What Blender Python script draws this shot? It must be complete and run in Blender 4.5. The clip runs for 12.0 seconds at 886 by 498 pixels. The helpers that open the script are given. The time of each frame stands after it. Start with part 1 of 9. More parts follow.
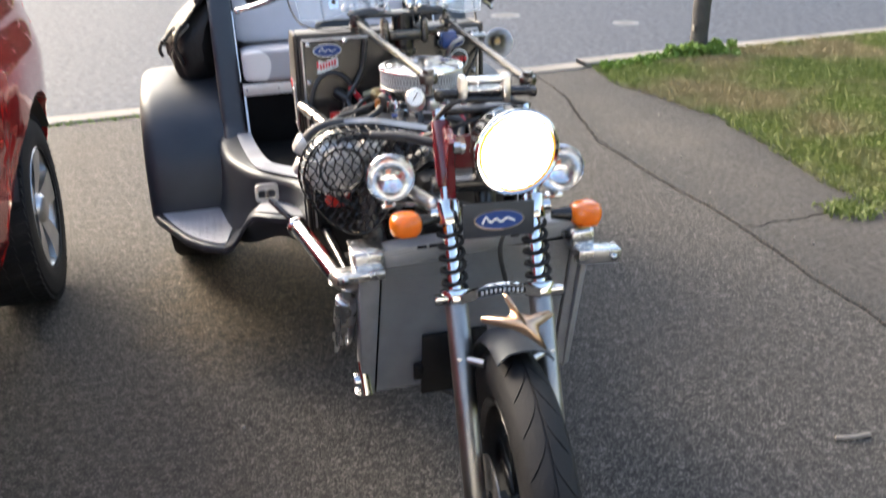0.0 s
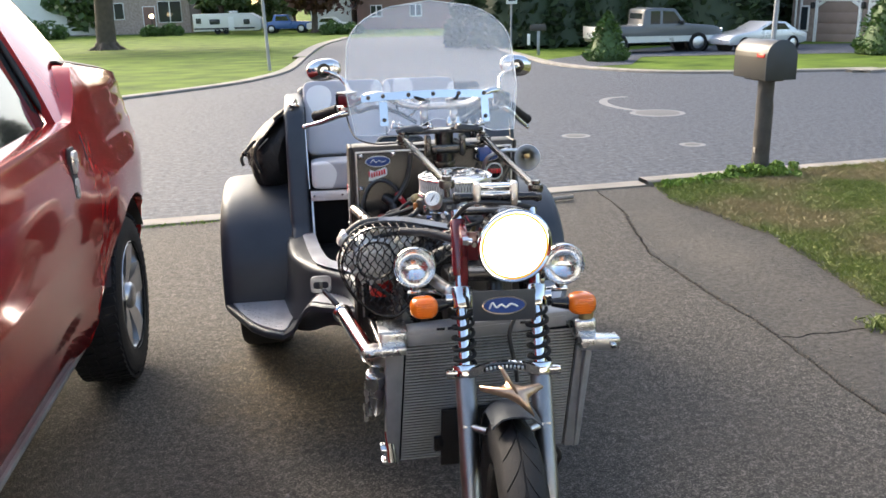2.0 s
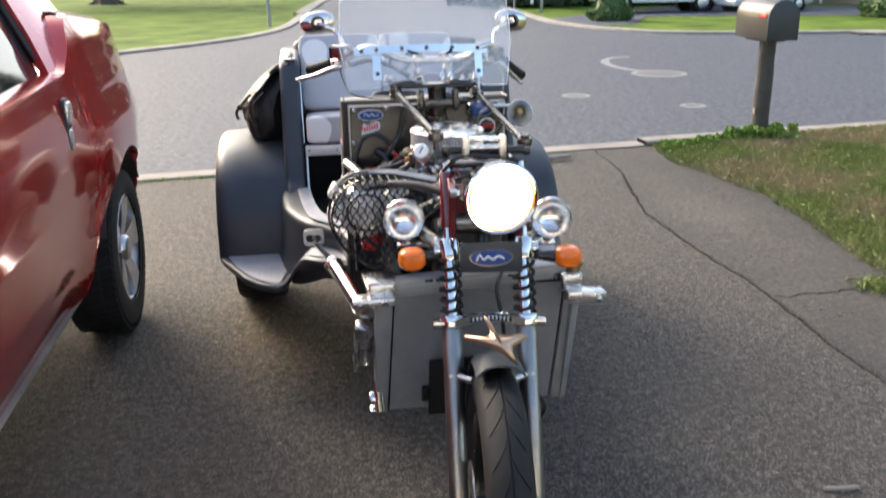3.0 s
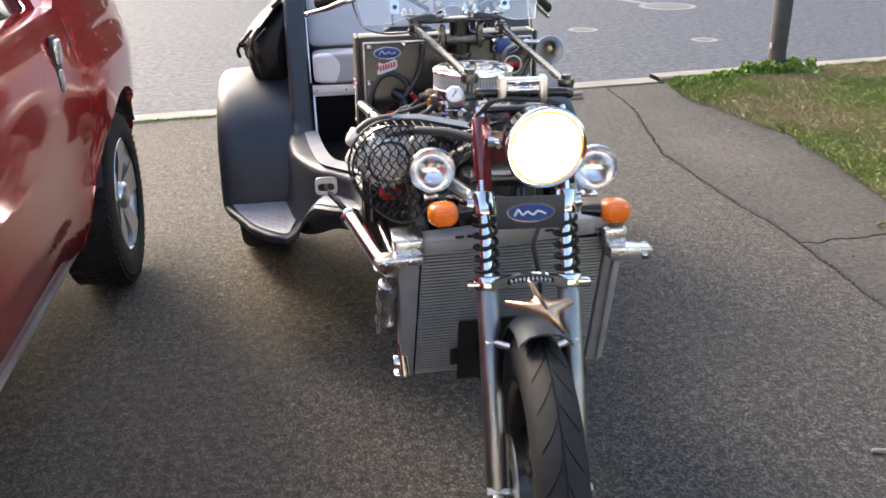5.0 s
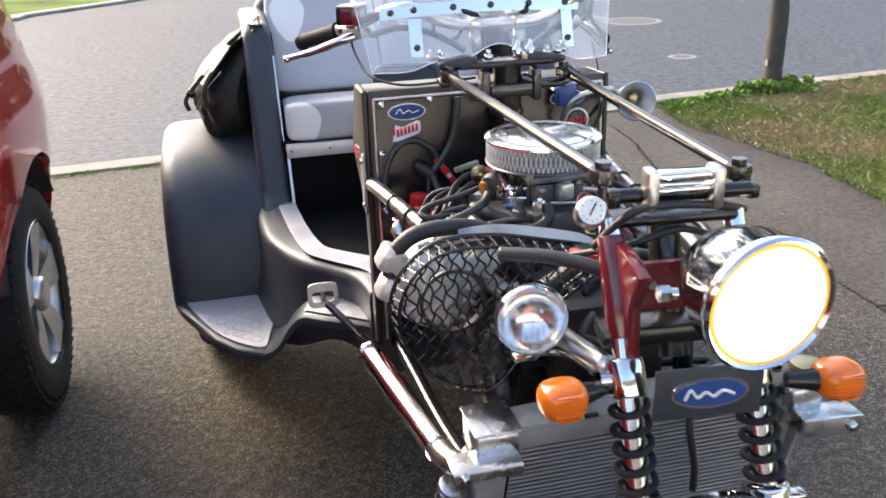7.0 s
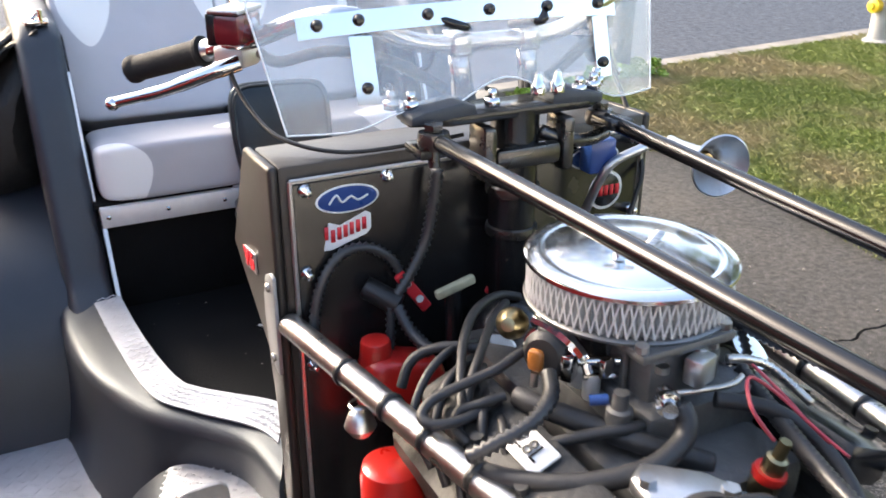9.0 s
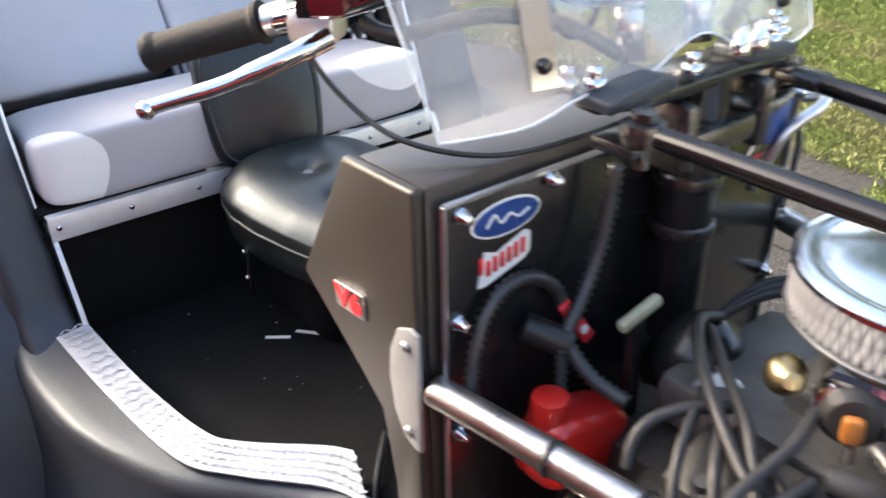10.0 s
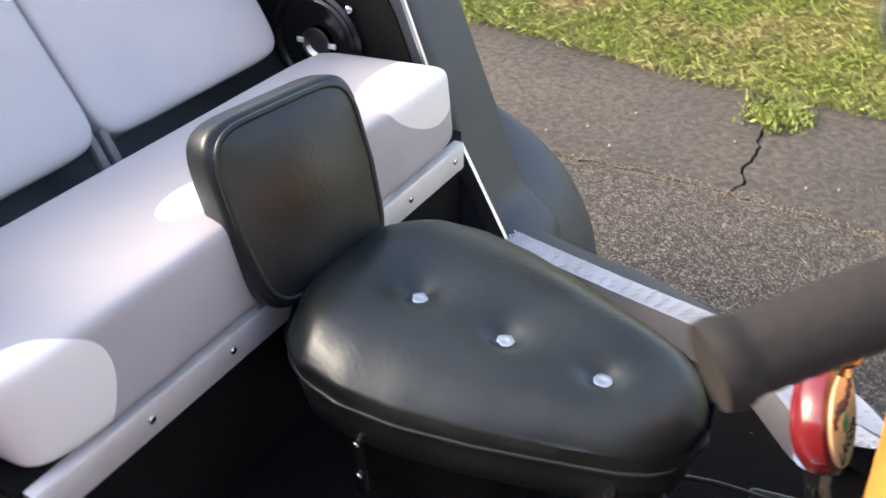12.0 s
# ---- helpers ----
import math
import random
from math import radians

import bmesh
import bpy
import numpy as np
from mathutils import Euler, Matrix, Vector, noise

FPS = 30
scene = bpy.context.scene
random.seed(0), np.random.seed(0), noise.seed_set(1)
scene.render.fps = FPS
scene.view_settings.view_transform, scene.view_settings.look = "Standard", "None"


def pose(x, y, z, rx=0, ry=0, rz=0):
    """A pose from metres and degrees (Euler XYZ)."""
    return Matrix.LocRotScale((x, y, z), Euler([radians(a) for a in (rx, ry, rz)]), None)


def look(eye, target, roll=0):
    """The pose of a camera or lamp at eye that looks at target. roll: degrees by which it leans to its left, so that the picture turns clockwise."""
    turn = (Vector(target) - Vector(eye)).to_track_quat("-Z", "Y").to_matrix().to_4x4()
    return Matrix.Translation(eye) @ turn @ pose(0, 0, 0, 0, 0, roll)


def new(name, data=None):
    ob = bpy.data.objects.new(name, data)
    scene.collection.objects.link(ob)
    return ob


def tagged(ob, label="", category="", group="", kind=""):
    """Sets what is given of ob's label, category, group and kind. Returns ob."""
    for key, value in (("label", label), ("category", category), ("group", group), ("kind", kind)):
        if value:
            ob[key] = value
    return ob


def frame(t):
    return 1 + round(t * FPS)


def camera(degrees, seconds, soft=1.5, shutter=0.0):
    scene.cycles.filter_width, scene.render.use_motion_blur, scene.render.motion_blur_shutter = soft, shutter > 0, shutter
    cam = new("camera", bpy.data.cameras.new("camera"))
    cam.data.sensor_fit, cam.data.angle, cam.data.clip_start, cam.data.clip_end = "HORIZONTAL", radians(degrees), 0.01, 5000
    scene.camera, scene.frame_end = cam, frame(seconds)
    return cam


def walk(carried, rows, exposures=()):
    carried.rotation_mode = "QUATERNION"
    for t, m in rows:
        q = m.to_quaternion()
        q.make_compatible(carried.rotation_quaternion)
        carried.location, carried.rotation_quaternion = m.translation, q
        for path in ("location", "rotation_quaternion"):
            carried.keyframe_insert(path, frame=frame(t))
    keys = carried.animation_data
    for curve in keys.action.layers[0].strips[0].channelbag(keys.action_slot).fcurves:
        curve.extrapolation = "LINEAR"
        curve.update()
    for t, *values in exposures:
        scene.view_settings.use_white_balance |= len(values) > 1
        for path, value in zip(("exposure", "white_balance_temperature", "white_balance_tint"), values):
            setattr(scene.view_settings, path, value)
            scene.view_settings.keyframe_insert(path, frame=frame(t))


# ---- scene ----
cam = camera(53.8, 12.0, soft=1.6, shutter=0.35)
PATH = [
    (0.0, (-0.538, -1.695, 1.644), (-0.115, -0.047, 0.892), -1.4),
    (0.5, (-0.466, -1.877, 1.667), (-0.089, -0.136, 1.13), -1.2),
    (1.0, (-0.4, -2.003, 1.681), (-0.093, -0.241, 1.172), -1.5),
    (1.5, (-0.419, -2.036, 1.681), (-0.135, -0.27, 1.169), -1.5),
    (2.0, (-0.445, -2.035, 1.681), (-0.171, -0.27, 1.163), -1.4),
    (2.5, (-0.432, -2.041, 1.682), (-0.171, -0.272, 1.17), -1.3),
    (3.0, (-0.418, -2.069, 1.667), (-0.151, -0.328, 1.069), -0.8),
    (3.2, (-0.417, -2.076, 1.655), (-0.16, -0.359, 0.988), -0.8),
    (4.8, (-0.451, -1.923, 1.639), (-0.187, -0.233, 0.91), -1.0),
    (5.0, (-0.475, -1.848, 1.639), (-0.208, -0.155, 0.916), -1.0),
    (5.5, (-0.51, -1.671, 1.634), (-0.24, 0.029, 0.929), -1.3),
    (6.0, (-0.471, -1.441, 1.62), (-0.196, 0.266, 0.933), -1.4),
    (6.5, (-0.504, -1.18, 1.602), (-0.193, 0.523, 0.923), -1.5),
    (6.7, (-0.534, -1.093, 1.594), (-0.198, 0.604, 0.91), -1.8),
    (8.3, (-0.612, -0.326, 1.546), (0.08, 1.239, 0.817), 0.2),
    (8.5, (-0.604, -0.236, 1.54), (0.127, 1.31, 0.809), 0.5),
    (9.0, (-0.57, -0.025, 1.53), (0.2, 1.491, 0.776), 0.1),
    (9.5, (-0.644, 0.195, 1.527), (0.347, 1.553, 0.732), -1.0),
    (10.0, (-0.692, 0.426, 1.515), (0.283, 1.717, 0.596), -1.1),
    (10.2, (-0.694, 0.537, 1.524), (0.272, 1.797, 0.555), -0.7),
    (10.5, (-0.696, 0.69, 1.516), (0.387, 1.814, 0.504), 1.1),
    (11.0, (-0.729, 0.906, 1.517), (0.43, 1.935, 0.487), -0.8),
    (11.5, (-0.7, 1.063, 1.527), (0.485, 2.031, 0.469), 0.5),
    (12.0, (-0.683, 1.25, 1.506), (0.601, 2.054, 0.427), -1.2),
]
walk(cam, [(t, look(eye, target, roll)) for t, eye, target, roll in PATH],
     [(0.0, 2.12, 6950, 10), (0.5, 1.68, 6950, 10), (0.8, 1.5, 6950, 10), (1.2, 1.53, 6950, 10), (2.0, 1.86, 6950, 10), (2.5, 1.92, 6950, 10), (3.0, 1.82, 6950, 10), (4.8, 2.05, 7000, 12), (6.7, 2.0, 7000, 12), (8.3, 2.37, 6950, 10), (9.0, 2.25, 7000, 11), (9.5, 2.1, 7000, 11), (10.0, 2.43, 7050, 11), (10.5, 2.5, 7150, 12), (11.0, 2.35, 7250, 13), (11.5, 2.62, 7400, 14), (12.0, 2.45, 7600, 15)])

# ---- light ----
SUN_ELEV, SUN_AZ = radians(31), radians(-30)   # azimuth measured from +y towards +x
world = bpy.data.worlds.new("sky")
scene.world = world
world.use_nodes = True
wn = world.node_tree.nodes
sky = wn.new("ShaderNodeTexSky")
sky.sky_type = "NISHITA"
sky.sun_disc = False
sky.sun_elevation = SUN_ELEV
sky.sun_rotation = SUN_AZ
sky.air_density, sky.dust_density, sky.ozone_density = 1.0, 3.4, 1.1
wn["Background"].inputs["Strength"].default_value = 0.15
world.node_tree.links.new(sky.outputs[0], wn["Background"].inputs["Color"])
sun = new("sun", bpy.data.lights.new("sun", "SUN"))
sun.data.energy, sun.data.angle, sun.data.color = 1.1, radians(24.0), (1.0, 0.93, 0.84)
sun.matrix_world = look((math.sin(SUN_AZ) * 50, math.cos(SUN_AZ) * 50, 50 * math.tan(SUN_ELEV)), (0, 0, 0))

# ---- materials ----
def mat(name, color, rough=0.5, metal=0.0, var=0.12, scale=8.0, bump=0.0, bscale=60.0, color2=None, coat=0.0, spec=0.5, detail=6.0, rvar=0.1):
    """A surface with large stains and fine grain: colour varied at two scales, roughness varied, fine bump."""
    m = bpy.data.materials.new(name)
    m.use_nodes = True
    n, l = m.node_tree.nodes, m.node_tree.links
    b = n["Principled BSDF"]
    tc = n.new("ShaderNodeTexCoord")
    big = n.new("ShaderNodeTexNoise")
    big.inputs["Scale"].default_value, big.inputs["Detail"].default_value = scale, detail
    fine = n.new("ShaderNodeTexNoise")
    fine.inputs["Scale"].default_value, fine.inputs["Detail"].default_value = bscale, 4.0
    for t in (big, fine):
        l.new(tc.outputs["Object"], t.inputs["Vector"])
    mix = n.new("ShaderNodeMix")
    mix.data_type = "RGBA"
    lo = [max(0.0, c * (1 - var)) for c in color]
    hi = [min(1.0, c * (1 + var)) for c in (color2 or color)]
    mix.inputs["A"].default_value, mix.inputs["B"].default_value = (*lo, 1), (*hi, 1)
    ad = n.new("ShaderNodeMath")
    ad.operation = "MULTIPLY_ADD"
    ad.inputs[1].default_value, ad.inputs[2].default_value = 0.35, 0.0
    l.new(fine.outputs["Fac"], ad.inputs[0])
    ad2 = n.new("ShaderNodeMath")
    ad2.operation = "MULTIPLY_ADD"
    ad2.inputs[1].default_value = 1.6
    l.new(big.outputs["Fac"], ad2.inputs[0])
    sub = n.new("ShaderNodeMath")
    sub.operation = "SUBTRACT"
    sub.inputs[1].default_value = 0.475
    sub.use_clamp = True
    l.new(ad.outputs[0], ad2.inputs[2])
    l.new(ad2.outputs[0], sub.inputs[0])
    l.new(sub.outputs[0], mix.inputs["Factor"])
    l.new(mix.outputs["Result"], b.inputs["Base Color"])
    rr = n.new("ShaderNodeMapRange")
    rr.inputs["To Min"].default_value, rr.inputs["To Max"].default_value = max(0.02, rough - rvar), min(1.0, rough + rvar)
    l.new(big.outputs["Fac"], rr.inputs["Value"])
    l.new(rr.outputs["Result"], b.inputs["Roughness"])
    b.inputs["Metallic"].default_value = metal
    b.inputs["Coat Weight"].default_value = coat
    b.inputs["Coat Roughness"].default_value = 0.05
    b.inputs["Specular IOR Level"].default_value = spec
    if bump:
        bp = n.new("ShaderNodeBump")
        bp.inputs["Strength"].default_value, bp.inputs["Distance"].default_value = bump, 0.004
        l.new(fine.outputs["Fac"], bp.inputs["Height"])
        l.new(bp.outputs["Normal"], b.inputs["Normal"])
    return m


M_CONCRETE = mat("kerb_concrete", (0.23, 0.212, 0.185), 0.85, var=0.4, scale=3.5, bump=0.3, bscale=70)
M_GRASS = mat("lawn_soil", (0.055, 0.072, 0.026), 0.9, var=0.35, scale=1.6, bump=0.8, bscale=45, color2=(0.135, 0.14, 0.055))
M_GRASS_FAR = mat("far_lawn", (0.036, 0.088, 0.010), 0.95, var=0.5, scale=0.9, bump=1.0, bscale=14, color2=(0.105, 0.155, 0.024), detail=14)
M_GRASS_FAR.node_tree.nodes["Principled BSDF"].inputs["Specular IOR Level"].default_value = 0.08
M_BLACK = mat("satin_black_gelcoat", (0.032, 0.035, 0.042), 0.46, var=0.3, scale=5, bump=0.12, bscale=300)
M_BLACKMETAL = mat("black_painted_steel", (0.011, 0.011, 0.0115), 0.24, var=0.3, scale=12, bump=0.08, bscale=120)
M_RUBBER = mat("tyre_rubber", (0.014, 0.014, 0.0145), 0.7, var=0.4, scale=14, bump=0.3, bscale=160, spec=0.25)
M_CHROME = mat("chrome", (0.64, 0.645, 0.65), 0.09, 1.0, var=0.06, scale=10, rvar=0.05)
M_ALU = mat("brushed_aluminium", (0.60, 0.61, 0.62), 0.36, 1.0, var=0.2, scale=16, bump=0.1, bscale=200)
M_RED = mat("metallic_red_paint", (0.50, 0.024, 0.022), 0.18, 0.25, var=0.08, scale=2, coat=1.0)
from mathutils.geometry import tessellate_polygon

# ---- building helpers ----
ORG = {}
Z3 = Vector((0, 0, 1))


def thing(name, at=(0, 0, 0), rz=0.0, label="", category="", group="", kind=""):
    ob = new(name)
    m = pose(*at, 0, 0, rz)
    ob.matrix_basis = m
    ob.empty_display_size = 0.1
    ORG[ob] = m
    return tagged(ob, label, category, group, kind)


def part(name, bm, material, parent=None, label="", smooth=40):
    """Links a bmesh (in the coordinates of its parent's origin) as one mesh object under parent."""
    me = bpy.data.meshes.new(name)
    if smooth:
        for f in bm.faces:
            f.smooth = True
        for e in bm.edges:
            if len(e.link_faces) == 2 and e.calc_face_angle(0) > radians(smooth):
                e.smooth = False
    bm.to_mesh(me)
    bm.free()
    me.materials.append(material)
    ob = new(name, me)
    if parent is not None:
        ob.parent = parent
    if label:
        ob["label"] = label
    return ob


def lone(name, bm, material, label, category, kind="", group="", smooth=40):
    ob = part(name, bm, material, None, "", smooth)
    return tagged(ob, label, category, group, kind)


def B():
    return bmesh.new()


def frame_on(d, up=Z3):
    """A rotation whose z runs along d."""
    d = Vector(d).normalized()
    u = Vector(up)
    if abs(d.dot(u)) > 0.98:
        u = Vector((1, 0, 0)) if abs(d.x) < 0.9 else Vector((0, 1, 0))
    x = u.cross(d).normalized()
    y = d.cross(x)
    return Matrix((x, y, d)).transposed()


def box(bm, c, s, rot=None, bev=0.0, seg=2):
    m = Matrix.Translation(c) @ (rot.to_4x4() if rot is not None else Matrix.Identity(4)) @ Matrix.Diagonal((*s, 1))
    r = bmesh.ops.create_cube(bm, size=1.0, matrix=m)
    if bev:
        es = list({e for v in r["verts"] for e in v.link_edges})
        bmesh.ops.bevel(bm, geom=es, offset=bev, segments=seg, profile=0.5, affect="EDGES")
    return bm


def prism(bm, pts, a, b, axis=0, bev=0.0, seg=2):
    """A polygon in the plane square to axis, drawn out from a to b. pts: the other two coordinates in order (x: y,z; y: x,z; z: x,y)."""
    def at(p, k):
        return {0: (k, p[0], p[1]), 1: (p[0], k, p[1]), 2: (p[0], p[1], k)}[axis]
    va = [bm.verts.new(at(p, a)) for p in pts]
    vb = [bm.verts.new(at(p, b)) for p in pts]
    n = len(pts)
    fs = [bm.faces.new(va), bm.faces.new(vb[::-1])]
    for i in range(n):
        fs.append(bm.faces.new((va[i], vb[i], vb[(i + 1) % n], va[(i + 1) % n])))
    bmesh.ops.recalc_face_normals(bm, faces=fs)
    if bev:
        es = list({e for f in fs for e in f.edges})
        bmesh.ops.bevel(bm, geom=es, offset=bev, segments=seg, profile=0.5, affect="EDGES")
    return bm


def cyl(bm, p0, p1, r, r2=None, seg=16, bev=0.0, caps=True):
    p0, p1 = Vector(p0), Vector(p1)
    d = p1 - p0
    m = Matrix.Translation((p0 + p1) / 2) @ frame_on(d).to_4x4()
    res = bmesh.ops.create_cone(bm, cap_ends=caps, segments=seg, radius1=r, radius2=r if r2 is None else r2, depth=d.length, matrix=m)
    if bev:
        es = [e for e in {e for v in res["verts"] for e in v.link_edges} if any(len(f.verts) > 4 for f in e.link_faces)]
        bmesh.ops.bevel(bm, geom=es, offset=bev, segments=2, profile=0.5, affect="EDGES")
    return bm


def lathe(bm, prof, c, axis, seg=32, up=Z3, arc=360.0, start=0.0):
    """Turns a profile [(radius, along)] round an axis through c."""
    R = frame_on(axis, up)
    c = Vector(c)
    closed = arc >= 359.9
    n = seg if closed else seg + 1
    rings = []
    for r, h in prof:
        if r < 1e-6:
            rings.append([bm.verts.new(c + R @ Vector((0, 0, h)))])
        else:
            ring = []
            for i in range(n):
                a = radians(start + arc * i / seg)
                ring.append(bm.verts.new(c + R @ Vector((r * math.cos(a), r * math.sin(a), h))))
            rings.append(ring)
    for a, b in zip(rings, rings[1:]):
        for i in range(seg):
            j = (i + 1) % n
            if len(a) == 1 and len(b) == 1:
                continue
            if len(a) == 1:
                bm.faces.new((a[0], b[i], b[j]))
            elif len(b) == 1:
                bm.faces.new((a[i], b[0], a[j]))
            else:
                bm.faces.new((a[i], b[i], b[j], a[j]))
    bmesh.ops.recalc_face_normals(bm, faces=bm.faces)
    return bm


def spline(pts, n=8, closed=False):
    """Catmull-Rom through pts."""
    P = [Vector(p) for p in pts]
    out = []
    m = len(P)
    last = m if closed else m - 1
    for i in range(last):
        if closed:
            a, b, c, d = P[i - 1], P[i], P[(i + 1) % m], P[(i + 2) % m]
        else:
            a, b, c, d = P[max(i - 1, 0)], P[i], P[i + 1], P[min(i + 2, m - 1)]
        for k in range(n):
            t = k / n
            out.append(0.5 * (2 * b + (c - a) * t + (2 * a - 5 * b + 4 * c - d) * t * t + (3 * b - a - 3 * c + d) * t ** 3))
    if not closed:
        out.append(P[-1])
    return out


def tube(bm, pts, r, n=8, seg=10, smooth=True, ribs=0.0, rib_len=0.008, caps=True):
    """A round hose or tube along points; ribs: depth of corrugation."""
    path = spline(pts, n) if smooth else [Vector(p) for p in pts]
    if ribs:
        L = sum((b - a).length for a, b in zip(path, path[1:]))
        k = max(4, int(L / (rib_len / 2)))
        cum = [0.0]
        for a, b in zip(path, path[1:]):
            cum.append(cum[-1] + (b - a).length)
        new_path, j = [], 0
        for i in range(k + 1):
            s = L * i / k
            while j < len(cum) - 2 and cum[j + 1] < s:
                j += 1
            f = (s - cum[j]) / max(cum[j + 1] - cum[j], 1e-9)
            new_path.append(path[j].lerp(path[j + 1], f))
        path = new_path
    rings, u = [], None
    for i, p in enumerate(path):
        d = (path[min(i + 1, len(path) - 1)] - path[max(i - 1, 0)]).normalized()
        if u is None:
            u = frame_on(d) @ Vector((1, 0, 0))
        u = (u - d * u.dot(d)).normalized()
        w = d.cross(u)
        rr = (r[min(i * len(r) // len(path), len(r) - 1)] if isinstance(r, (list, tuple)) else r) - (ribs if ribs and i % 2 else 0.0)
        rings.append([bm.verts.new(p + rr * (math.cos(2 * math.pi * k / seg) * u + math.sin(2 * math.pi * k / seg) * w)) for k in range(seg)])
    for a, b in zip(rings, rings[1:]):
        for k in range(seg):
            bm.faces.new((a[k], a[(k + 1) % seg], b[(k + 1) % seg], b[k]))
    if caps:
        bm.faces.new(rings[0][::-1])
        bm.faces.new(rings[-1])
    return bm


def grid_surface(bm, rows, close=False):
    """Quads over rows of points (all the same length). Returns the vertices."""
    V = [[bm.verts.new(p) for p in row] for row in rows]
    for a, b in zip(V, V[1:]):
        k = len(a)
        for i in range(k if close else k - 1):
            bm.faces.new((a[i], a[(i + 1) % k], b[(i + 1) % k], b[i]))
    return V


def thicken(bm, t):
    bmesh.ops.recalc_face_normals(bm, faces=bm.faces)
    bmesh.ops.solidify(bm, geom=list(bm.faces), thickness=t)
    return bm


def rounded(bm, c, s, rot=None, p=4.0, nu=20, nv=12, bulge=None):
    """A cushion: a superellipsoid of size s; p: how square it is."""
    R = rot if rot is not None else Matrix.Identity(3)
    c = Vector(c)

    def sp(w):
        return math.copysign(abs(w) ** (2.0 / p), w)
    rows = []
    for j in range(nv + 1):
        a = -math.pi / 2 + math.pi * j / nv
        row = []
        for i in range(nu):
            b = 2 * math.pi * i / nu
            v = Vector((s[0] / 2 * sp(math.cos(a)) * sp(math.cos(b)), s[1] / 2 * sp(math.cos(a)) * sp(math.sin(b)), s[2] / 2 * sp(math.sin(a))))
            if bulge:
                v = bulge(v)
            row.append(c + R @ v)
        rows.append(row)
    grid_surface(bm, rows, close=True)
    bmesh.ops.remove_doubles(bm, verts=bm.verts, dist=1e-5)
    bmesh.ops.recalc_face_normals(bm, faces=bm.faces)
    return bm


def pieces(name, bm, material, parent=None, label="", smooth=40):
    """Links every separate piece of a bmesh as a part of its own."""
    bm.verts.index_update()
    bm.faces.index_update()
    left = set(bm.verts)
    out = []
    while left:
        stack, isl = [min(left, key=lambda v: v.index)], set()
        while stack:
            v = stack.pop()
            if v in isl:
                continue
            isl.add(v)
            stack += [e.other_vert(v) for e in v.link_edges]
        left -= isl
        one = B()
        mp = {v: one.verts.new(v.co) for v in sorted(isl, key=lambda v: v.index)}
        for f in sorted({f for v in isl for f in v.link_faces}, key=lambda f: f.index):
            one.faces.new([mp[v] for v in f.verts])
        out.append(part(name, one, material, parent, label, smooth))
    bm.free()
    return out

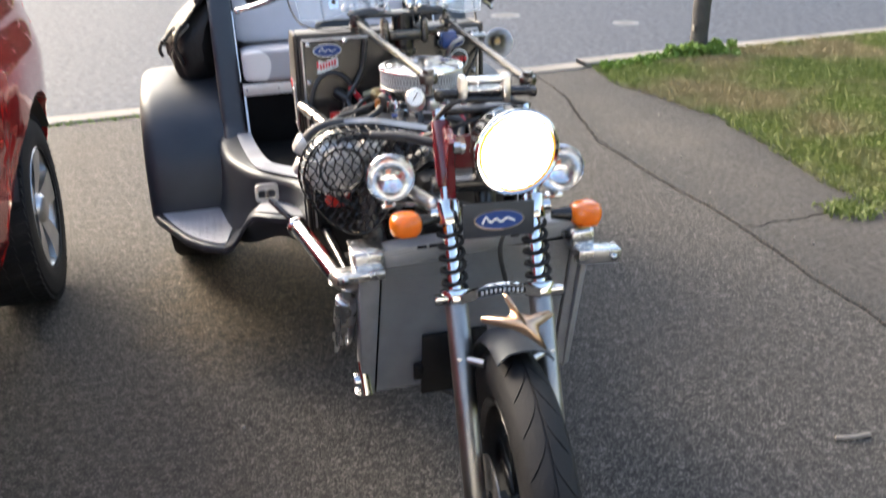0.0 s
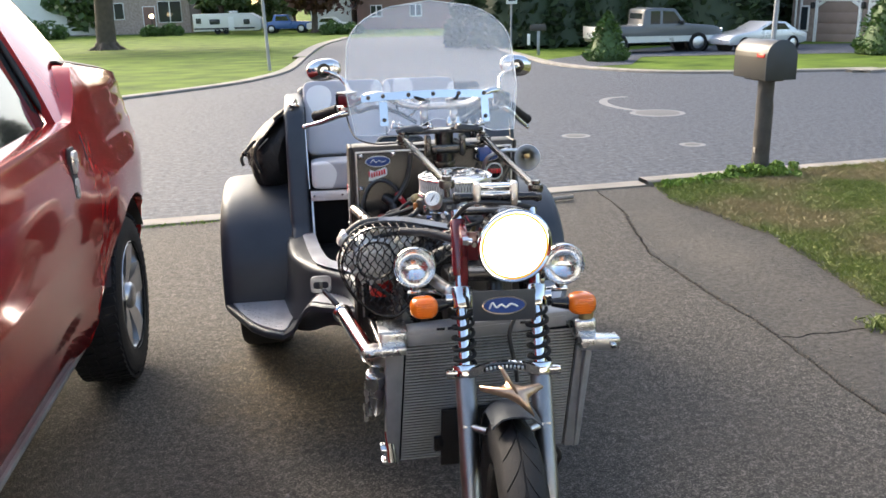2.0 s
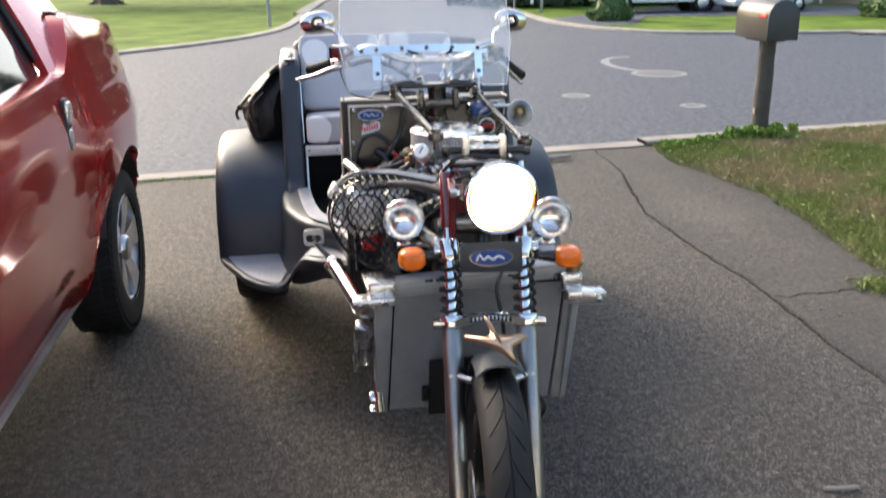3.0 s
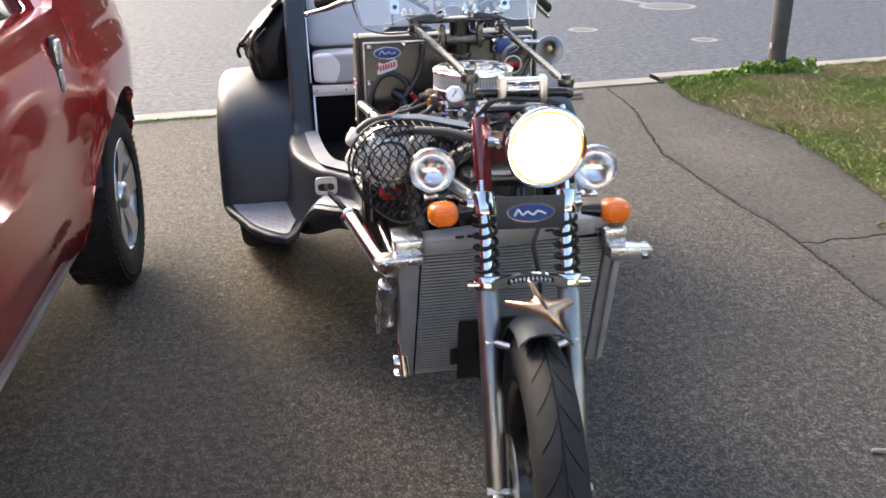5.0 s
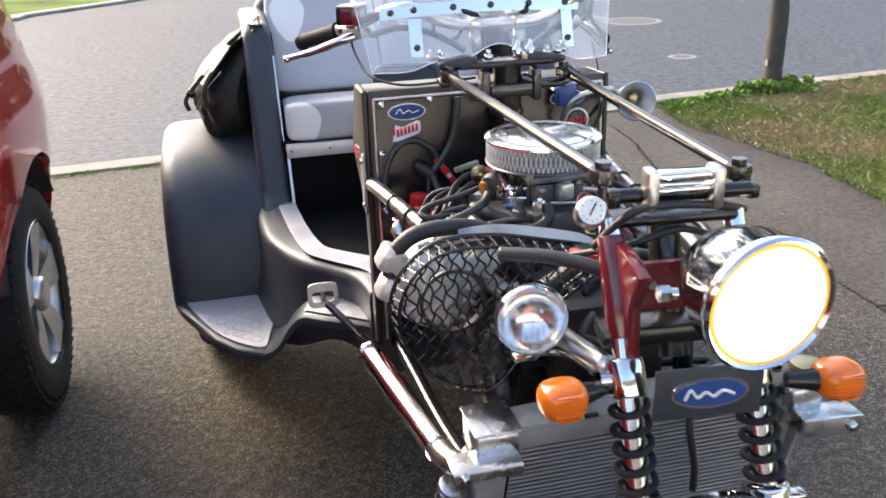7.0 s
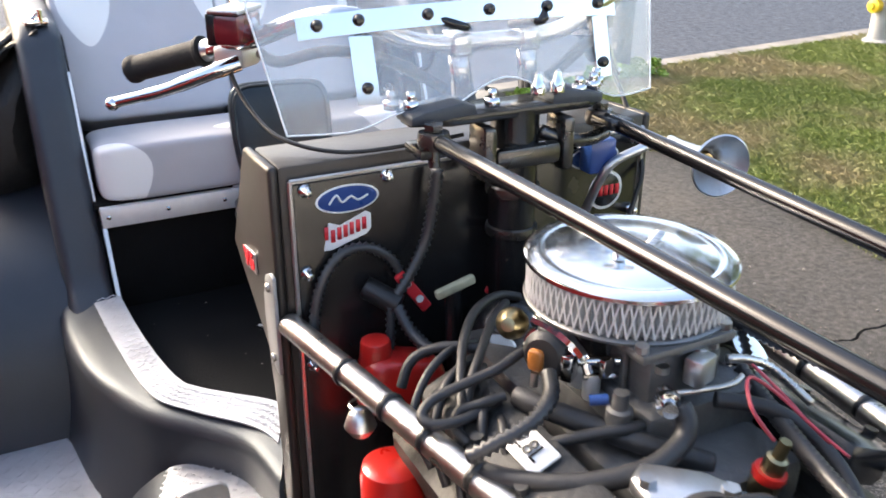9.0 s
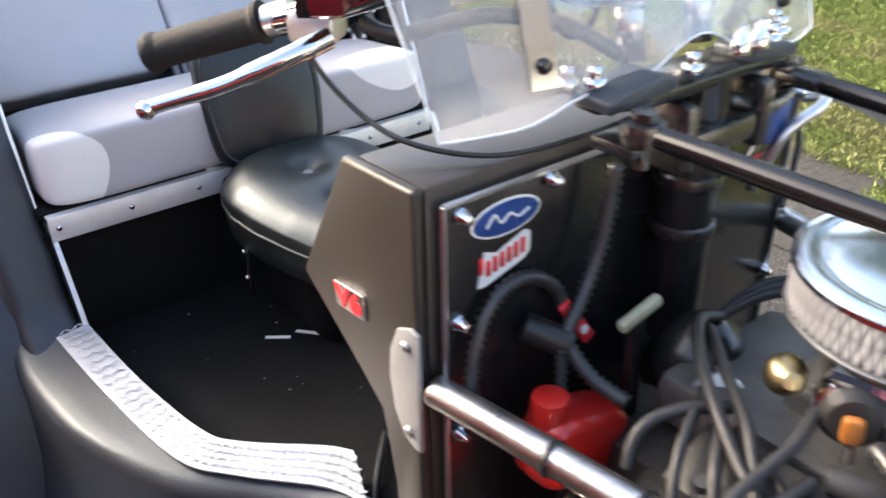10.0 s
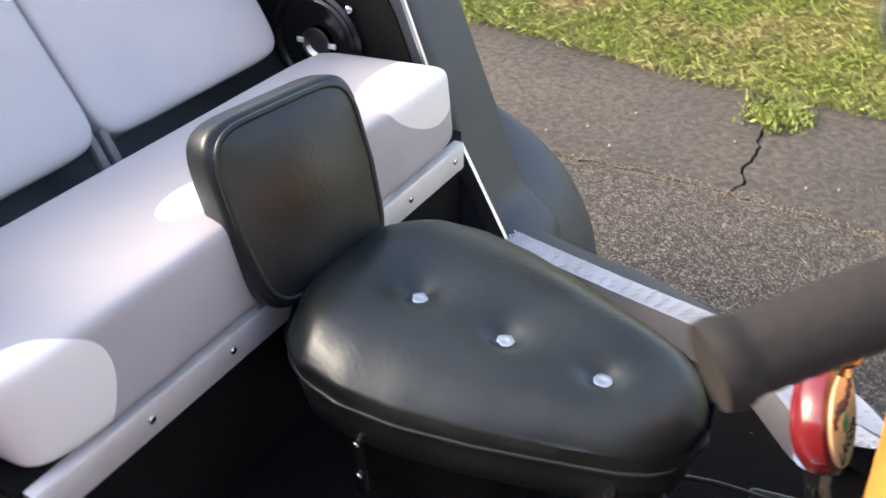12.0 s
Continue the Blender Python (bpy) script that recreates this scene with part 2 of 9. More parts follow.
# ---- ground ----
def asphalt(name, dark, light, stain, grain=170.0, wear=0.6, lit_and_pale_spots=()):
    """Asphalt: stones of many greys in a dark binder, with broad worn and stained areas."""
    m = bpy.data.materials.new(name)
    m.use_nodes = True
    n, l = m.node_tree.nodes, m.node_tree.links
    b = n["Principled BSDF"]
    tc = n.new("ShaderNodeTexCoord")
    vor = n.new("ShaderNodeTexVoronoi")
    vor.inputs["Scale"].default_value = grain
    big = n.new("ShaderNodeTexNoise")
    big.inputs["Scale"].default_value, big.inputs["Detail"].default_value = 0.9, 9.0
    med = n.new("ShaderNodeTexNoise")
    med.inputs["Scale"].default_value, med.inputs["Detail"].default_value = 14.0, 6.0
    for t in (vor, big, med):
        l.new(tc.outputs["Object"], t.inputs["Vector"])
    sep = n.new("ShaderNodeSeparateColor")
    l.new(vor.outputs["Color"], sep.inputs[0])
    pw = n.new("ShaderNodeMath")
    pw.operation = "POWER"
    pw.inputs[1].default_value = 2.8
    l.new(sep.outputs[0], pw.inputs[0])
    mx = n.new("ShaderNodeMix")
    mx.data_type = "RGBA"
    mx.inputs["A"].default_value, mx.inputs["B"].default_value = (*dark, 1), (*light, 1)
    l.new(pw.outputs[0], mx.inputs["Factor"])
    rp = n.new("ShaderNodeMapRange")
    rp.inputs["From Min"].default_value, rp.inputs["From Max"].default_value = 0.36, 0.66
    l.new(big.outputs["Fac"], rp.inputs["Value"])
    mm = n.new("ShaderNodeMath")
    mm.operation = "MULTIPLY"
    mm.inputs[1].default_value = wear
    l.new(rp.outputs["Result"], mm.inputs[0])
    ml = n.new("ShaderNodeMath")
    ml.operation = "MULTIPLY"
    l.new(mm.outputs[0], ml.inputs[0])
    l.new(med.outputs["Fac"], ml.inputs[1])
    m2 = n.new("ShaderNodeMix")
    m2.data_type = "RGBA"
    m2.inputs["B"].default_value = (*stain, 1)
    l.new(ml.outputs[0], m2.inputs["Factor"])
    l.new(mx.outputs["Result"], m2.inputs["A"])
    # mottling between the grain and the broad wear
    mo, mr, ms = n.new("ShaderNodeTexNoise"), n.new("ShaderNodeMapRange"), n.new("ShaderNodeVectorMath")
    mo.inputs["Scale"].default_value, mo.inputs["Detail"].default_value = grain * 0.17, 5.0
    mr.inputs["From Min"].default_value, mr.inputs["From Max"].default_value = 0.30, 0.70
    mr.inputs["To Min"].default_value, mr.inputs["To Max"].default_value = 0.55, 1.42
    ms.operation = "SCALE"
    l.new(tc.outputs["Object"], mo.inputs["Vector"])
    l.new(mo.outputs["Fac"], mr.inputs["Value"])
    l.new(m2.outputs["Result"], ms.inputs[0])
    l.new(mr.outputs["Result"], ms.inputs["Scale"])
    out = ms.outputs[0]
    # elliptical spots multiplied into the base colour, painted sunlight among them
    for c, r, col, amount in lit_and_pale_spots:
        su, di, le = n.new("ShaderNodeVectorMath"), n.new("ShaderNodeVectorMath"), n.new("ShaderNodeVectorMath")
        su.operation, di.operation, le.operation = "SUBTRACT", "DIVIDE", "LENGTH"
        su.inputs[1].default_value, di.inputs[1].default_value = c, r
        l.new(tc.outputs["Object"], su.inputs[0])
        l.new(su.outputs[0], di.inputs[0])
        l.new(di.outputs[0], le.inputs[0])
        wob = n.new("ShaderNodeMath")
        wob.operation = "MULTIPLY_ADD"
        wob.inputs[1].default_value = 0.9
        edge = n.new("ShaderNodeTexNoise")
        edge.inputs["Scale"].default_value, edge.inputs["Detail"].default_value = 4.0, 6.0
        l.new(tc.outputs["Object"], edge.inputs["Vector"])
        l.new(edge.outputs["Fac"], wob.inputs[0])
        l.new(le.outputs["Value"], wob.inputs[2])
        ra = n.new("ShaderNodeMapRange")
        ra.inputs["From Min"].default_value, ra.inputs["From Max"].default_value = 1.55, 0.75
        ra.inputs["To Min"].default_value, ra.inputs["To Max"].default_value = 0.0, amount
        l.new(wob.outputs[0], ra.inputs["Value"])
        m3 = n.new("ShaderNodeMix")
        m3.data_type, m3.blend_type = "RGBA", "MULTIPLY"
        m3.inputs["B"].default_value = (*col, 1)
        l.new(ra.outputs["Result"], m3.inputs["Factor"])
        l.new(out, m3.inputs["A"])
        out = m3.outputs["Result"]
    l.new(out, b.inputs["Base Color"])
    b.inputs["Specular IOR Level"].default_value = 0.3
    rr = n.new("ShaderNodeMapRange")
    rr.inputs["To Min"].default_value, rr.inputs["To Max"].default_value = 0.60, 0.92
    l.new(med.outputs["Fac"], rr.inputs["Value"])
    l.new(rr.outputs["Result"], b.inputs["Roughness"])
    bp = n.new("ShaderNodeBump")
    bp.inputs["Strength"].default_value, bp.inputs["Distance"].default_value = 0.8, 0.005
    l.new(vor.outputs["Distance"], bp.inputs["Height"])
    bp.invert = True
    l.new(bp.outputs["Normal"], b.inputs["Normal"])
    return m


# the driveway's one spot paints a golden pool of sunlight into its colour
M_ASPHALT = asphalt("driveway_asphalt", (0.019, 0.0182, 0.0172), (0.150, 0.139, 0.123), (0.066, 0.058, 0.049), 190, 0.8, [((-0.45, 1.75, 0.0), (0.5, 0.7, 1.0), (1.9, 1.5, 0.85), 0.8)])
M_ASPHALT_OLD = asphalt("old_asphalt", (0.030, 0.0285, 0.027), (0.082, 0.077, 0.070), (0.080, 0.072, 0.062), 210, 1.0, [((2.25, 3.2, 0.0), (0.4, 1.3, 1.0), (1.5, 1.45, 1.36), 0.8)])
M_STREET = asphalt("street_asphalt", (0.044, 0.052, 0.066), (0.092, 0.104, 0.130), (0.062, 0.071, 0.090), 90, 0.7)


def rise(x, y):
    """Height of the land: level round the drive, falling gently beyond the street."""
    return -0.022 * (min(y, 80.0) - 14.0) if y > 14 else 0.0


def kerb_y(x):
    return 5.03 + 0.09 * x


bm = B()
ys = [-400, -60, -20, -12, 0, 5, 14, 18, 22, 26, 30, 40, 50, 60, 70, 80, 100, 200, 900]
xs = [-900, -200, -80, -40, -20, -10, 0, 5, 10, 20, 40, 80, 200, 900]
grid_surface(bm, [[(x, y, rise(x, y) - (0.12 if y < 14 else 0.0)) for x in xs] for y in ys])
lone("ground", bm, M_GRASS_FAR, "mown green lawns spreading to the horizon", "ground", "structure")

rng = random.Random(11)


def jag(pts, step=0.06, amp=0.012):
    """A broken edge through points."""
    out = []
    for a, b in zip(pts, pts[1:]):
        a, b = Vector((*a, 0)), Vector((*b, 0))
        k = max(1, int((b - a).length / step))
        d = (b - a).normalized()
        nrm = Vector((-d.y, d.x, 0))
        for i in range(k):
            p = a.lerp(b, i / k) + nrm * rng.uniform(-amp, amp)
            out.append((p.x, p.y))
    out.append(tuple(pts[-1]))
    return out


SEAM = jag([(1.80, -12), (1.79, -1.0), (1.80, 0.6), (1.802, 1.27), (1.818, 1.70)], 0.05, 0.010) + jag([(1.822, 1.75), (1.828, 1.973), (1.785, 2.29), (1.765, 3.245), (1.90, 3.95), (2.016, 4.44), (2.05, kerb_y(2.05) - 0.005)], 0.05, 0.010)
GEDGE = [(2.64, -12), (2.63, 0.8), (2.62, 1.4), (2.58, 1.9), (2.60, 2.4), (2.72, 3.0), (2.74, 3.5), (2.62, 4.2), (2.53, 4.75), (2.60, kerb_y(2.6) - 0.005)]
CRACK = jag([(1.83, 1.725), (1.95, 1.70), (2.02, 1.735), (2.14, 1.72), (2.30, 1.745), (2.48, 1.74), (2.61, 1.76)], 0.03, 0.008)


def slab(name, poly, z0, z1, m, label, cat):
    bm = B()
    vs = [bm.verts.new((x, y, z1)) for x, y in poly]
    f = bm.faces.new(vs)
    r = bmesh.ops.extrude_face_region(bm, geom=[f])
    bmesh.ops.translate(bm, verts=[e for e in r["geom"] if isinstance(e, bmesh.types.BMVert)], vec=(0, 0, z0 - z1))
    bmesh.ops.triangulate(bm, faces=[f for f in bm.faces if len(f.verts) > 4])
    bmesh.ops.recalc_face_normals(bm, faces=bm.faces)
    return lone(name, bm, m, label, cat, "structure", smooth=0)


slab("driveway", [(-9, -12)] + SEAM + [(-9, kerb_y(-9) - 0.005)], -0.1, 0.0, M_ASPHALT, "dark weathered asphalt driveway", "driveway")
lower = [(x + 0.020, y) for x, y in SEAM if y <= 1.71]
upper = [(x + 0.020, y) for x, y in SEAM if y >= 1.74]
lo_edge = [p for p in GEDGE if p[1] < 1.76]
up_edge = [p for p in GEDGE if p[1] > 1.76]
slab("driveway_strip_1", lower + CRACK + [(x + 0.14, y) for x, y in lo_edge[::-1]], -0.1, -0.004, M_ASPHALT_OLD, "older grey asphalt strip beside the lawn", "driveway")
slab("driveway_strip_2", [(x, y + 0.012) for x, y in CRACK[::-1]] + upper + [(x + 0.14, y) for x, y in up_edge[::-1]], -0.1, -0.003, M_ASPHALT_OLD, "older grey asphalt strip with a cracked edge", "driveway")
bm = box(B(), (2.0, -1, -0.055), (1.4, 13, 0.03))
lone("soil", bm, M_GRASS, "dark soil under the cracked asphalt", "soil", "structure", smooth=0)
road = [(-60, kerb_y(-60) + 0.19), (60, kerb_y(60) + 0.19), (60, 15.6), (15, 14.3), (11.2, 14.58), (7.92, 15.6), (6.6, 17.4), (6.1, 20.2), (6.25, 23.4)]
road2 = [(7.28, 32.7), (8.92, 42.7), (12, 60), (3.3, 62.8), (1.0, 46.2), (-0.2, 30), (-0.66, 22.6), (-1.3, 19.2), (-2.16, 17.05), (-3.61, 14.9), (-4.6, 13.9), (-60, 9.0)]
bm = B()
outer = road + road2
# cut in bands so that the surface follows the fall of the land
vs = [bm.verts.new((x, y, 0.0)) for x, y in outer]
for tri3 in tessellate_polygon([[Vector((x, y, 0)) for x, y in outer]]):
    bm.faces.new([vs[i] for i in tri3])
bmesh.ops.recalc_face_normals(bm, faces=bm.faces)
for yy in (14, 18, 24, 32, 40, 50):
    bmesh.ops.bisect_plane(bm, geom=bm.verts[:] + bm.edges[:] + bm.faces[:], plane_co=(0, yy, 0), plane_no=(0, 1, 0))
for v in bm.verts:
    v.co.z = rise(v.co.x, v.co.y) + 0.006 * (1 if v.co.y > 14 else 0)
lone("road", bm, M_STREET, "grey asphalt street with a side street opposite", "road", "structure", smooth=0)


def kerb(name, line, w, h, label):
    bm = B()
    rows = []
    P = [Vector((x, y, 0)) for x, y in line]
    for i, p in enumerate(P):
        d = (P[min(i + 1, len(P) - 1)] - P[max(i - 1, 0)]).normalized()
        nr = Vector((-d.y, d.x, 0))
        z = rise(p.x, p.y)
        rows.append([p + Vector((0, 0, z - 0.1)), p + Vector((0, 0, z + h * 0.7)), p + nr * 0.02 + Vector((0, 0, z + h)), p + nr * (w - 0.01) + Vector((0, 0, z + h)), p + nr * w + Vector((0, 0, z - 0.1))])
    grid_surface(bm, rows)
    bmesh.ops.recalc_face_normals(bm, faces=bm.faces)
    return lone(name, bm, M_CONCRETE, label, "kerb", "structure", smooth=30)


def sm(pts, n=5):
    return [(p.x, p.y) for p in spline([(x, y, 0) for x, y in pts], n)]


kerb("kerb_near_1", [(-60 + 0.0, kerb_y(-60)), (-20, kerb_y(-20)), (-2, kerb_y(-2)), (2.05, kerb_y(2.05)), (2.55, kerb_y(2.55))], 0.19, 0.014, "worn low concrete kerb across the driveway mouth")
kerb("kerb_near_2", [(2.56, kerb_y(2.56)), (3.2, kerb_y(3.2)), (8, kerb_y(8)), (60, kerb_y(60))], 0.19, 0.045, "weathered concrete kerb beside the lawn")
kerb("kerb_far_left", sm([(-0.2, 30), (-0.66, 22.6), (-1.3, 19.2), (-2.16, 17.05), (-3.61, 14.9), (-4.6, 13.9), (-12, 13.1), (-60, 9.0)][::-1]), 0.28, 0.06, "pale concrete kerb of the far corner")
kerb("kerb_far_left_2", sm([(-0.2, 30), (1.0, 46.2), (3.3, 62.8)]), 0.5, 0.08, "pale concrete kerb of the side street")
kerb("kerb_far_right", sm([(12, 60), (8.92, 42.7), (7.28, 32.7), (6.25, 23.4), (6.1, 20.2), (6.6, 17.4), (7.92, 15.6), (11.2, 14.58), (15, 14.3), (60, 15.6)]), 0.28, 0.06, "pale concrete kerb of the opposite corner")
bm = B()
bm.faces.new([bm.verts.new((x, y, rise(x, y) + 0.012)) for x, y in ((6.3, 19.4), (6.6, 23.2), (10.5, 27.5), (13.5, 30), (20, 26), (15.0, 21.0), (11.5, 22.5), (9.5, 23.0), (7.9, 19.6))])
bmesh.ops.triangulate(bm, faces=bm.faces[:])
lone("far_driveway", bm, M_STREET, "asphalt driveway of the opposite house", "driveway", "structure", smooth=0)

# lawn beside the driveway
bm = B()
ed = GEDGE
rows = []
for x, y in ed:
    rows.append([(x + 0.03, y, -0.03), (x + 0.10, y, 0.012), (x + 0.6, y, 0.03), (x + 3, y + (0.05 * 3 if y > 4.9 else 0), 0.04), (60, y if y < 4.9 else kerb_y(60) - 0.01, 0.05)])
rows[-1] = [(x, kerb_y(x) - 0.004, z) for x, y, z in rows[-1]]
grid_surface(bm, rows)
bmesh.ops.recalc_face_normals(bm, faces=bm.faces)
lone("lawn", bm, M_GRASS, "lawn of green and dry grass beside the driveway", "lawn", "structure")


def blades(name, area, count, hmin, hmax, m, label, seed, dens=None, w=0.005, lean=0.7, base=None):
    """Grass blades over a region: bent triangles."""
    r = np.random.RandomState(seed)
    P, F_ = [], []
    k = 0
    x0, x1, y0, y1 = area
    while k < count:
        x, y = r.uniform(x0, x1), r.uniform(y0, y1)
        if dens and r.rand() > dens(x, y):
            continue
        h, a = r.uniform(hmin, hmax), r.uniform(0, 6.283)
        ww = w * r.uniform(0.6, 1.4)
        lx, ly = r.normal(0, lean, 2) * h
        z = base(x, y) if base else 0.0
        i = len(P)
        P += [(x - ww * math.cos(a), y - ww * math.sin(a), z), (x + ww * math.cos(a), y + ww * math.sin(a), z), (x + lx * 0.4 + ww * 0.6 * math.cos(a), y + ly * 0.4 + ww * 0.6 * math.sin(a), z + h * 0.6), (x + lx, y + ly, z + h)]
        F_ += [(i, i + 1, i + 2), (i, i + 2, i + 3)]
        k += 1
    me = bpy.data.meshes.new(name)
    me.from_pydata(P, [], F_)
    me.materials.append(m)
    return tagged(new(name, me), label, "grass", "", "stuff")


def foliage(name, lo, hi, dry=None, rough=0.6, scale=0.8):
    """Leaves: colour varied leaf by leaf and in broad patches, a little light shining through."""
    m = bpy.data.materials.new(name)
    m.use_nodes = True
    n, l = m.node_tree.nodes, m.node_tree.links
    b = n["Principled BSDF"]
    geo = n.new("ShaderNodeNewGeometry")
    mx = n.new("ShaderNodeMix")
    mx.data_type = "RGBA"
    mx.inputs["A"].default_value, mx.inputs["B"].default_value = (*lo, 1), (*hi, 1)
    l.new(geo.outputs["Random Per Island"], mx.inputs["Factor"])
    out = mx.outputs["Result"]
    if dry:
        tc, nz, rp = n.new("ShaderNodeTexCoord"), n.new("ShaderNodeTexNoise"), n.new("ShaderNodeMapRange")
        nz.inputs["Scale"].default_value, nz.inputs["Detail"].default_value = scale, 5.0
        rp.inputs["From Min"].default_value, rp.inputs["From Max"].default_value = 0.46, 0.64
        l.new(tc.outputs["Object"], nz.inputs["Vector"])
        l.new(nz.outputs["Fac"], rp.inputs["Value"])
        m2 = n.new("ShaderNodeMix")
        m2.data_type = "RGBA"
        m2.inputs["B"].default_value = (*dry, 1)
        l.new(rp.outputs["Result"], m2.inputs["Factor"])
        l.new(out, m2.inputs["A"])
        out = m2.outputs["Result"]
    l.new(out, b.inputs["Base Color"])
    b.inputs["Roughness"].default_value = rough
    b.inputs["Subsurface Weight"].default_value = 0.0
    return m


M_BLADE = foliage("grass_blades", (0.080, 0.112, 0.016), (0.180, 0.228, 0.048), (0.235, 0.195, 0.100), scale=1.1)
M_WEED = foliage("weed_leaves", (0.08, 0.16, 0.02), (0.20, 0.31, 0.045))
M_LEAF = foliage("tree_leaves", (0.025, 0.055, 0.012), (0.085, 0.13, 0.03))
M_LEAF_RED = foliage("copper_leaves", (0.05, 0.018, 0.014), (0.12, 0.045, 0.03))
M_CONIFER = foliage("conifer_sprays", (0.012, 0.028, 0.010), (0.045, 0.075, 0.025))
M_SHRUB = foliage("shrub_sprays", (0.03, 0.07, 0.015), (0.09, 0.16, 0.03))


def gx(y):
    for (x0, y0), (x1, y1) in zip(GEDGE, GEDGE[1:]):
        if y <= y1:
            return x0 + (x1 - x0) * (y - y0) / (y1 - y0)
    return GEDGE[-1][0]


def lawn_d(x, y):
    e = x - gx(y) + 0.05 * noise.noise(Vector((x * 3, y * 3, 0)))
    if e < 0.0 or y > kerb_y(x) - 0.01:
        return 0.0
    d = 0.35 + 0.65 * min(1, e / 0.25)
    near = 1.0 if x < 4.5 else max(0.25, 1.0 - (x - 4.5) * 0.2)
    return d * near * (1.0 if y > 0.2 else 0.45)


def lawn_z(x, y):
    """Height of the turf, rising from the driveway's edge."""
    e = x - gx(y)
    return 0.008 * min(1.0, max(0.0, e) / 0.1) + 0.017 * min(1.0, max(0.0, e - 0.1) / 0.5) + 0.008 * min(1.0, max(0.0, e - 0.6) / 2.4)


blades("grass", (2.2, 8.0, -5.0, 5.8), 470000, 0.014, 0.042, M_BLADE, "short green and straw-coloured lawn grass", 3, lawn_d, 0.0026, 0.8, lawn_z)
blades("kerb_weeds", (-3.0, -0.9, 4.75, 4.97), 500, 0.008, 0.026, M_WEED, "thin weeds along the kerb", 5, lambda x, y: 1.0 if abs(y - kerb_y(x) + 0.03) < 0.05 else 0.0, 0.005)
blades("weed_tuft", (2.30, 2.62, 1.60, 1.88), 600, 0.012, 0.04, M_BLADE, "tuft of weeds growing out of the driveway crack", 6, lambda x, y: math.exp(-((x - 2.46) / 0.09) ** 2 - ((y - 1.74) / 0.08) ** 2), 0.006)
M_SAND = mat("sandy_grit", (0.20, 0.17, 0.13), 0.9, var=0.3, scale=20)
# pale grit along the long crack
r_ = np.random.RandomState(8)
P, F_ = [], []
for k in range(3600):
    y = r_.uniform(0.2, 4.4)
    xs_ = [x for x, yy in SEAM if abs(yy - y) < 0.06] or [1.8]
    x = xs_[0] + 0.01 + r_.normal(0, 0.016 if k % 5 else 0.05)
    s = r_.uniform(0.0010, 0.0034)
    i = len(P)
    P += [(x - s, y, -0.002), (x + s * 0.7, y - s, -0.002), (x + s * 0.6, y + s, -0.002), (x, y, s * 0.8)]
    F_ += [(i, i + 1, i + 3), (i + 1, i + 2, i + 3), (i + 2, i, i + 3)]
me = bpy.data.meshes.new("grit")
me.from_pydata(P, [], F_)
me.materials.append(M_SAND)
tagged(new("grit", me), "pale loose grit along the asphalt crack", "grit", "", "stuff")

# manhole and valve covers in the street
M_COVER = mat("cast_iron_cover", (0.085, 0.082, 0.08), 0.6, 0.3, var=0.4, scale=14, bump=0.5, bscale=70)
M_PATCH = mat("pale_concrete_collar", (0.19, 0.19, 0.195), 0.9, var=0.2, scale=6, bump=0.3, bscale=60)
for nm, c, r1, r2 in (("manhole_cover", (4.55, 9.85), 0.31, 0.37), ("valve_cover_lid", (2.82, 8.2), 0.12, 0.155), ("valve_cover_lid", (3.87, 7.2), 0.085, 0.125)):
    mh = thing(nm, (c[0], c[1], 0), 0, "round iron cover in a pale concrete collar in the street", "cover", "street covers")
    part("lid", lathe(B(), [(0, 0.006), (r1 * 0.9, 0.006), (r1, 0.003), (r1, 0.0)], (0, 0, 0), (0, 0, 1), 32), M_COVER, mh)
    part("collar", lathe(B(), [(r1, 0.001), (r1 + 0.01, 0.005), (r2, 0.004), (r2 + 0.02, 0.0)], (0, 0, 0), (0, 0, 1), 32), M_PATCH, mh, "pale concrete collar")
bm = B()
arc = []
for k in range(22):
    a = radians(80 + 200 * k / 21)
    arc.append((4.75 + 0.62 * math.cos(a), 10.9 + 1.05 * math.sin(a)))
inner = [(4.77 + 0.50 * math.cos(radians(80 + 200 * k / 21)), 10.9 + 0.93 * math.sin(radians(80 + 200 * k / 21))) for k in range(22)]
grid_surface(bm, [[(x, y, 0.004) for x, y in arc], [(x, y, 0.004) for x, y in inner]])
lone("street_patch", bm, M_PATCH, "pale curved repair patch in the street", "patch", "structure", smooth=0)

# mailbox
M_POST = mat("weathered_post", (0.045, 0.042, 0.04), 0.8, var=0.45, scale=9, bump=0.7, bscale=60)
M_MBOX = mat("grey_brown_sheet_steel", (0.048, 0.046, 0.043), 0.4, 0.3, var=0.2, scale=6, bump=0.1, bscale=100)
mb = thing("mailbox", (3.655, 5.31, -0.03), 3, "dark rural mailbox with a red flag on a weathered post", "mailbox")
bm = tube(B(), [(0.0, 0, -0.1), (0.0, 0, 0.3), (0.0, 0.0, 0.6), (0.0, 0.0, 0.93)], [0.078, 0.076, 0.074, 0.072], n=8, seg=18)
for v in bm.verts:
    v.co += Vector((noise.noise(v.co * 9), noise.noise(v.co * 9 + Vector((5, 0, 0))), 0)) * 0.006
part("post", bm, M_POST, mb, "weathered dark wooden post")
sec = [(-0.145, 0.94), (0.145, 0.94), (0.145, 1.13)] + [(0.145 * math.cos(radians(a)), 1.13 + 0.145 * math.sin(radians(a))) for a in range(15, 180, 15)] + [(-0.145, 1.13)]
bm = B()
prism(bm, sec, -0.20, 0.32, 1, 0.006)
part("box", bm, M_MBOX, mb, "arched sheet-steel box")
bm = B()
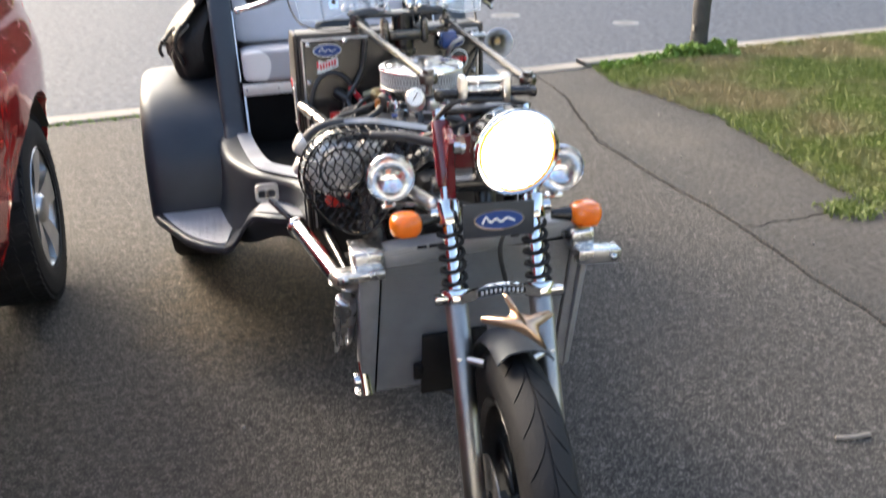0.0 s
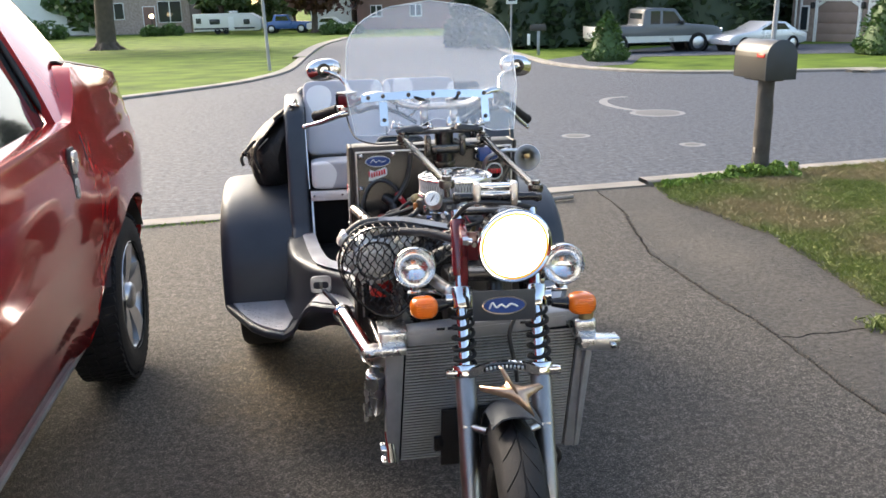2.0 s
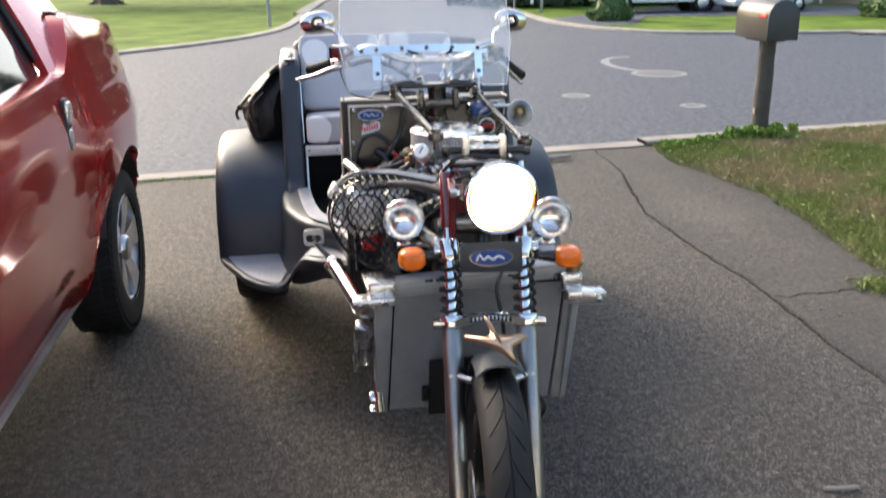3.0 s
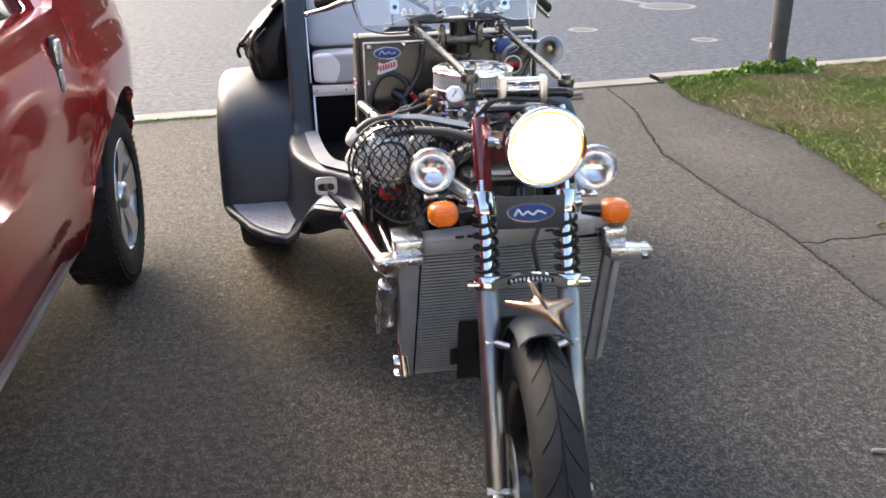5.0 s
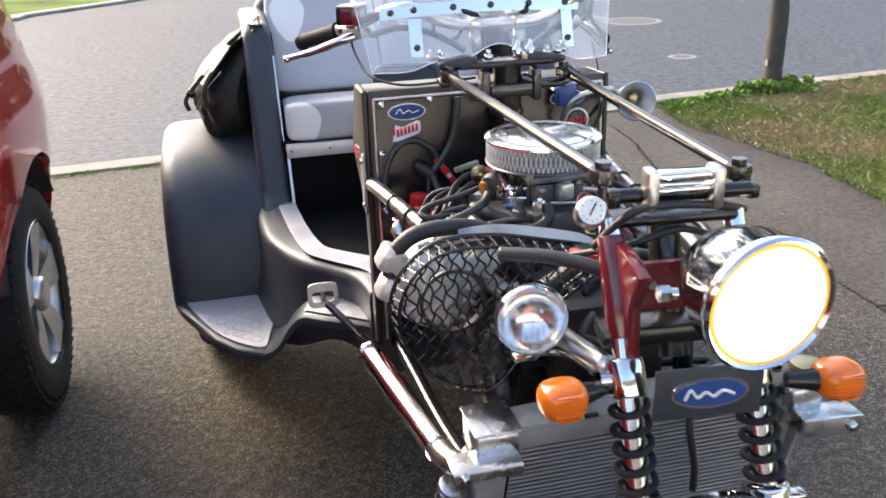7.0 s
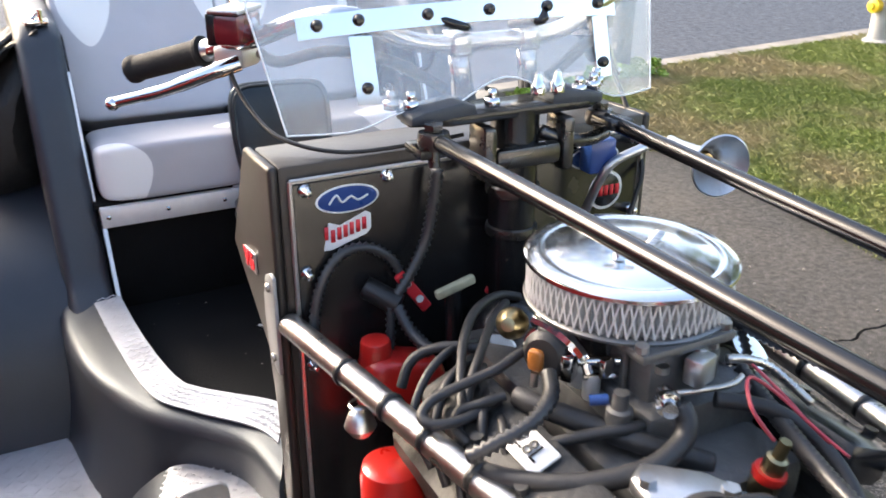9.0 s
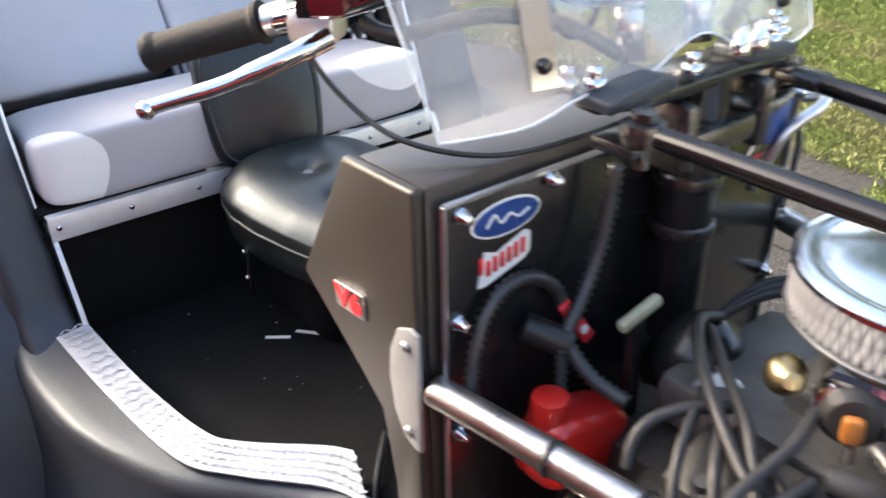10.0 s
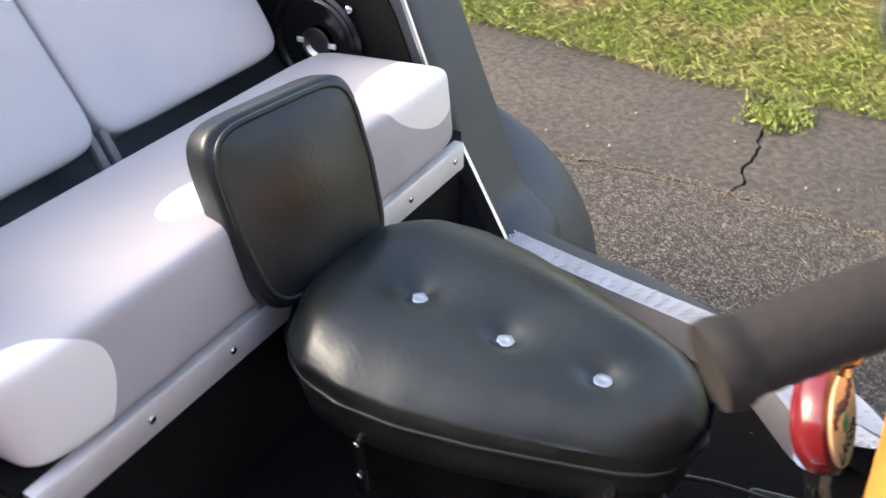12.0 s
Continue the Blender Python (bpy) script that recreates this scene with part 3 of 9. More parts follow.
prism(bm, [(x * 1.03, 1.06 + (z - 1.06) * 1.03) for x, z in sec], -0.215, -0.20, 1, 0.004)
part("end_cap", bm, M_BLACK, mb, "black end cap")
part("flag", box(B(), (-0.150, -0.12, 1.145), (0.006, 0.12, 0.035), None, 0.002), M_RED, mb, "red flag")
part("shelf", box(B(), (0.0, 0.05, 0.93), (0.17, 0.36, 0.025), None, 0.004), M_POST, mb)
part("post_tag", box(B(), (-0.082, -0.02, 0.30), (0.004, 0.03, 0.05), None, 0.001), M_CONCRETE, mb, "white scrap on the post")

# hydrant
M_HYD = mat("grey_hydrant_paint", (0.34, 0.34, 0.33), 0.5, var=0.2, scale=9, bump=0.2, bscale=80)
M_YEL = mat("yellow_enamel", (0.75, 0.52, 0.03), 0.4, var=0.12, scale=9)
hy = thing("fire_hydrant", (6.55, 5.32, 0.03), 0, "grey fire hydrant with a yellow cap on the lawn", "hydrant")
part("barrel", lathe(B(), [(0, 0), (0.14, 0), (0.14, 0.03), (0.10, 0.05), (0.09, 0.10), (0.09, 0.42), (0.12, 0.44), (0.12, 0.47), (0.10, 0.48)], (0, 0, 0), (0, 0, 1), 24), M_HYD, hy)
part("cap", lathe(B(), [(0.115, 0.48), (0.12, 0.50), (0.10, 0.55), (0.06, 0.60), (0.03, 0.62), (0.03, 0.66), (0, 0.665)], (0, 0, 0), (0, 0, 1), 24), M_YEL, hy, "yellow bonnet")
for d in ((1, 0, 0), (-1, 0, 0), (0, -1, 0)):
    part("nozzle", lathe(B(), [(0.055, 0.08), (0.06, 0.10), (0.06, 0.15), (0.03, 0.16), (0.025, 0.18), (0, 0.18)], (0, 0, 0.34), d, 16), M_YEL, hy, "yellow nozzle cap")

# litter on the ground
bm = tube(B(), [(1.16, 0.14, 0.008), (1.21, 0.125, 0.012), (1.27, 0.128, 0.008)], 0.007, seg=7)
lone("twig", bm, M_CONCRETE, "short pale stick lying on the driveway", "stick")
bm = rounded(B(), (-0.591, 0.729, 0.006), (0.016, 0.02, 0.014), None, p=2.2, nu=10, nv=6)
lone("pebble", bm, M_CONCRETE, "small white pebble on the driveway", "pebble")
bm = cyl(B(), (1.50, 4.85, 0.025), (1.75, 4.90, 0.03), 0.018, seg=10)
lone("white_pipe", bm, M_CONCRETE, "short pale pipe lying against the kerb", "pipe")
for k in range(14):
    x, y = rng.uniform(1.85, 2.55), rng.uniform(0.8, 4.0)
    bm = rounded(B(), (x, y, 0.003), (0.014, 0.008, 0.01), None, p=2.2, nu=8, nv=5)
    lone("dead_leaf", bm, M_CONCRETE, "tiny pale leaf fallen on the asphalt", "leaf", "", "fallen leaves")


# ---- trees ----
M_BARK = mat("bark", (0.085, 0.065, 0.05), 0.9, var=0.4, scale=4, bump=0.9, bscale=22)


def leaf_cloud(name, centers, leaf, per, m, parent, seed, flat=1.0):
    """Clumps of small leaves: tilted quads scattered in and on ellipsoids (centre, radius)."""
    r = np.random.RandomState(seed)
    P, F_ = [], []
    for (cx, cy, cz), rad in centers:
        for _ in range(per):
            d = r.normal(size=3)
            d /= np.linalg.norm(d)
            k = rad * r.uniform(0.35, 1.05) ** 0.6
            c = np.array((cx, cy, cz)) + d * k * np.array((1, 1, flat))
            u = r.normal(size=3)
            u /= np.linalg.norm(u)
            v = np.cross(u, r.normal(size=3))
            v /= np.linalg.norm(v)
            s = leaf * r.uniform(0.5, 1.3)
            i = len(P)
            P += [tuple(c - u * s), tuple(c + v * s * 0.55), tuple(c + u * s), tuple(c - v * s * 0.55)]
            F_.append((i, i + 1, i + 2, i + 3))
    me = bpy.data.meshes.new(name)
    me.from_pydata(P, [], F_)
    me.materials.append(m)
    ob = new(name, me)
    ob.parent = parent
    return ob


def tree(at, trunk_r, trunk_h, crown_r, crown_z, label, seed, m=None, leaf=0.25, clumps=26, per=90, nm="tree"):
    r = random.Random(seed)
    z0 = rise(at[0], at[1])
    t = thing(nm, (at[0], at[1], z0), 0, label, "tree")
    bm = tube(B(), [(0, 0, -0.3), (0, 0, trunk_h * 0.15), (trunk_r * 0.2, 0, trunk_h * 0.6), (0, trunk_r * 0.2, trunk_h)], [trunk_r * 1.35, trunk_r * 1.05, trunk_r, trunk_r * 0.9, trunk_r * 0.7], n=6, seg=14)
    for k in range(7):
        a = 2 * math.pi * k / 7 + r.uniform(-0.3, 0.3)
        L = crown_r * r.uniform(0.5, 0.85)
        tube(bm, [(0, 0, trunk_h * r.uniform(0.75, 0.98)), (L * 0.4 * math.cos(a), L * 0.4 * math.sin(a), trunk_h + crown_r * 0.35), (L * math.cos(a), L * math.sin(a), crown_z + r.uniform(-0.1, 0.5) * crown_r)], [trunk_r * 0.5, trunk_r * 0.35, trunk_r * 0.2, trunk_r * 0.1], n=4, seg=7)
    for k in range(6):
        a = 2 * math.pi * k / 6 + 0.3
        tube(bm, [(trunk_r * 0.6 * math.cos(a), trunk_r * 0.6 * math.sin(a), 0.35), (trunk_r * 1.4 * math.cos(a), trunk_r * 1.4 * math.sin(a), 0.06), (trunk_r * 2.3 * math.cos(a), trunk_r * 2.3 * math.sin(a), -0.05)], [trunk_r * 0.45, trunk_r * 0.3, trunk_r * 0.12], n=4, seg=7)
    part("trunk", bm, M_BARK, t, "grey-brown bark")
    cs = []
    for k in range(clumps):
        d = Vector((r.gauss(0, 1), r.gauss(0, 1), r.gauss(0, 0.7))).normalized() * crown_r * r.uniform(0.35, 0.95)
        cs.append(((d.x, d.y, crown_z + max(d.z, -crown_r * 0.35)), crown_r * r.uniform(0.22, 0.40)))
    leaf_cloud("crown", cs, leaf, per, m or M_LEAF, t, seed)
    return t


def conifer(at, h, rad, label, seed, m=None, leaf=0.16, per=1600, nm="conifer"):
    z0 = rise(at[0], at[1])
    t = thing(nm, (at[0], at[1], z0), 0, label, "tree" if h > 3 else "shrub", "")
    part("trunk", cyl(B(), (0, 0, -0.2), (0, 0, h * 0.8), rad * 0.10, rad * 0.02, 8), M_BARK, t)
    r = np.random.RandomState(seed)
    P, F_ = [], []
    for _ in range(per):
        f = r.rand() ** 1.4
        z = h * (0.01 + 0.98 * f)
        prof = (1 - f) ** 0.75 * (0.75 + 0.25 * min(1, f * 8))
        a = r.uniform(0, 6.283)
        k = rad * prof * r.uniform(0.72, 1.08) * (1 + 0.12 * math.sin(5 * a + seed) + 0.08 * math.sin(z * 9))
        c = np.array((k * math.cos(a), k * math.sin(a), z))
        u = np.array((math.cos(a), math.sin(a), r.uniform(-0.2, 0.7))) + r.normal(0, 0.35, 3)
        u /= np.linalg.norm(u)
        v = np.cross(u, r.normal(size=3))
        v /= np.linalg.norm(v)
        s = leaf * r.uniform(0.5, 1.3)
        i = len(P)
        P += [tuple(c - u * s), tuple(c + v * s * 0.5), tuple(c + u * s), tuple(c - v * s * 0.5)]
        F_.append((i, i + 1, i + 2, i + 3))
    me = bpy.data.meshes.new("crown")
    me.from_pydata(P, [], F_)
    me.materials.append(m or M_CONIFER)
    ob = new("crown", me)
    ob.parent = t
    # inner mass so that no light shines through
    part("inner_bough", lathe(B(), [(rad * 0.8, h * 0.02), (rad * 0.72, h * 0.25), (rad * 0.5, h * 0.55), (rad * 0.2, h * 0.85), (0, h * 0.95)], (0, 0, 0), (0, 0, 1), 12), m or M_CONIFER, t)
    return t


tree((-11.0, 50.3), 0.50, 5.0, 6.5, 8.0, "broad shade tree with a thick trunk on a lawn", 21, None, 0.32, 34, 150)
tree((6.55, 3.75), 0.26, 2.6, 2.4, 4.4, "tree with spreading roots on the lawn", 22, None, 0.14, 20, 160)
tree((1.2, 86), 0.3, 2.6, 4.2, 4.6, "dark copper-leaved tree by the parked cars", 23, M_LEAF_RED, 0.35, 26, 130)
for k, (x, y, h) in enumerate(((-34, 105, 13), (-24, 112, 12), (-14, 115, 14), (-4, 118, 12), (6, 120, 13), (17, 112, 12), (26, 100, 13), (35, 92, 14), (45, 84, 13), (54, 76, 12), (62, 64, 13))):
    tree((x, y), 0.4, h * 0.4, h * 0.5, h * 0.62, "tall leafy tree in the distance", 40 + k, None, 0.6, 26, 90)
for k in range(15):
    tree((-44 + k * 7.2, 101 + 4 * math.sin(k * 1.7)), 0.25, 1.6, 3.8 + 0.5 * math.sin(k * 2.3), 3.0, "low leafy tree in the distant tree line", 120 + k, None, 0.5, 16, 80)
tree((-8.0, 92), 0.3, 3, 4.5, 5.5, "leafy tree behind the houses", 71, None, 0.45, 24, 110)
for k, (x, y, h, rd) in enumerate(((8.3, 33.0, 7.5, 1.9), (10.0, 33.5, 8.0, 2.1), (11.8, 33.2, 8.5, 2.1), (13.8, 32.5, 8.2, 2.2), (15.6, 31.4, 8.8, 2.2), (16.4, 33.6, 8.2, 2.2), (18.0, 35.0, 9.0, 2.2), (20.2, 36.0, 9.0, 2.4), (22.6, 36.0, 9.5, 2.4), (25.0, 35.0, 9.0, 2.4), (27.5, 34.0, 9.5, 2.6), (6.9, 36.0, 3.0, 1.2))):
    conifer((x, y), h, rd, "dense dark evergreen in a tall hedge", 80 + k, None, 0.22, 2600)
conifer((7.95, 21.6), 1.36, 0.62, "clipped cone-shaped evergreen shrub", 95, M_SHRUB, 0.06, 2600, "shrub")
conifer((15.3, 20.0), 1.9, 0.85, "rounded evergreen shrub by the garage", 96, M_SHRUB, 0.08, 2200, "shrub")
for k, (x, y, r0) in enumerate(((-25.5, 86.5, 1.7), (-23.6, 88.0, 1.3), (-14.5, 88.5, 0.8), (-12.6, 88.8, 0.9), (2.6, 78, 0.9), (4.2, 77, 0.8), (9.2, 44, 0.5))):
    t = thing("bush", (x, y, rise(x, y)), 0, "rounded green bush by a house", "bush")
    leaf_cloud("leaves", [((0, 0, r0 * 0.6), r0 * 0.8), ((r0 * 0.7, 0, r0 * 0.45), r0 * 0.6), ((-r0 * 0.7, 0.2, r0 * 0.45), r0 * 0.6)], 0.16, 420, M_SHRUB, t, 300 + k)

# leafy weeds that crowd the mailbox post and run along the kerb
rw_ = random.Random(44)
clumps_ = []
for k in range(95):
    f = rw_.random() ** 0.6
    x = 2.62 + 1.22 * f
    clumps_.append(((x, kerb_y(x) - 0.06 - abs(rw_.gauss(0, 0.07)), 0.025 + 0.075 * f * rw_.random()), 0.040 + 0.050 * f * rw_.random()))
for k in range(40):
    clumps_.append(((3.70 + rw_.gauss(0, 0.13), 5.24 + rw_.gauss(0, 0.05), 0.03 + 0.10 * rw_.random()), 0.05))
tagged(leaf_cloud("weeds", clumps_, 0.021, 95, M_WEED, None, 4, 0.7), "lush leafy green weeds round the mailbox post", "weeds", "", "stuff")

# ---- trike: materials ----
M_SEATVINYL = mat("black_saddle_vinyl", (0.008, 0.0105, 0.0110), 0.36, var=0.5, scale=11, bump=0.10, bscale=170, color2=(0.013, 0.016, 0.0165), rvar=0.16)
# scuffs and fine creases in the vinyl
vn_, vl_ = M_SEATVINYL.node_tree.nodes, M_SEATVINYL.node_tree.links
cr_, cb_ = vn_.new("ShaderNodeTexNoise"), vn_.new("ShaderNodeBump")
cr_.inputs["Scale"].default_value, cr_.inputs["Detail"].default_value, cr_.inputs["Distortion"].default_value = 13.0, 3.0, 1.6
cb_.inputs["Strength"].default_value, cb_.inputs["Distance"].default_value = 0.10, 0.006
vl_.new(next(k for k in vn_ if k.bl_idname == "ShaderNodeTexCoord").outputs["Object"], cr_.inputs["Vector"])
vl_.new(cr_.outputs["Fac"], cb_.inputs["Height"])
vl_.new(next(k for k in vn_ if k.bl_idname == "ShaderNodeBump" and k != cb_).outputs["Normal"], cb_.inputs["Normal"])
vl_.new(cb_.outputs["Normal"], vn_["Principled BSDF"].inputs["Normal"])
for m in (M_SEATVINYL, M_BLACK):
    m.node_tree.nodes["Principled BSDF"].inputs["Specular Tint"].default_value = (0.80, 0.92, 1.0, 1.0)
M_GREYVINYL = mat("light_grey_vinyl", (0.55, 0.55, 0.57), 0.5, var=0.05, scale=6, bump=0.08, bscale=260)
M_CARPET = mat("black_floor_liner", (0.006, 0.0062, 0.0065), 0.9, var=0.5, scale=9, bump=0.6, bscale=240, spec=0.15)
M_TREAD = mat("aluminium_tread_plate", (0.52, 0.53, 0.55), 0.45, 0.45, var=0.15, scale=14, bump=0.15, bscale=160)
M_ORANGE = mat("amber_lens", (0.75, 0.16, 0.01), 0.15, var=0.12, scale=30, coat=0.6)
M_DARKRED = mat("dark_red_enamel", (0.11, 0.009, 0.013), 0.22, var=0.12, scale=10, coat=0.8)
M_REDPAINT = mat("red_enamel", (0.55, 0.02, 0.015), 0.3, var=0.15, scale=16, coat=0.4)
M_HOSE = mat("black_rubber_hose", (0.022, 0.022, 0.023), 0.5, var=0.3, scale=20, bump=0.15, bscale=200)
M_CONDUIT = mat("ribbed_black_plastic", (0.035, 0.035, 0.036), 0.34, var=0.2, scale=20)
M_CASTALU = mat("cast_aluminium", (0.15, 0.15, 0.149), 0.52, 0.8, var=0.3, scale=22, bump=0.35, bscale=150)
M_PALECAST = mat("bright_cast_aluminium", (0.62, 0.615, 0.60), 0.36, 0.6, var=0.3, scale=26, bump=0.5, bscale=90)
M_IRON = mat("oily_cast_iron", (0.035, 0.033, 0.03), 0.5, 0.3, var=0.5, scale=14, bump=0.4, bscale=120)
M_CORE = mat("radiator_fins", (0.34, 0.355, 0.37), 0.45, 0.5, var=0.15, scale=20, bump=0.3, bscale=300)
M_CONSOLE = mat("satin_brown_black_paint", (0.028, 0.0235, 0.020), 0.40, var=0.2, scale=4, bump=0.1, bscale=260)
M_BLUE = mat("blue_enamel", (0.02, 0.06, 0.22), 0.3, var=0.1, scale=20)
M_WHITE = mat("white_enamel", (0.78, 0.78, 0.76), 0.4, var=0.06, scale=20)
M_REDINK = mat("red_print", (0.70, 0.03, 0.04), 0.4, var=0.08, scale=20)
M_STEEL = mat("bare_steel", (0.58, 0.56, 0.53), 0.3, 1.0, var=0.25, scale=18, bump=0.15, bscale=160)
M_BRASS = mat("brass", (0.36, 0.30, 0.17), 0.3, 1.0, var=0.15, scale=30)
M_PAPER = mat("pleated_filter_gauze", (0.40, 0.40, 0.39), 0.7, 0.2, var=0.15, scale=30, bump=0.2, bscale=200)
M_DIPSTICK = mat("faded_yellow_plastic", (0.42, 0.40, 0.27), 0.5, var=0.25, scale=60)
M_CREAM = mat("cream_dial", (0.72, 0.56, 0.30), 0.45, var=0.12, scale=25)
M_WOOD = mat("varnished_orange_wood", (0.42, 0.17, 0.04), 0.35, var=0.3, scale=18, coat=0.5)
M_NYLON = mat("black_nylon", (0.014, 0.013, 0.012), 0.6, var=0.45, scale=9, bump=0.6, bscale=60)
M_REFL = mat("lamp_reflector", (0.88, 0.88, 0.88), 0.16, 1.0, var=0.05, scale=20)
M_POLISHED = mat("soft_polished_chrome", (0.86, 0.86, 0.86), 0.17, 1.0, var=0.05, scale=12, rvar=0.06)
M_DULL = mat("dull_alloy", (0.27, 0.265, 0.258), 0.36, 1.0, var=0.2, scale=16, bump=0.1, bscale=180)
M_PIPE = mat("amber_brown_plastic", (0.34, 0.12, 0.025), 0.35, var=0.15, scale=30)
M_BRONZE = mat("tarnished_copper", (0.52, 0.36, 0.25), 0.35, 0.9, var=0.25, scale=30)
M_DARKSTEEL = mat("dark_oiled_steel", (0.11, 0.105, 0.10), 0.28, 0.9, var=0.3, scale=24, bump=0.1, bscale=150)
M_REDWIRE = mat("faded_red_wire", (0.42, 0.05, 0.07), 0.5, var=0.2, scale=30)
M_CABLE = mat("black_cable", (0.012, 0.012, 0.012), 0.4, var=0.2, scale=30)
M_GREEN = mat("green_wax", (0.05, 0.3, 0.12), 0.4)


def glassy(name, color, rough=0.02, alpha=0.12, haze=0.0):
    m = bpy.data.materials.new(name)
    m.use_nodes = True
    n, l = m.node_tree.nodes, m.node_tree.links
    n.remove(n["Principled BSDF"])
    tr, gl, mx, fr = n.new("ShaderNodeBsdfTransparent"), n.new("ShaderNodeBsdfGlossy"), n.new("ShaderNodeMixShader"), n.new("ShaderNodeLayerWeight")
    tr.inputs["Color"].default_value = (*color, 1)
    gl.inputs["Roughness"].default_value = rough
    fr.inputs["Blend"].default_value = 0.5
    pw = n.new("ShaderNodeMath")
    pw.operation = "POWER"
    pw.inputs[1].default_value = 4.0
    l.new(fr.outputs["Facing"], pw.inputs[0])
    ad = n.new("ShaderNodeMath")
    ad.operation = "MULTIPLY_ADD"
    ad.inputs[1].default_value, ad.inputs[2].default_value = 0.55, alpha
    l.new(pw.outputs[0], ad.inputs[0])
    l.new(ad.outputs[0], mx.inputs[0])
    l.new(tr.outputs[0], mx.inputs[1])
    l.new(gl.outputs[0], mx.inputs[2])
    out = mx.outputs[0]
    # white diffuse mixed in evenly: a milky look for the light it catches
    if haze:
        df, m2 = n.new("ShaderNodeBsdfDiffuse"), n.new("ShaderNodeMixShader")
        df.inputs["Color"].default_value = (0.8, 0.8, 0.8, 1)
        m2.inputs[0].default_value = haze
        l.new(out, m2.inputs[1])
        l.new(df.outputs[0], m2.inputs[2])
        out = m2.outputs[0]
    l.new(out, n["Material Output"].inputs["Surface"])
    return m


def lamp_glow(name, color, strength):
    m = bpy.data.materials.new(name)
    m.use_nodes = True
    b = m.node_tree.nodes["Principled BSDF"]
    b.inputs["Base Color"].default_value = (*color, 1)
    b.inputs["Emission Color"].default_value = (*color, 1)
    b.inputs["Emission Strength"].default_value = strength
    return m


M_PLEX = glassy("clear_acrylic", (0.95, 0.955, 0.96), 0.04, 0.07, 0.15)
M_EDGE = mat("acrylic_edge", (0.70, 0.74, 0.76), 0.25, var=0.05, scale=20)
M_GREYCAST = mat("grey_cast_cover", (0.045, 0.045, 0.045), 0.6, 0.5, var=0.35, scale=18, bump=0.4, bscale=120)
M_BAND = mat("pale_alloy_band", (0.72, 0.72, 0.72), 0.5, 0.5, var=0.08, scale=30)
M_GLOSSBLACK = mat("glossy_black_enamel", (0.006, 0.006, 0.0065), 0.16, var=0.2, scale=14, rvar=0.05)
M_LENS = glassy("ribbed_lamp_glass", (0.95, 0.96, 0.97), 0.05, 0.08)
M_HEAD = lamp_glow("lit_headlamp_glass", (1.0, 0.92, 0.80), 2.2)
M_HEADRIM = lamp_glow("lit_lamp_edge", (0.9, 0.42, 0.06), 0.25)

# ---- trike ----
trike = thing("motor_trike", (0, 0, 0), 0, "black custom three-wheeled trike with exposed engine, parked on the driveway", "trike")
FK = Matrix.Translation((0.014, 0, 0)) @ Matrix.Rotation(radians(-6), 4, "Z")


def fk(x, y, z):
    """From the turned fork's coordinates."""
    return FK @ Vector((x, y, z))


def fy(z):
    """The fork legs' y at a height: they rake back."""
    return (z - 0.86) * 0.51


# front wheel
AX = (0.0, -0.29, 0.36)
RW = 0.36
wheel = part("front_wheel", lathe(B(), [(0, -0.055), (0.045, -0.055), (0.05, -0.03), (0.035, -0.028), (0.035, 0.028), (0.05, 0.03), (0.045, 0.055), (0, 0.055)], fk(*AX), FK.to_3x3() @ Vector((1, 0, 0)), 20), M_CASTALU, trike)
WX = FK.to_3x3() @ Vector((1, 0, 0))
bm = lathe(B(), [(0.242, -0.036), (0.28, -0.052), (0.323, -0.053), (0.346, -0.040), (0.357, -0.016), (RW, 0.0), (0.357, 0.016), (0.346, 0.040), (0.323, 0.053), (0.28, 0.052), (0.242, 0.036)], fk(*AX), WX, 72)
tyre = part("tyre", bm, M_RUBBER, wheel, "black motorcycle tyre with chevron grooves")
# tread blocks parted by thin curved grooves
bm = B()
R3 = frame_on(WX)
NB = 27
PITCH = 2 * math.pi / NB
for i in range(NB):
    for sd in (-1, 1):
        rows = []
        for f in (0.0, 0.2, 0.4, 0.6, 0.8, 1.0):
            w = 0.0025 + 0.0385 * f
            lag = 0.20 * f ** 0.7 + (0.5 * PITCH if sd > 0 else 0.0)
            r = RW - 0.0165 * (w / 0.041) ** 2 + 0.003
            rows.append([fk(*AX) + R3 @ Vector((r * math.cos(i * PITCH + lag + g * (PITCH - 0.017)), r * math.sin(i * PITCH + lag + g * (PITCH - 0.017)), sd * w)) for g in (0.0, 0.33, 0.67, 1.0)])
        grid_surface(bm, rows)
thicken(bm, 0.006)
part("tread", bm, M_RUBBER, wheel)
bm = lathe(B(), [(0.232, -0.036), (0.249, -0.045), (0.253, -0.04), (0.239, -0.015), (0.239, 0.015), (0.253, 0.04), (0.249, 0.045), (0.232, 0.036), (0.222, 0.0), (0.232, -0.036)], fk(*AX), WX, 48)
part("rim", bm, M_BLACKMETAL, wheel, "black cast rim")
bm = B()
for i in range(7):
    for s in (-0.07, 0.07):
        a = 2 * math.pi * i / 7
        p0 = fk(*AX) + R3 @ Vector((0.04 * math.cos(a), 0.04 * math.sin(a), 0))
        p1 = fk(*AX) + R3 @ Vector((0.232 * math.cos(a + s), 0.232 * math.sin(a + s), 0))
        cyl(bm, p0, p1, 0.011, 0.008, 8)
pieces("spoke", bm, M_BLACKMETAL, wheel, "black cast spoke")
bm = lathe(B(), [(0.055, -0.066), (0.13, -0.066), (0.13, -0.062), (0.055, -0.062), (0.055, -0.066)], fk(*AX), WX, 40)
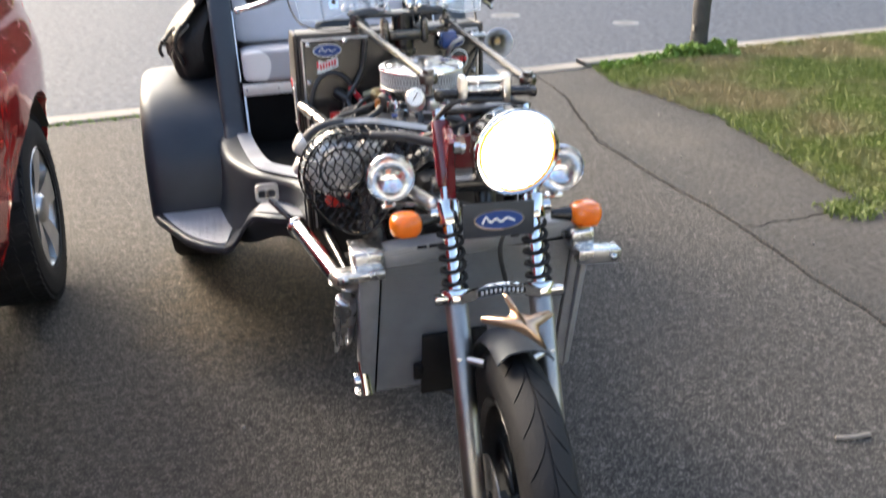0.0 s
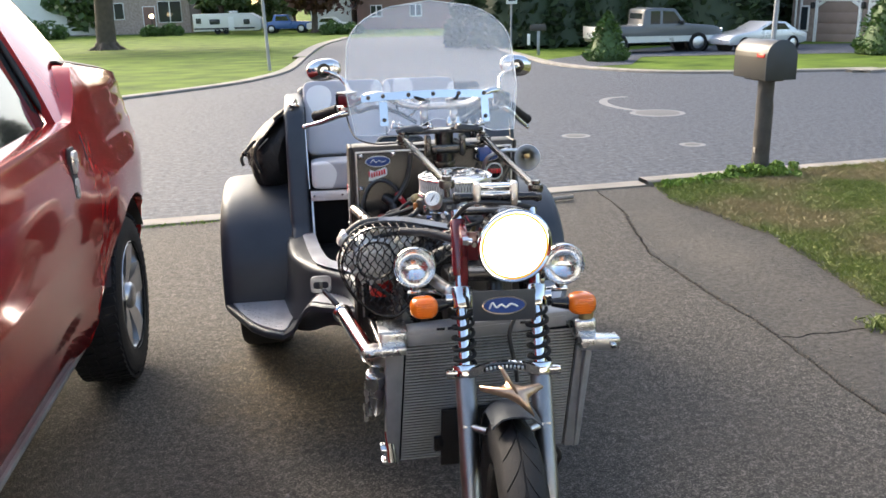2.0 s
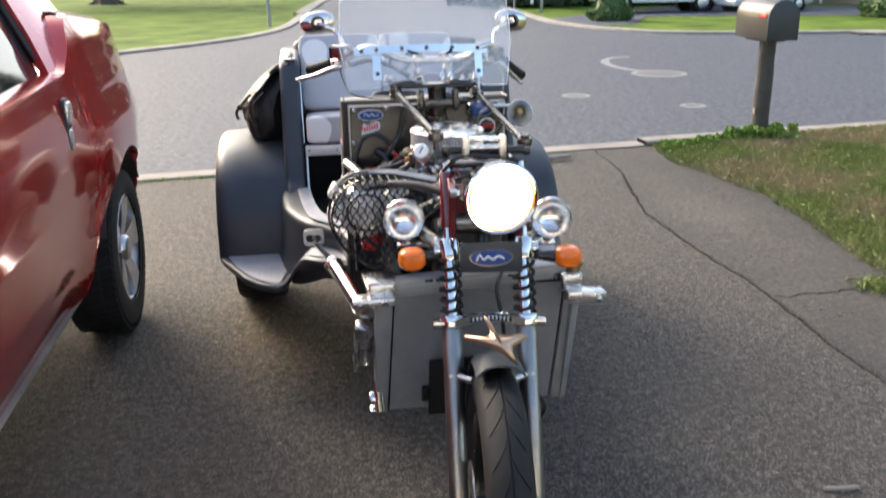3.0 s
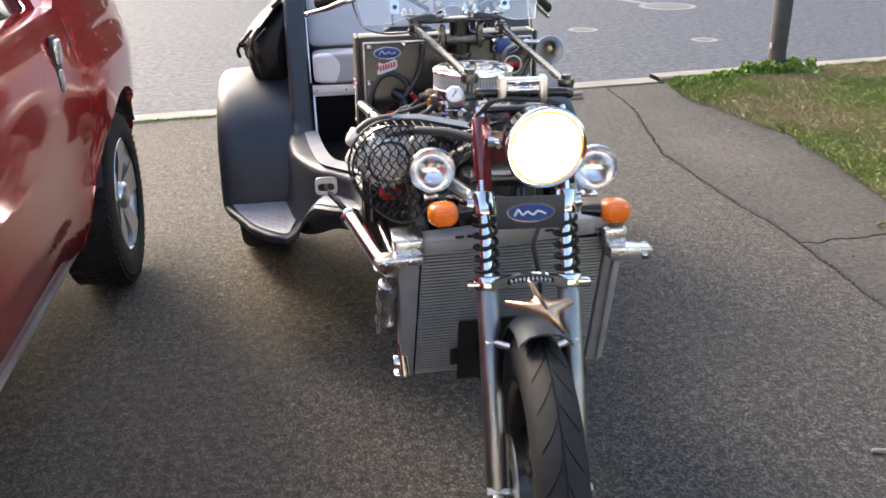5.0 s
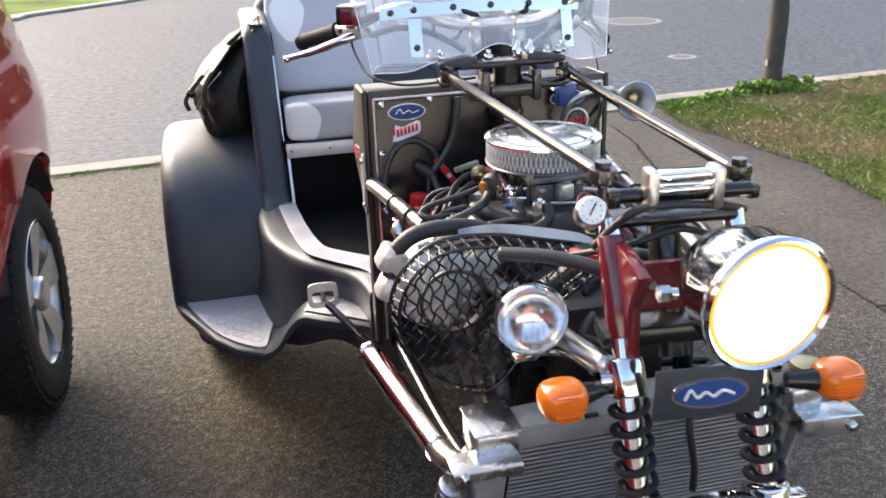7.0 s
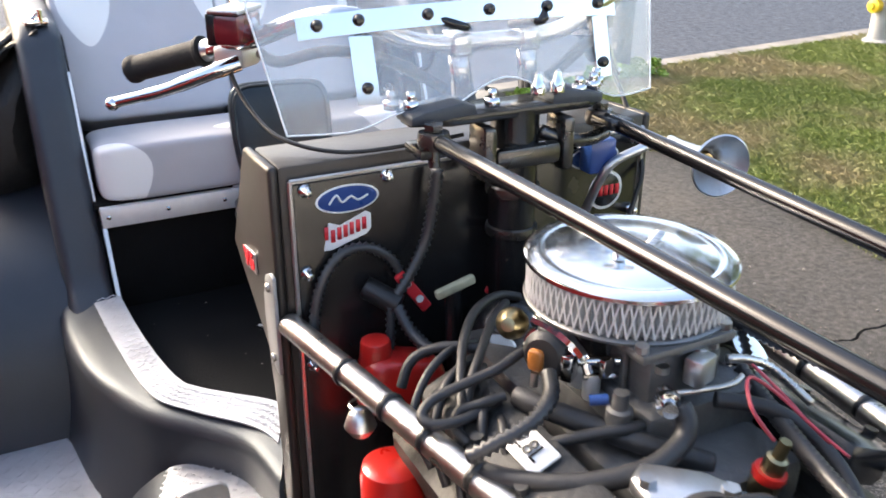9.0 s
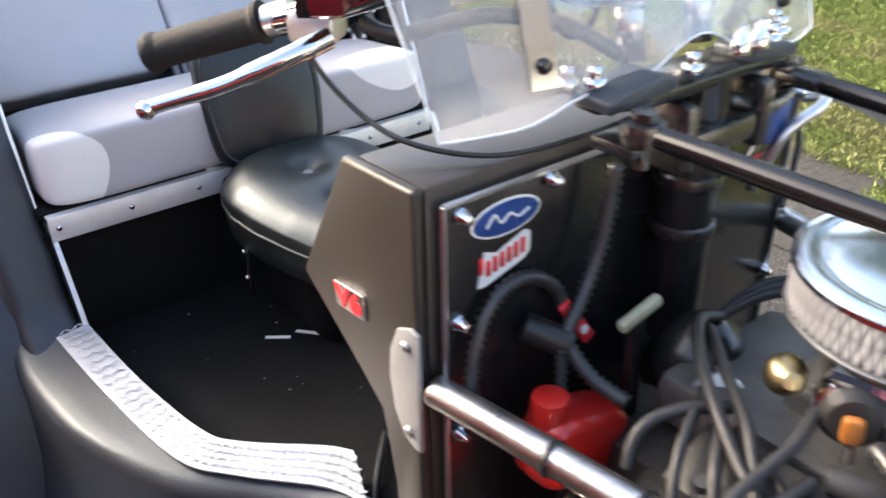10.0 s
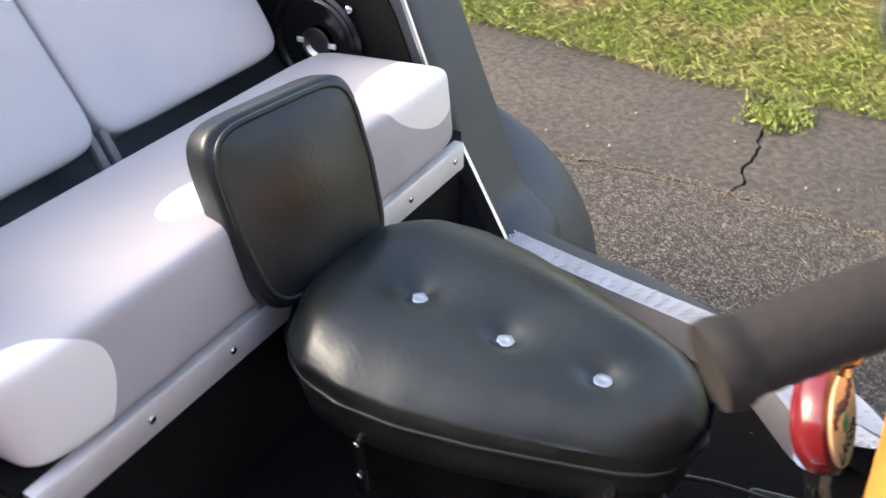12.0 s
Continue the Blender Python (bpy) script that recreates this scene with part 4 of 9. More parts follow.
part("brake_disc", bm, M_STEEL, wheel, "worn steel brake disc")

# fork
fork = part("front_fork", cyl(B(), fk(-0.12, AX[1], AX[2]), fk(0.12, AX[1], AX[2]), 0.011, seg=12), M_STEEL, trike)
for s in (-1, 1):
    x = s * 0.095
    part("fork_tube", cyl(B(), fk(x, fy(0.60), 0.60), fk(x, fy(1.14), 1.14), 0.0165, seg=20), M_CHROME, fork, "chrome fork tube")
    bm = cyl(B(), fk(x, fy(0.345) - 0.02, 0.345), fk(x, fy(0.755), 0.755), 0.024, 0.0265, 20, 0.004)
    cyl(bm, fk(x, fy(0.755), 0.755), fk(x, fy(0.775), 0.775), 0.029, 0.024, 20)
    cyl(bm, fk(x, fy(0.335) - 0.02, 0.335), fk(x, fy(0.30) - 0.03, 0.305), 0.02, 0.016, 14)
    box(bm, fk(x, fy(0.34) - 0.03, 0.34), (0.03, 0.05, 0.05), FK.to_3x3(), 0.008)
    part("fork_slider", bm, M_DULL, fork, "dull polished aluminium fork slider")
    # coil spring round the leg
    pts = []
    for k in range(0, 5 * 16 + 1):
        z = 0.785 + (0.905 - 0.785) * k / 80
        a = 2 * math.pi * k / 16
        pts.append(fk(x + 0.0265 * math.cos(a), fy(z) + 0.0265 * math.sin(a), z))
    part("coil_spring", tube(B(), pts, 0.0052, seg=7, smooth=False), M_RUBBER, fork, "black coil spring on the fork leg")
    bm = cyl(B(), fk(x, fy(0.91), 0.91), fk(x, fy(0.96), 0.96), 0.029, 0.029, 20, 0.004)
    cyl(bm, fk(x, fy(0.935), 0.935), fk(x + s * 0.04, fy(0.935), 0.935), 0.015, seg=12)
    part("fork_clamp", bm, M_CHROME, fork, "chrome fork clamp")
    # enamel headlamp ear
    bm = B()
    prism(bm, [(fy(0.965) - 0.022, 0.965), (fy(0.965) + 0.018, 0.965), (fy(1.115) + 0.012, 1.115), (fy(1.115) - 0.06, 1.118), (fy(1.08) - 0.11, 1.105), (fy(1.03) - 0.05, 1.045)], x - 0.010 - 0.008 * s, x + 0.010 - 0.008 * s, 0, 0.005)
    bmesh.ops.transform(bm, matrix=FK, verts=bm.verts)
    part("headlamp_bracket", bm, M_DARKRED, fork, "dark red enamelled headlamp bracket")
    part("fork_cover", cyl(B(), fk(x, fy(0.985), 0.985), fk(x, fy(1.118), 1.118), 0.0215, seg=20, bev=0.003), M_DARKRED, fork, "dark red enamelled fork cover")
    bm = cyl(B(), fk(x, fy(0.66) - 0.02, 0.655), fk(x * 0.55, fy(0.66) - 0.05, 0.655), 0.009, seg=10)
    box(bm, fk(x, fy(0.66) - 0.024, 0.655), (0.03, 0.02, 0.016), FK.to_3x3(), 0.004)
    part("fender_stay", bm, M_STEEL, fork)
bm = B()
prism(bm, [(fy(1.03) - 0.034, 1.03), (fy(1.03) - 0.024, 1.03), (fy(1.105) - 0.060, 1.105), (fy(1.105) - 0.072, 1.105)], -0.088, 0.088, 0, 0.003)
bmesh.ops.transform(bm, matrix=FK, verts=bm.verts)
nac = part("headlamp_nacelle", bm, M_DARKRED, fork, "dark red enamelled plate behind the headlamp")
for x, z in ((-0.06, 1.075), (0.06, 1.075)):
    part("nacelle_bolt", cyl(B(), fk(x, fy(z) - 0.035, z), fk(x, fy(z) - 0.066, z - 0.002), 0.006, seg=6), M_STEEL, nac)
# brace between the legs, with its arch and plain lettering band
for s in (-1, 1):
    bm = cyl(B(), fk(s * 0.095, fy(0.765), 0.755), fk(s * 0.095, fy(0.785), 0.785), 0.034, seg=20, bev=0.004)
    box(bm, fk(s * 0.128, fy(0.77) - 0.012, 0.77), (0.035, 0.025, 0.02), FK.to_3x3(), 0.005)
    part("fork_brace", bm, M_CHROME, fork, "chrome fork brace collar")
def arch(u, d, dz):
    """A point of the fork brace's arch: u -1..1 across, d forward, dz up."""
    return fk(u * 0.088, fy(0.77) - 0.034 - 0.006 * (1 - u * u) - d, 0.775 + 0.022 * (1 - u * u) + dz)


bm = B()
grid_surface(bm, [[arch(-1 + k / 8, 0.0, d) for d in (-0.0115, -0.009, 0.009, 0.0115)] for k in range(17)])
thicken(bm, 0.010)
brace = part("brace_arch", bm, M_CHROME, fork, "arched chrome fork brace with a dark name band")
bm = B()
grid_surface(bm, [[arch(-0.60 + 1.2 * k / 12, 0.0025, d) for d in (-0.0062, 0.0062)] for k in range(13)])
thicken(bm, 0.004)
part("name_band", bm, M_BLACKMETAL, brace, "dark inset band")
bm = B()
for k in range(10):
    box(bm, arch(-0.5 + 1.0 * k / 9, 0.0045, 0.0), (0.0050, 0.003, 0.0075), FK.to_3x3())
pieces("raised_bar", bm, M_BAND, brace)
# steering crown, cross bar and link arms
bm = B()
box(bm, fk(0, fy(1.14) , 1.140), (0.19, 0.05, 0.018), FK.to_3x3(), 0.008)
box(bm, fk(0, fy(0.99) + 0.02, 0.985), (0.25, 0.06, 0.03), FK.to_3x3(), 0.008)
cyl(bm, fk(0, fy(0.95) + 0.05, 0.93), fk(0, fy(1.15) + 0.05, 1.17), 0.024, seg=16)
part("fork_crown", bm, M_BLACKMETAL, fork, "black steel fork crown")
bm = cyl(B(), fk(-0.095, 0.125, 1.18), fk(0.108, 0.125, 1.177), 0.011, seg=16)
box(bm, fk(-0.097, 0.125, 1.178), (0.02, 0.024, 0.028), FK.to_3x3(), 0.005)
box(bm, fk(0.115, 0.14, 1.172), (0.02, 0.04, 0.022), FK.to_3x3(), 0.006)
part("cross_bar", bm, M_BLACKMETAL, fork)
bm = B()
box(bm, fk(0.002, 0.115, 1.209), (0.082, 0.028, 0.016), FK.to_3x3(), 0.006)
box(bm, fk(0.002, 0.115, 1.189), (0.082, 0.024, 0.012), FK.to_3x3(), 0.005)
part("bar_block", bm, M_CHROME, fork, "polished chrome clamp block")
for x in (-0.046, 0.050):
    part("riser_lug", box(B(), fk(x, 0.115, 1.190), (0.018, 0.038, 0.062), FK.to_3x3(), 0.006), M_STEEL, fork, "grey cast riser lug")

# front fender with emblem
rows = []
for k in range(19):
    a = radians(90 - 7.6 * k)          # from the front tip back over the tyre
    row = []
    for u in (-1.0, -0.92, -0.6, -0.2, 0.2, 0.6, 0.92, 1.0):
        r = 0.402 - 0.018 * abs(u) ** 5 - 0.012 * u * u
        row.append(fk(0.004 + 0.059 * u, AX[1] + r * math.cos(a), AX[2] + r * math.sin(a)))
    rows.append(row)
bm = B()
grid_surface(bm, rows)
thicken(bm, 0.004)
fender = part("front_fender", bm, M_BLACK, trike, "black front mudguard")
bm = B()
C = fk(0.006, -0.262, 0.802)
ez, ex = Vector((-0.15, -0.75, -0.62)).normalized(), WX
eu = ez.cross(ex).normalized()
# a gliding bird: long wings, pointed nose and upswept tail
pts = [(0, 0.075), (0.014, 0.03), (0.03, 0.008), (0.09, -0.022), (0.086, -0.034), (0.03, -0.026), (0.012, -0.034), (0, -0.05), (-0.012, -0.034), (-0.03, -0.026), (-0.086, -0.034), (-0.09, -0.022), (-0.03, 0.008), (-0.014, 0.03)]
pts = [(a * 0.80 + 0.50 * b, b * 0.72) for a, b in pts]
top = [bm.verts.new(C + ex * p[0] + ez * p[1] + eu * 0.007) for p in pts]
low = [bm.verts.new(C + ex * p[0] + ez * p[1] - eu * 0.004) for p in pts]
mid = bm.verts.new(C + eu * 0.020)
for i in range(len(pts)):
    j = (i + 1) % len(pts)
    bm.faces.new((top[i], top[j], mid))
    bm.faces.new((top[i], low[i], low[j], top[j]))
prism_tail = [C - ez * 0.035 - ex * 0.022, C - ez * 0.060 - ex * 0.04 + eu * 0.03, C - ez * 0.05 - ex * 0.032 + eu * 0.032, C + ez * 0.005 + eu * 0.018]
vs = [bm.verts.new(p + ex * 0.003) for p in prism_tail]
vs2 = [bm.verts.new(p - ex * 0.003) for p in prism_tail]
bm.faces.new(vs)
bm.faces.new(vs2[::-1])
for i in range(4):
    bm.faces.new((vs[i], vs2[i], vs2[(i + 1) % 4], vs[(i + 1) % 4]))
part("emblem", bm, M_BRONZE, fender, "tarnished metal winged emblem", 25)

# lamps
def lamp(name, c, r, d, depth, lens, label, lit=False, parent=None):
    d = Vector(d).normalized()
    c = Vector(c)
    prof = [(0.0, -depth), (r * 0.35, -depth * 0.96), (r * 0.7, -depth * 0.75), (r * 0.93, -depth * 0.35), (r * 1.0, 0.0), (r * 1.03, 0.004), (r * 1.03, 0.014), (r * 0.98, 0.018), (r * 0.93, 0.014), (r * 0.93, 0.008)]
    sh = part(name, lathe(B(), prof, c, d, 40), M_CHROME, parent or trike, label)
    if lit:
        part("lens", lathe(B(), [(r * 0.87, 0.013), (r * 0.7, 0.022), (r * 0.4, 0.030), (0, 0.033)], c, d, 40), lens, sh, "glowing warm white lamp glass")
        part("lens_edge", lathe(B(), [(r * 0.93, 0.010), (r * 0.87, 0.0135)], c, d, 40), M_HEADRIM, sh, "amber glowing rim")
    else:
        part("reflector", lathe(B(), [(r * 0.93, 0.008), (r * 0.8, -0.006), (r * 0.5, -0.018), (r * 0.2, -0.024), (0.0, -0.025)], c, d, 32), M_REFL, sh, "bright reflector")
        bm = B()
        lathe(bm, [(r * 0.93, 0.009), (r * 0.7, 0.018), (r * 0.4, 0.023), (0, 0.025)], c, d, 32)
        ln = part("lens", bm, lens, sh, "clear ribbed lamp glass")
        R = frame_on(d)
        bm = B()
        for k in range(-5, 6):
            x = k * r * 0.16
            h = math.sqrt(max(0, (r * 0.88) ** 2 - x * x))
            y0, y1 = (-h, -h * 0.2) if k % 2 else (-h * 0.6, h * 0.5)
            cyl(bm, c + R @ Vector((x, y0, 0.017)), c + R @ Vector((x, y1, 0.017)), 0.0016, seg=6)
        part("lens_rib", bm, M_LENS, sh)
        ln.visible_shadow = False
    return sh


lamp("headlight", (0.021, -0.115, 1.116), 0.087, (0.03, -1, -0.03), 0.13, M_HEAD, "round chrome headlamp, switched on", True)
for s in (-1, 1):
    bm = cyl(B(), fk(s * 0.086, -0.07, 1.116), fk(s * 0.074, -0.072, 1.116), 0.008, seg=12)
    cyl(bm, fk(s * 0.098, -0.07, 1.116), fk(s * 0.084, -0.07, 1.116), 0.012, seg=6)
    part("headlight_bolt", bm, M_CHROME, trike, "chrome headlamp mounting bolt")
for c in ((-0.181, 0.165, 0.992), (0.212, 0.115, 0.989)):
    fl = lamp("fog_lamp", c, 0.055, (-0.12, -1, 0.03), 0.07, M_LENS, "round chrome spot lamp, unlit")
    bm = cyl(B(), Vector(c) + Vector((0, 0.03, -0.05)), Vector(c) + Vector((0, 0.03, -0.075)), 0.012, seg=12)
    box(bm, Vector(c) + Vector((0, 0.03, -0.08)), (0.04, 0.03, 0.012), None, 0.004)
    tube(bm, [Vector(c) + Vector((0, 0.03, -0.08)), Vector(c) + Vector((-0.06 * (1 if c[0] > 0 else -1), 0.03, -0.085)), (c[0] * 0.55, 0.10, 0.92)], 0.008, seg=8)
    part("lamp_mount", bm, M_CHROME, fl)


def blinker(c, s):
    c = Vector(c)
    bm = B()
    rounded(bm, c, (0.072, 0.062, 0.056), p=2.8, nu=24, nv=12)
    b = part("turn_signal", bm, M_ORANGE, trike, "round amber turn signal")
    bm = B()
    for k in range(-3, 4):
        box(bm, c + Vector((0, -0.030, k * 0.0062)), (0.05 - abs(k) * 0.005, 0.003, 0.0022))
    part("lens_rib", bm, M_ORANGE, b)
    bm = cyl(B(), c + Vector((-s * 0.033, 0.004, 0)), c + Vector((-s * 0.075, 0.012, 0.002)), 0.017, 0.011, 14)
    part("stalk", bm, M_BLACKMETAL, b, "black rubber stalk")


blinker((-0.176, 0.04, 0.922), -1)
blinker((0.220, -0.022, 0.924), 1)

# badge plate
bm = box(B(), fk(0.008, -0.012, 0.93), (0.158, 0.006, 0.080), FK.to_3x3(), 0.002)
plate = part("badge_plate", bm, M_BLACK, trike, "black plate between the fork legs")
D = FK.to_3x3() @ Vector((0, -1, 0))


def oval(c, a, b, d, t, m, parent, label="", rx=Vector((1, 0, 0))):
    """A flat oval badge at c, facing d."""
    d = Vector(d).normalized()
    x = (rx - d * rx.dot(d)).normalized()
    y = d.cross(x)
    bm = B()
    lo = [bm.verts.new(Vector(c) + a * math.cos(k * math.pi / 20) * x + b * math.sin(k * math.pi / 20) * y) for k in range(40)]
    hi = [bm.verts.new(v.co + d * t - (v.co - Vector(c)) * 0.03) for v in lo]
    bm.faces.new(hi)
    for k in range(40):
        bm.faces.new((lo[k], lo[(k + 1) % 40], hi[(k + 1) % 40], hi[k]))
    bmesh.ops.recalc_face_normals(bm, faces=bm.faces)
    return part("badge" if parent is plate else "sticker", bm, m, parent, label)


o = oval(fk(0.008, -0.0155, 0.932), 0.058, 0.0255, D, 0.003, M_CHROME, plate, "chrome-edged oval badge")
oval(fk(0.008, -0.0188, 0.932), 0.052, 0.0205, D, 0.0015, M_BLUE, plate, "dark blue oval field")
bm = tube(B(), [fk(-0.03, -0.0212, 0.925), fk(-0.022, -0.0212, 0.940), fk(-0.012, -0.0212, 0.928), fk(0.0, -0.0212, 0.935), fk(0.012, -0.0212, 0.928), fk(0.025, -0.0212, 0.936), fk(0.042, -0.0212, 0.929)], 0.0026, seg=6)
part("badge_scroll", bm, M_WHITE, plate, "white scroll line")

# radiator
def rad_pt(u, v, d=0.0):
    """u 0..1 across, v 0 bottom..1 top, d towards the front."""
    xl, xr = -0.238 + (-0.217 + 0.238) * v, 0.255 + (0.268 - 0.255) * v
    return Vector((xl + (xr - xl) * u, 0.235 - 0.085 * v - d, 0.385 + 0.405 * v))


bm = B()
c8 = [rad_pt(u, v, d) for d in (0.0, -0.045) for u, v in ((0, 0), (1, 0), (1, 1), (0, 1))]
vs = [bm.verts.new(p) for p in c8]
for f in ((0, 1, 2, 3), (7, 6, 5, 4), (0, 4, 5, 1), (1, 5, 6, 2), (2, 6, 7, 3), (3, 7, 4, 0)):
    bm.faces.new([vs[i] for i in f])
rad = part("radiator", bm, M_BLACKMETAL, trike, "large aluminium radiator with fine fins")
bm = B()
NF = 42
for k in range(NF):
    v = (k + 0.5) / NF
    a, b = rad_pt(0.01, v, 0.004), rad_pt(0.99, v, 0.004)
    q = [a + Vector((0, -0.004, -0.0021)), b + Vector((0, -0.004, -0.0021)), b + Vector((0, -0.004, 0.0021)), a + Vector((0, -0.004, 0.0021)), a + Vector((0, 0.006, 0.0021)), b + Vector((0, 0.006, 0.0021)), b + Vector((0, 0.006, -0.0021)), a + Vector((0, 0.006, -0.0021))]
    w = [bm.verts.new(p) for p in q]
    bm.faces.new(w[:4])
    bm.faces.new((w[3], w[2], w[5], w[4]))
    bm.faces.new((w[1], w[0], w[7], w[6]))
pieces("radiator_fin", bm, M_CORE, rad, "", 0)
M_BRUSH = mat("worn_bracket_alloy", (0.58, 0.59, 0.60), 0.27, 1.0, var=0.3, scale=22, bump=0.12, bscale=150)
M_TANK = mat("grey_tank_paint", (0.22, 0.225, 0.235), 0.36, 0.1, var=0.25, scale=14)
for u0, u1, nm in ((-0.11, 0.0, "side_tank"), (1.0, 1.1, "side_tank")):
    bm = B()
    vs = []
    for d in (0.012, -0.055):
        for u, v in ((u0, -0.02), (u1, -0.02), (u1, 1.03), (u0, 1.03)):
            if u0 < 0:
                u = u + (0.04 if v < 0 and u < 0 else 0)
            p = rad_pt(u, v, d)
            vs.append(bm.verts.new(p))
    for f in ((0, 1, 2, 3), (7, 6, 5, 4), (0, 4, 5, 1), (1, 5, 6, 2), (2, 6, 7, 3), (3, 7, 4, 0)):
        bm.faces.new([vs[i] for i in f])
    bmesh.ops.recalc_face_normals(bm, faces=bm.faces)
    bmesh.ops.bevel(bm, geom=list(bm.edges), offset=0.006, segments=2, profile=0.5, affect="EDGES")
    part(nm, bm, M_TANK, rad, "grey painted side tank")
# shaded deep right side plate
bm = B()
prism(bm, [(0.11, 0.80), (0.26, 0.80), (0.36, 0.40), (0.225, 0.37)], 0.285, 0.292, 0, 0.002)
part("side_plate", bm, M_TANK, rad)
bm = B()
box(bm, (0.02, 0.165, 0.818), (0.50, 0.06, 0.032), Matrix.Rotation(radians(-3), 3, "Y"), 0.006)
box(bm, (0.01, 0.135, 0.806), (0.44, 0.006, 0.03), Matrix.Rotation(radians(-3), 3, "Y"), 0.002)
part("top_rail", bm, M_TANK, rad, "folded grey top rail")
bm = B()
for x in (-0.12, -0.09, 0.11):
    box(bm, (x, 0.1325, 0.822), (0.022, 0.004, 0.006))
pieces("rail_slot", bm, M_BLACKMETAL, rad)
bm = B()
box(bm, (-0.250, 0.15, 0.806), (0.070, 0.085, 0.052), None, 0.006)
box(bm, (-0.275, 0.10, 0.797), (0.11, 0.05, 0.006), None, 0.002)
box(bm, (-0.275, 0.0765, 0.789), (0.11, 0.006, 0.018), None, 0.002)
box(bm, (-0.250, 0.15, 0.834), (0.076, 0.090, 0.005), None, 0.002)
cyl(bm, (-0.312, 0.074, 0.789), (-0.312, 0.068, 0.789), 0.008, seg=12)
pieces("mount_bracket", bm, M_BRUSH, rad, "bright aluminium mounting bracket")
bm = B()
box(bm, (0.275, 0.14, 0.80), (0.06, 0.075, 0.05), None, 0.006)
box(bm, (0.310, 0.10, 0.777), (0.11, 0.045, 0.006), Matrix.Rotation(radians(4), 3, "Y"), 0.002)
box(bm, (0.310, 0.0795, 0.762), (0.11, 0.006, 0.034), Matrix.Rotation(radians(4), 3, "Y"), 0.002)
box(bm, (0.310, 0.10, 0.747), (0.11, 0.045, 0.005), Matrix.Rotation(radians(4), 3, "Y"), 0.002)
cyl(bm, (0.344, 0.078, 0.758), (0.344, 0.068, 0.758), 0.009, seg=12)
pieces("mount_bracket", bm, M_BRUSH, rad, "bright aluminium mounting bracket")
bm = cyl(B(), (0.285, 0.13, 0.82), (0.285, 0.13, 0.845), 0.02, seg=18)
cyl(bm, (0.285, 0.13, 0.845), (0.285, 0.13, 0.858), 0.027, seg=18, bev=0.004)
part("filler_cap", bm, M_BRASS, rad, "metal filler cap")
bm = box(B(), (-0.035, 0.185, 0.47), (0.17, 0.012, 0.20), Matrix.Rotation(radians(12), 3, "X"), 0.004)
box(bm, (-0.125, 0.19, 0.45), (0.03, 0.014, 0.05), Matrix.Rotation(radians(12), 3, "X"), 0.004)
part("cooling_pad", bm, M_BLACKMETAL, rad, "black plate clipped over the lower fins")
bm = B()
cyl(bm, (-0.265, 0.235, 0.48), (-0.262, 0.20, 0.40), 0.016, seg=12)
cyl(bm, (-0.29, 0.225, 0.43), (-0.25, 0.22, 0.43), 0.02, seg=12, bev=0.003)
box(bm, (-0.268, 0.22, 0.395), (0.045, 0.04, 0.02), None, 0.005)
part("drain_fitting", bm, M_CHROME, rad, "chrome drain fitting")
part("drain_hose", tube(B(), [(-0.06, 0.22, 0.37), (0.0, 0.2, 0.345), (0.06, 0.22, 0.36), (0.1, 0.26, 0.38)], 0.01, seg=8), M_HOSE, rad)
part("overflow_hose", tube(B(), [(0.08, 0.12, 0.84), (0.06, 0.095, 0.80), (0.075, 0.095, 0.72), (0.085, 0.11, 0.66)], 0.006, seg=8), M_HOSE, rad)
part("side_hose", tube(B(), [(0.10, -0.08, 0.60), (0.17, 0.0, 0.50), (0.19, 0.06, 0.43), (0.14, 0.04, 0.38)], 0.006, seg=8), M_HOSE, rad)

# side pipe and canister
bm = cyl(B(), (-0.362, 0.64, 0.700), (-0.305, 0.28, 0.702), 0.025, seg=24)
lathe(bm, [(0.025, 0), (0.031, 0.004), (0.031, 0.012), (0.022, 0.014)], (-0.362, 0.64, 0.700), (-0.15, 0.98, 0.0), 24)
part("side_pipe", bm, M_CHROME, trike, "long chrome pipe along the side")
bm = tube(B(), [(-0.305, 0.29, 0.702), (-0.295, 0.24, 0.705), (-0.280, 0.20, 0.72), (-0.268, 0.18, 0.75)], 0.022, seg=14)
part("pipe_elbow", bm, M_STEEL, trike)
bm = cyl(B(), (-0.305, 0.265, 0.535), (-0.295, 0.215, 0.675), 0.028, seg=20, bev=0.008)
cyl(bm, (-0.326, 0.235, 0.52), (-0.316, 0.205, 0.665), 0.007, seg=8)
part("overflow_canister", bm, M_BRUSH, trike, "small aluminium canister with sight tube")

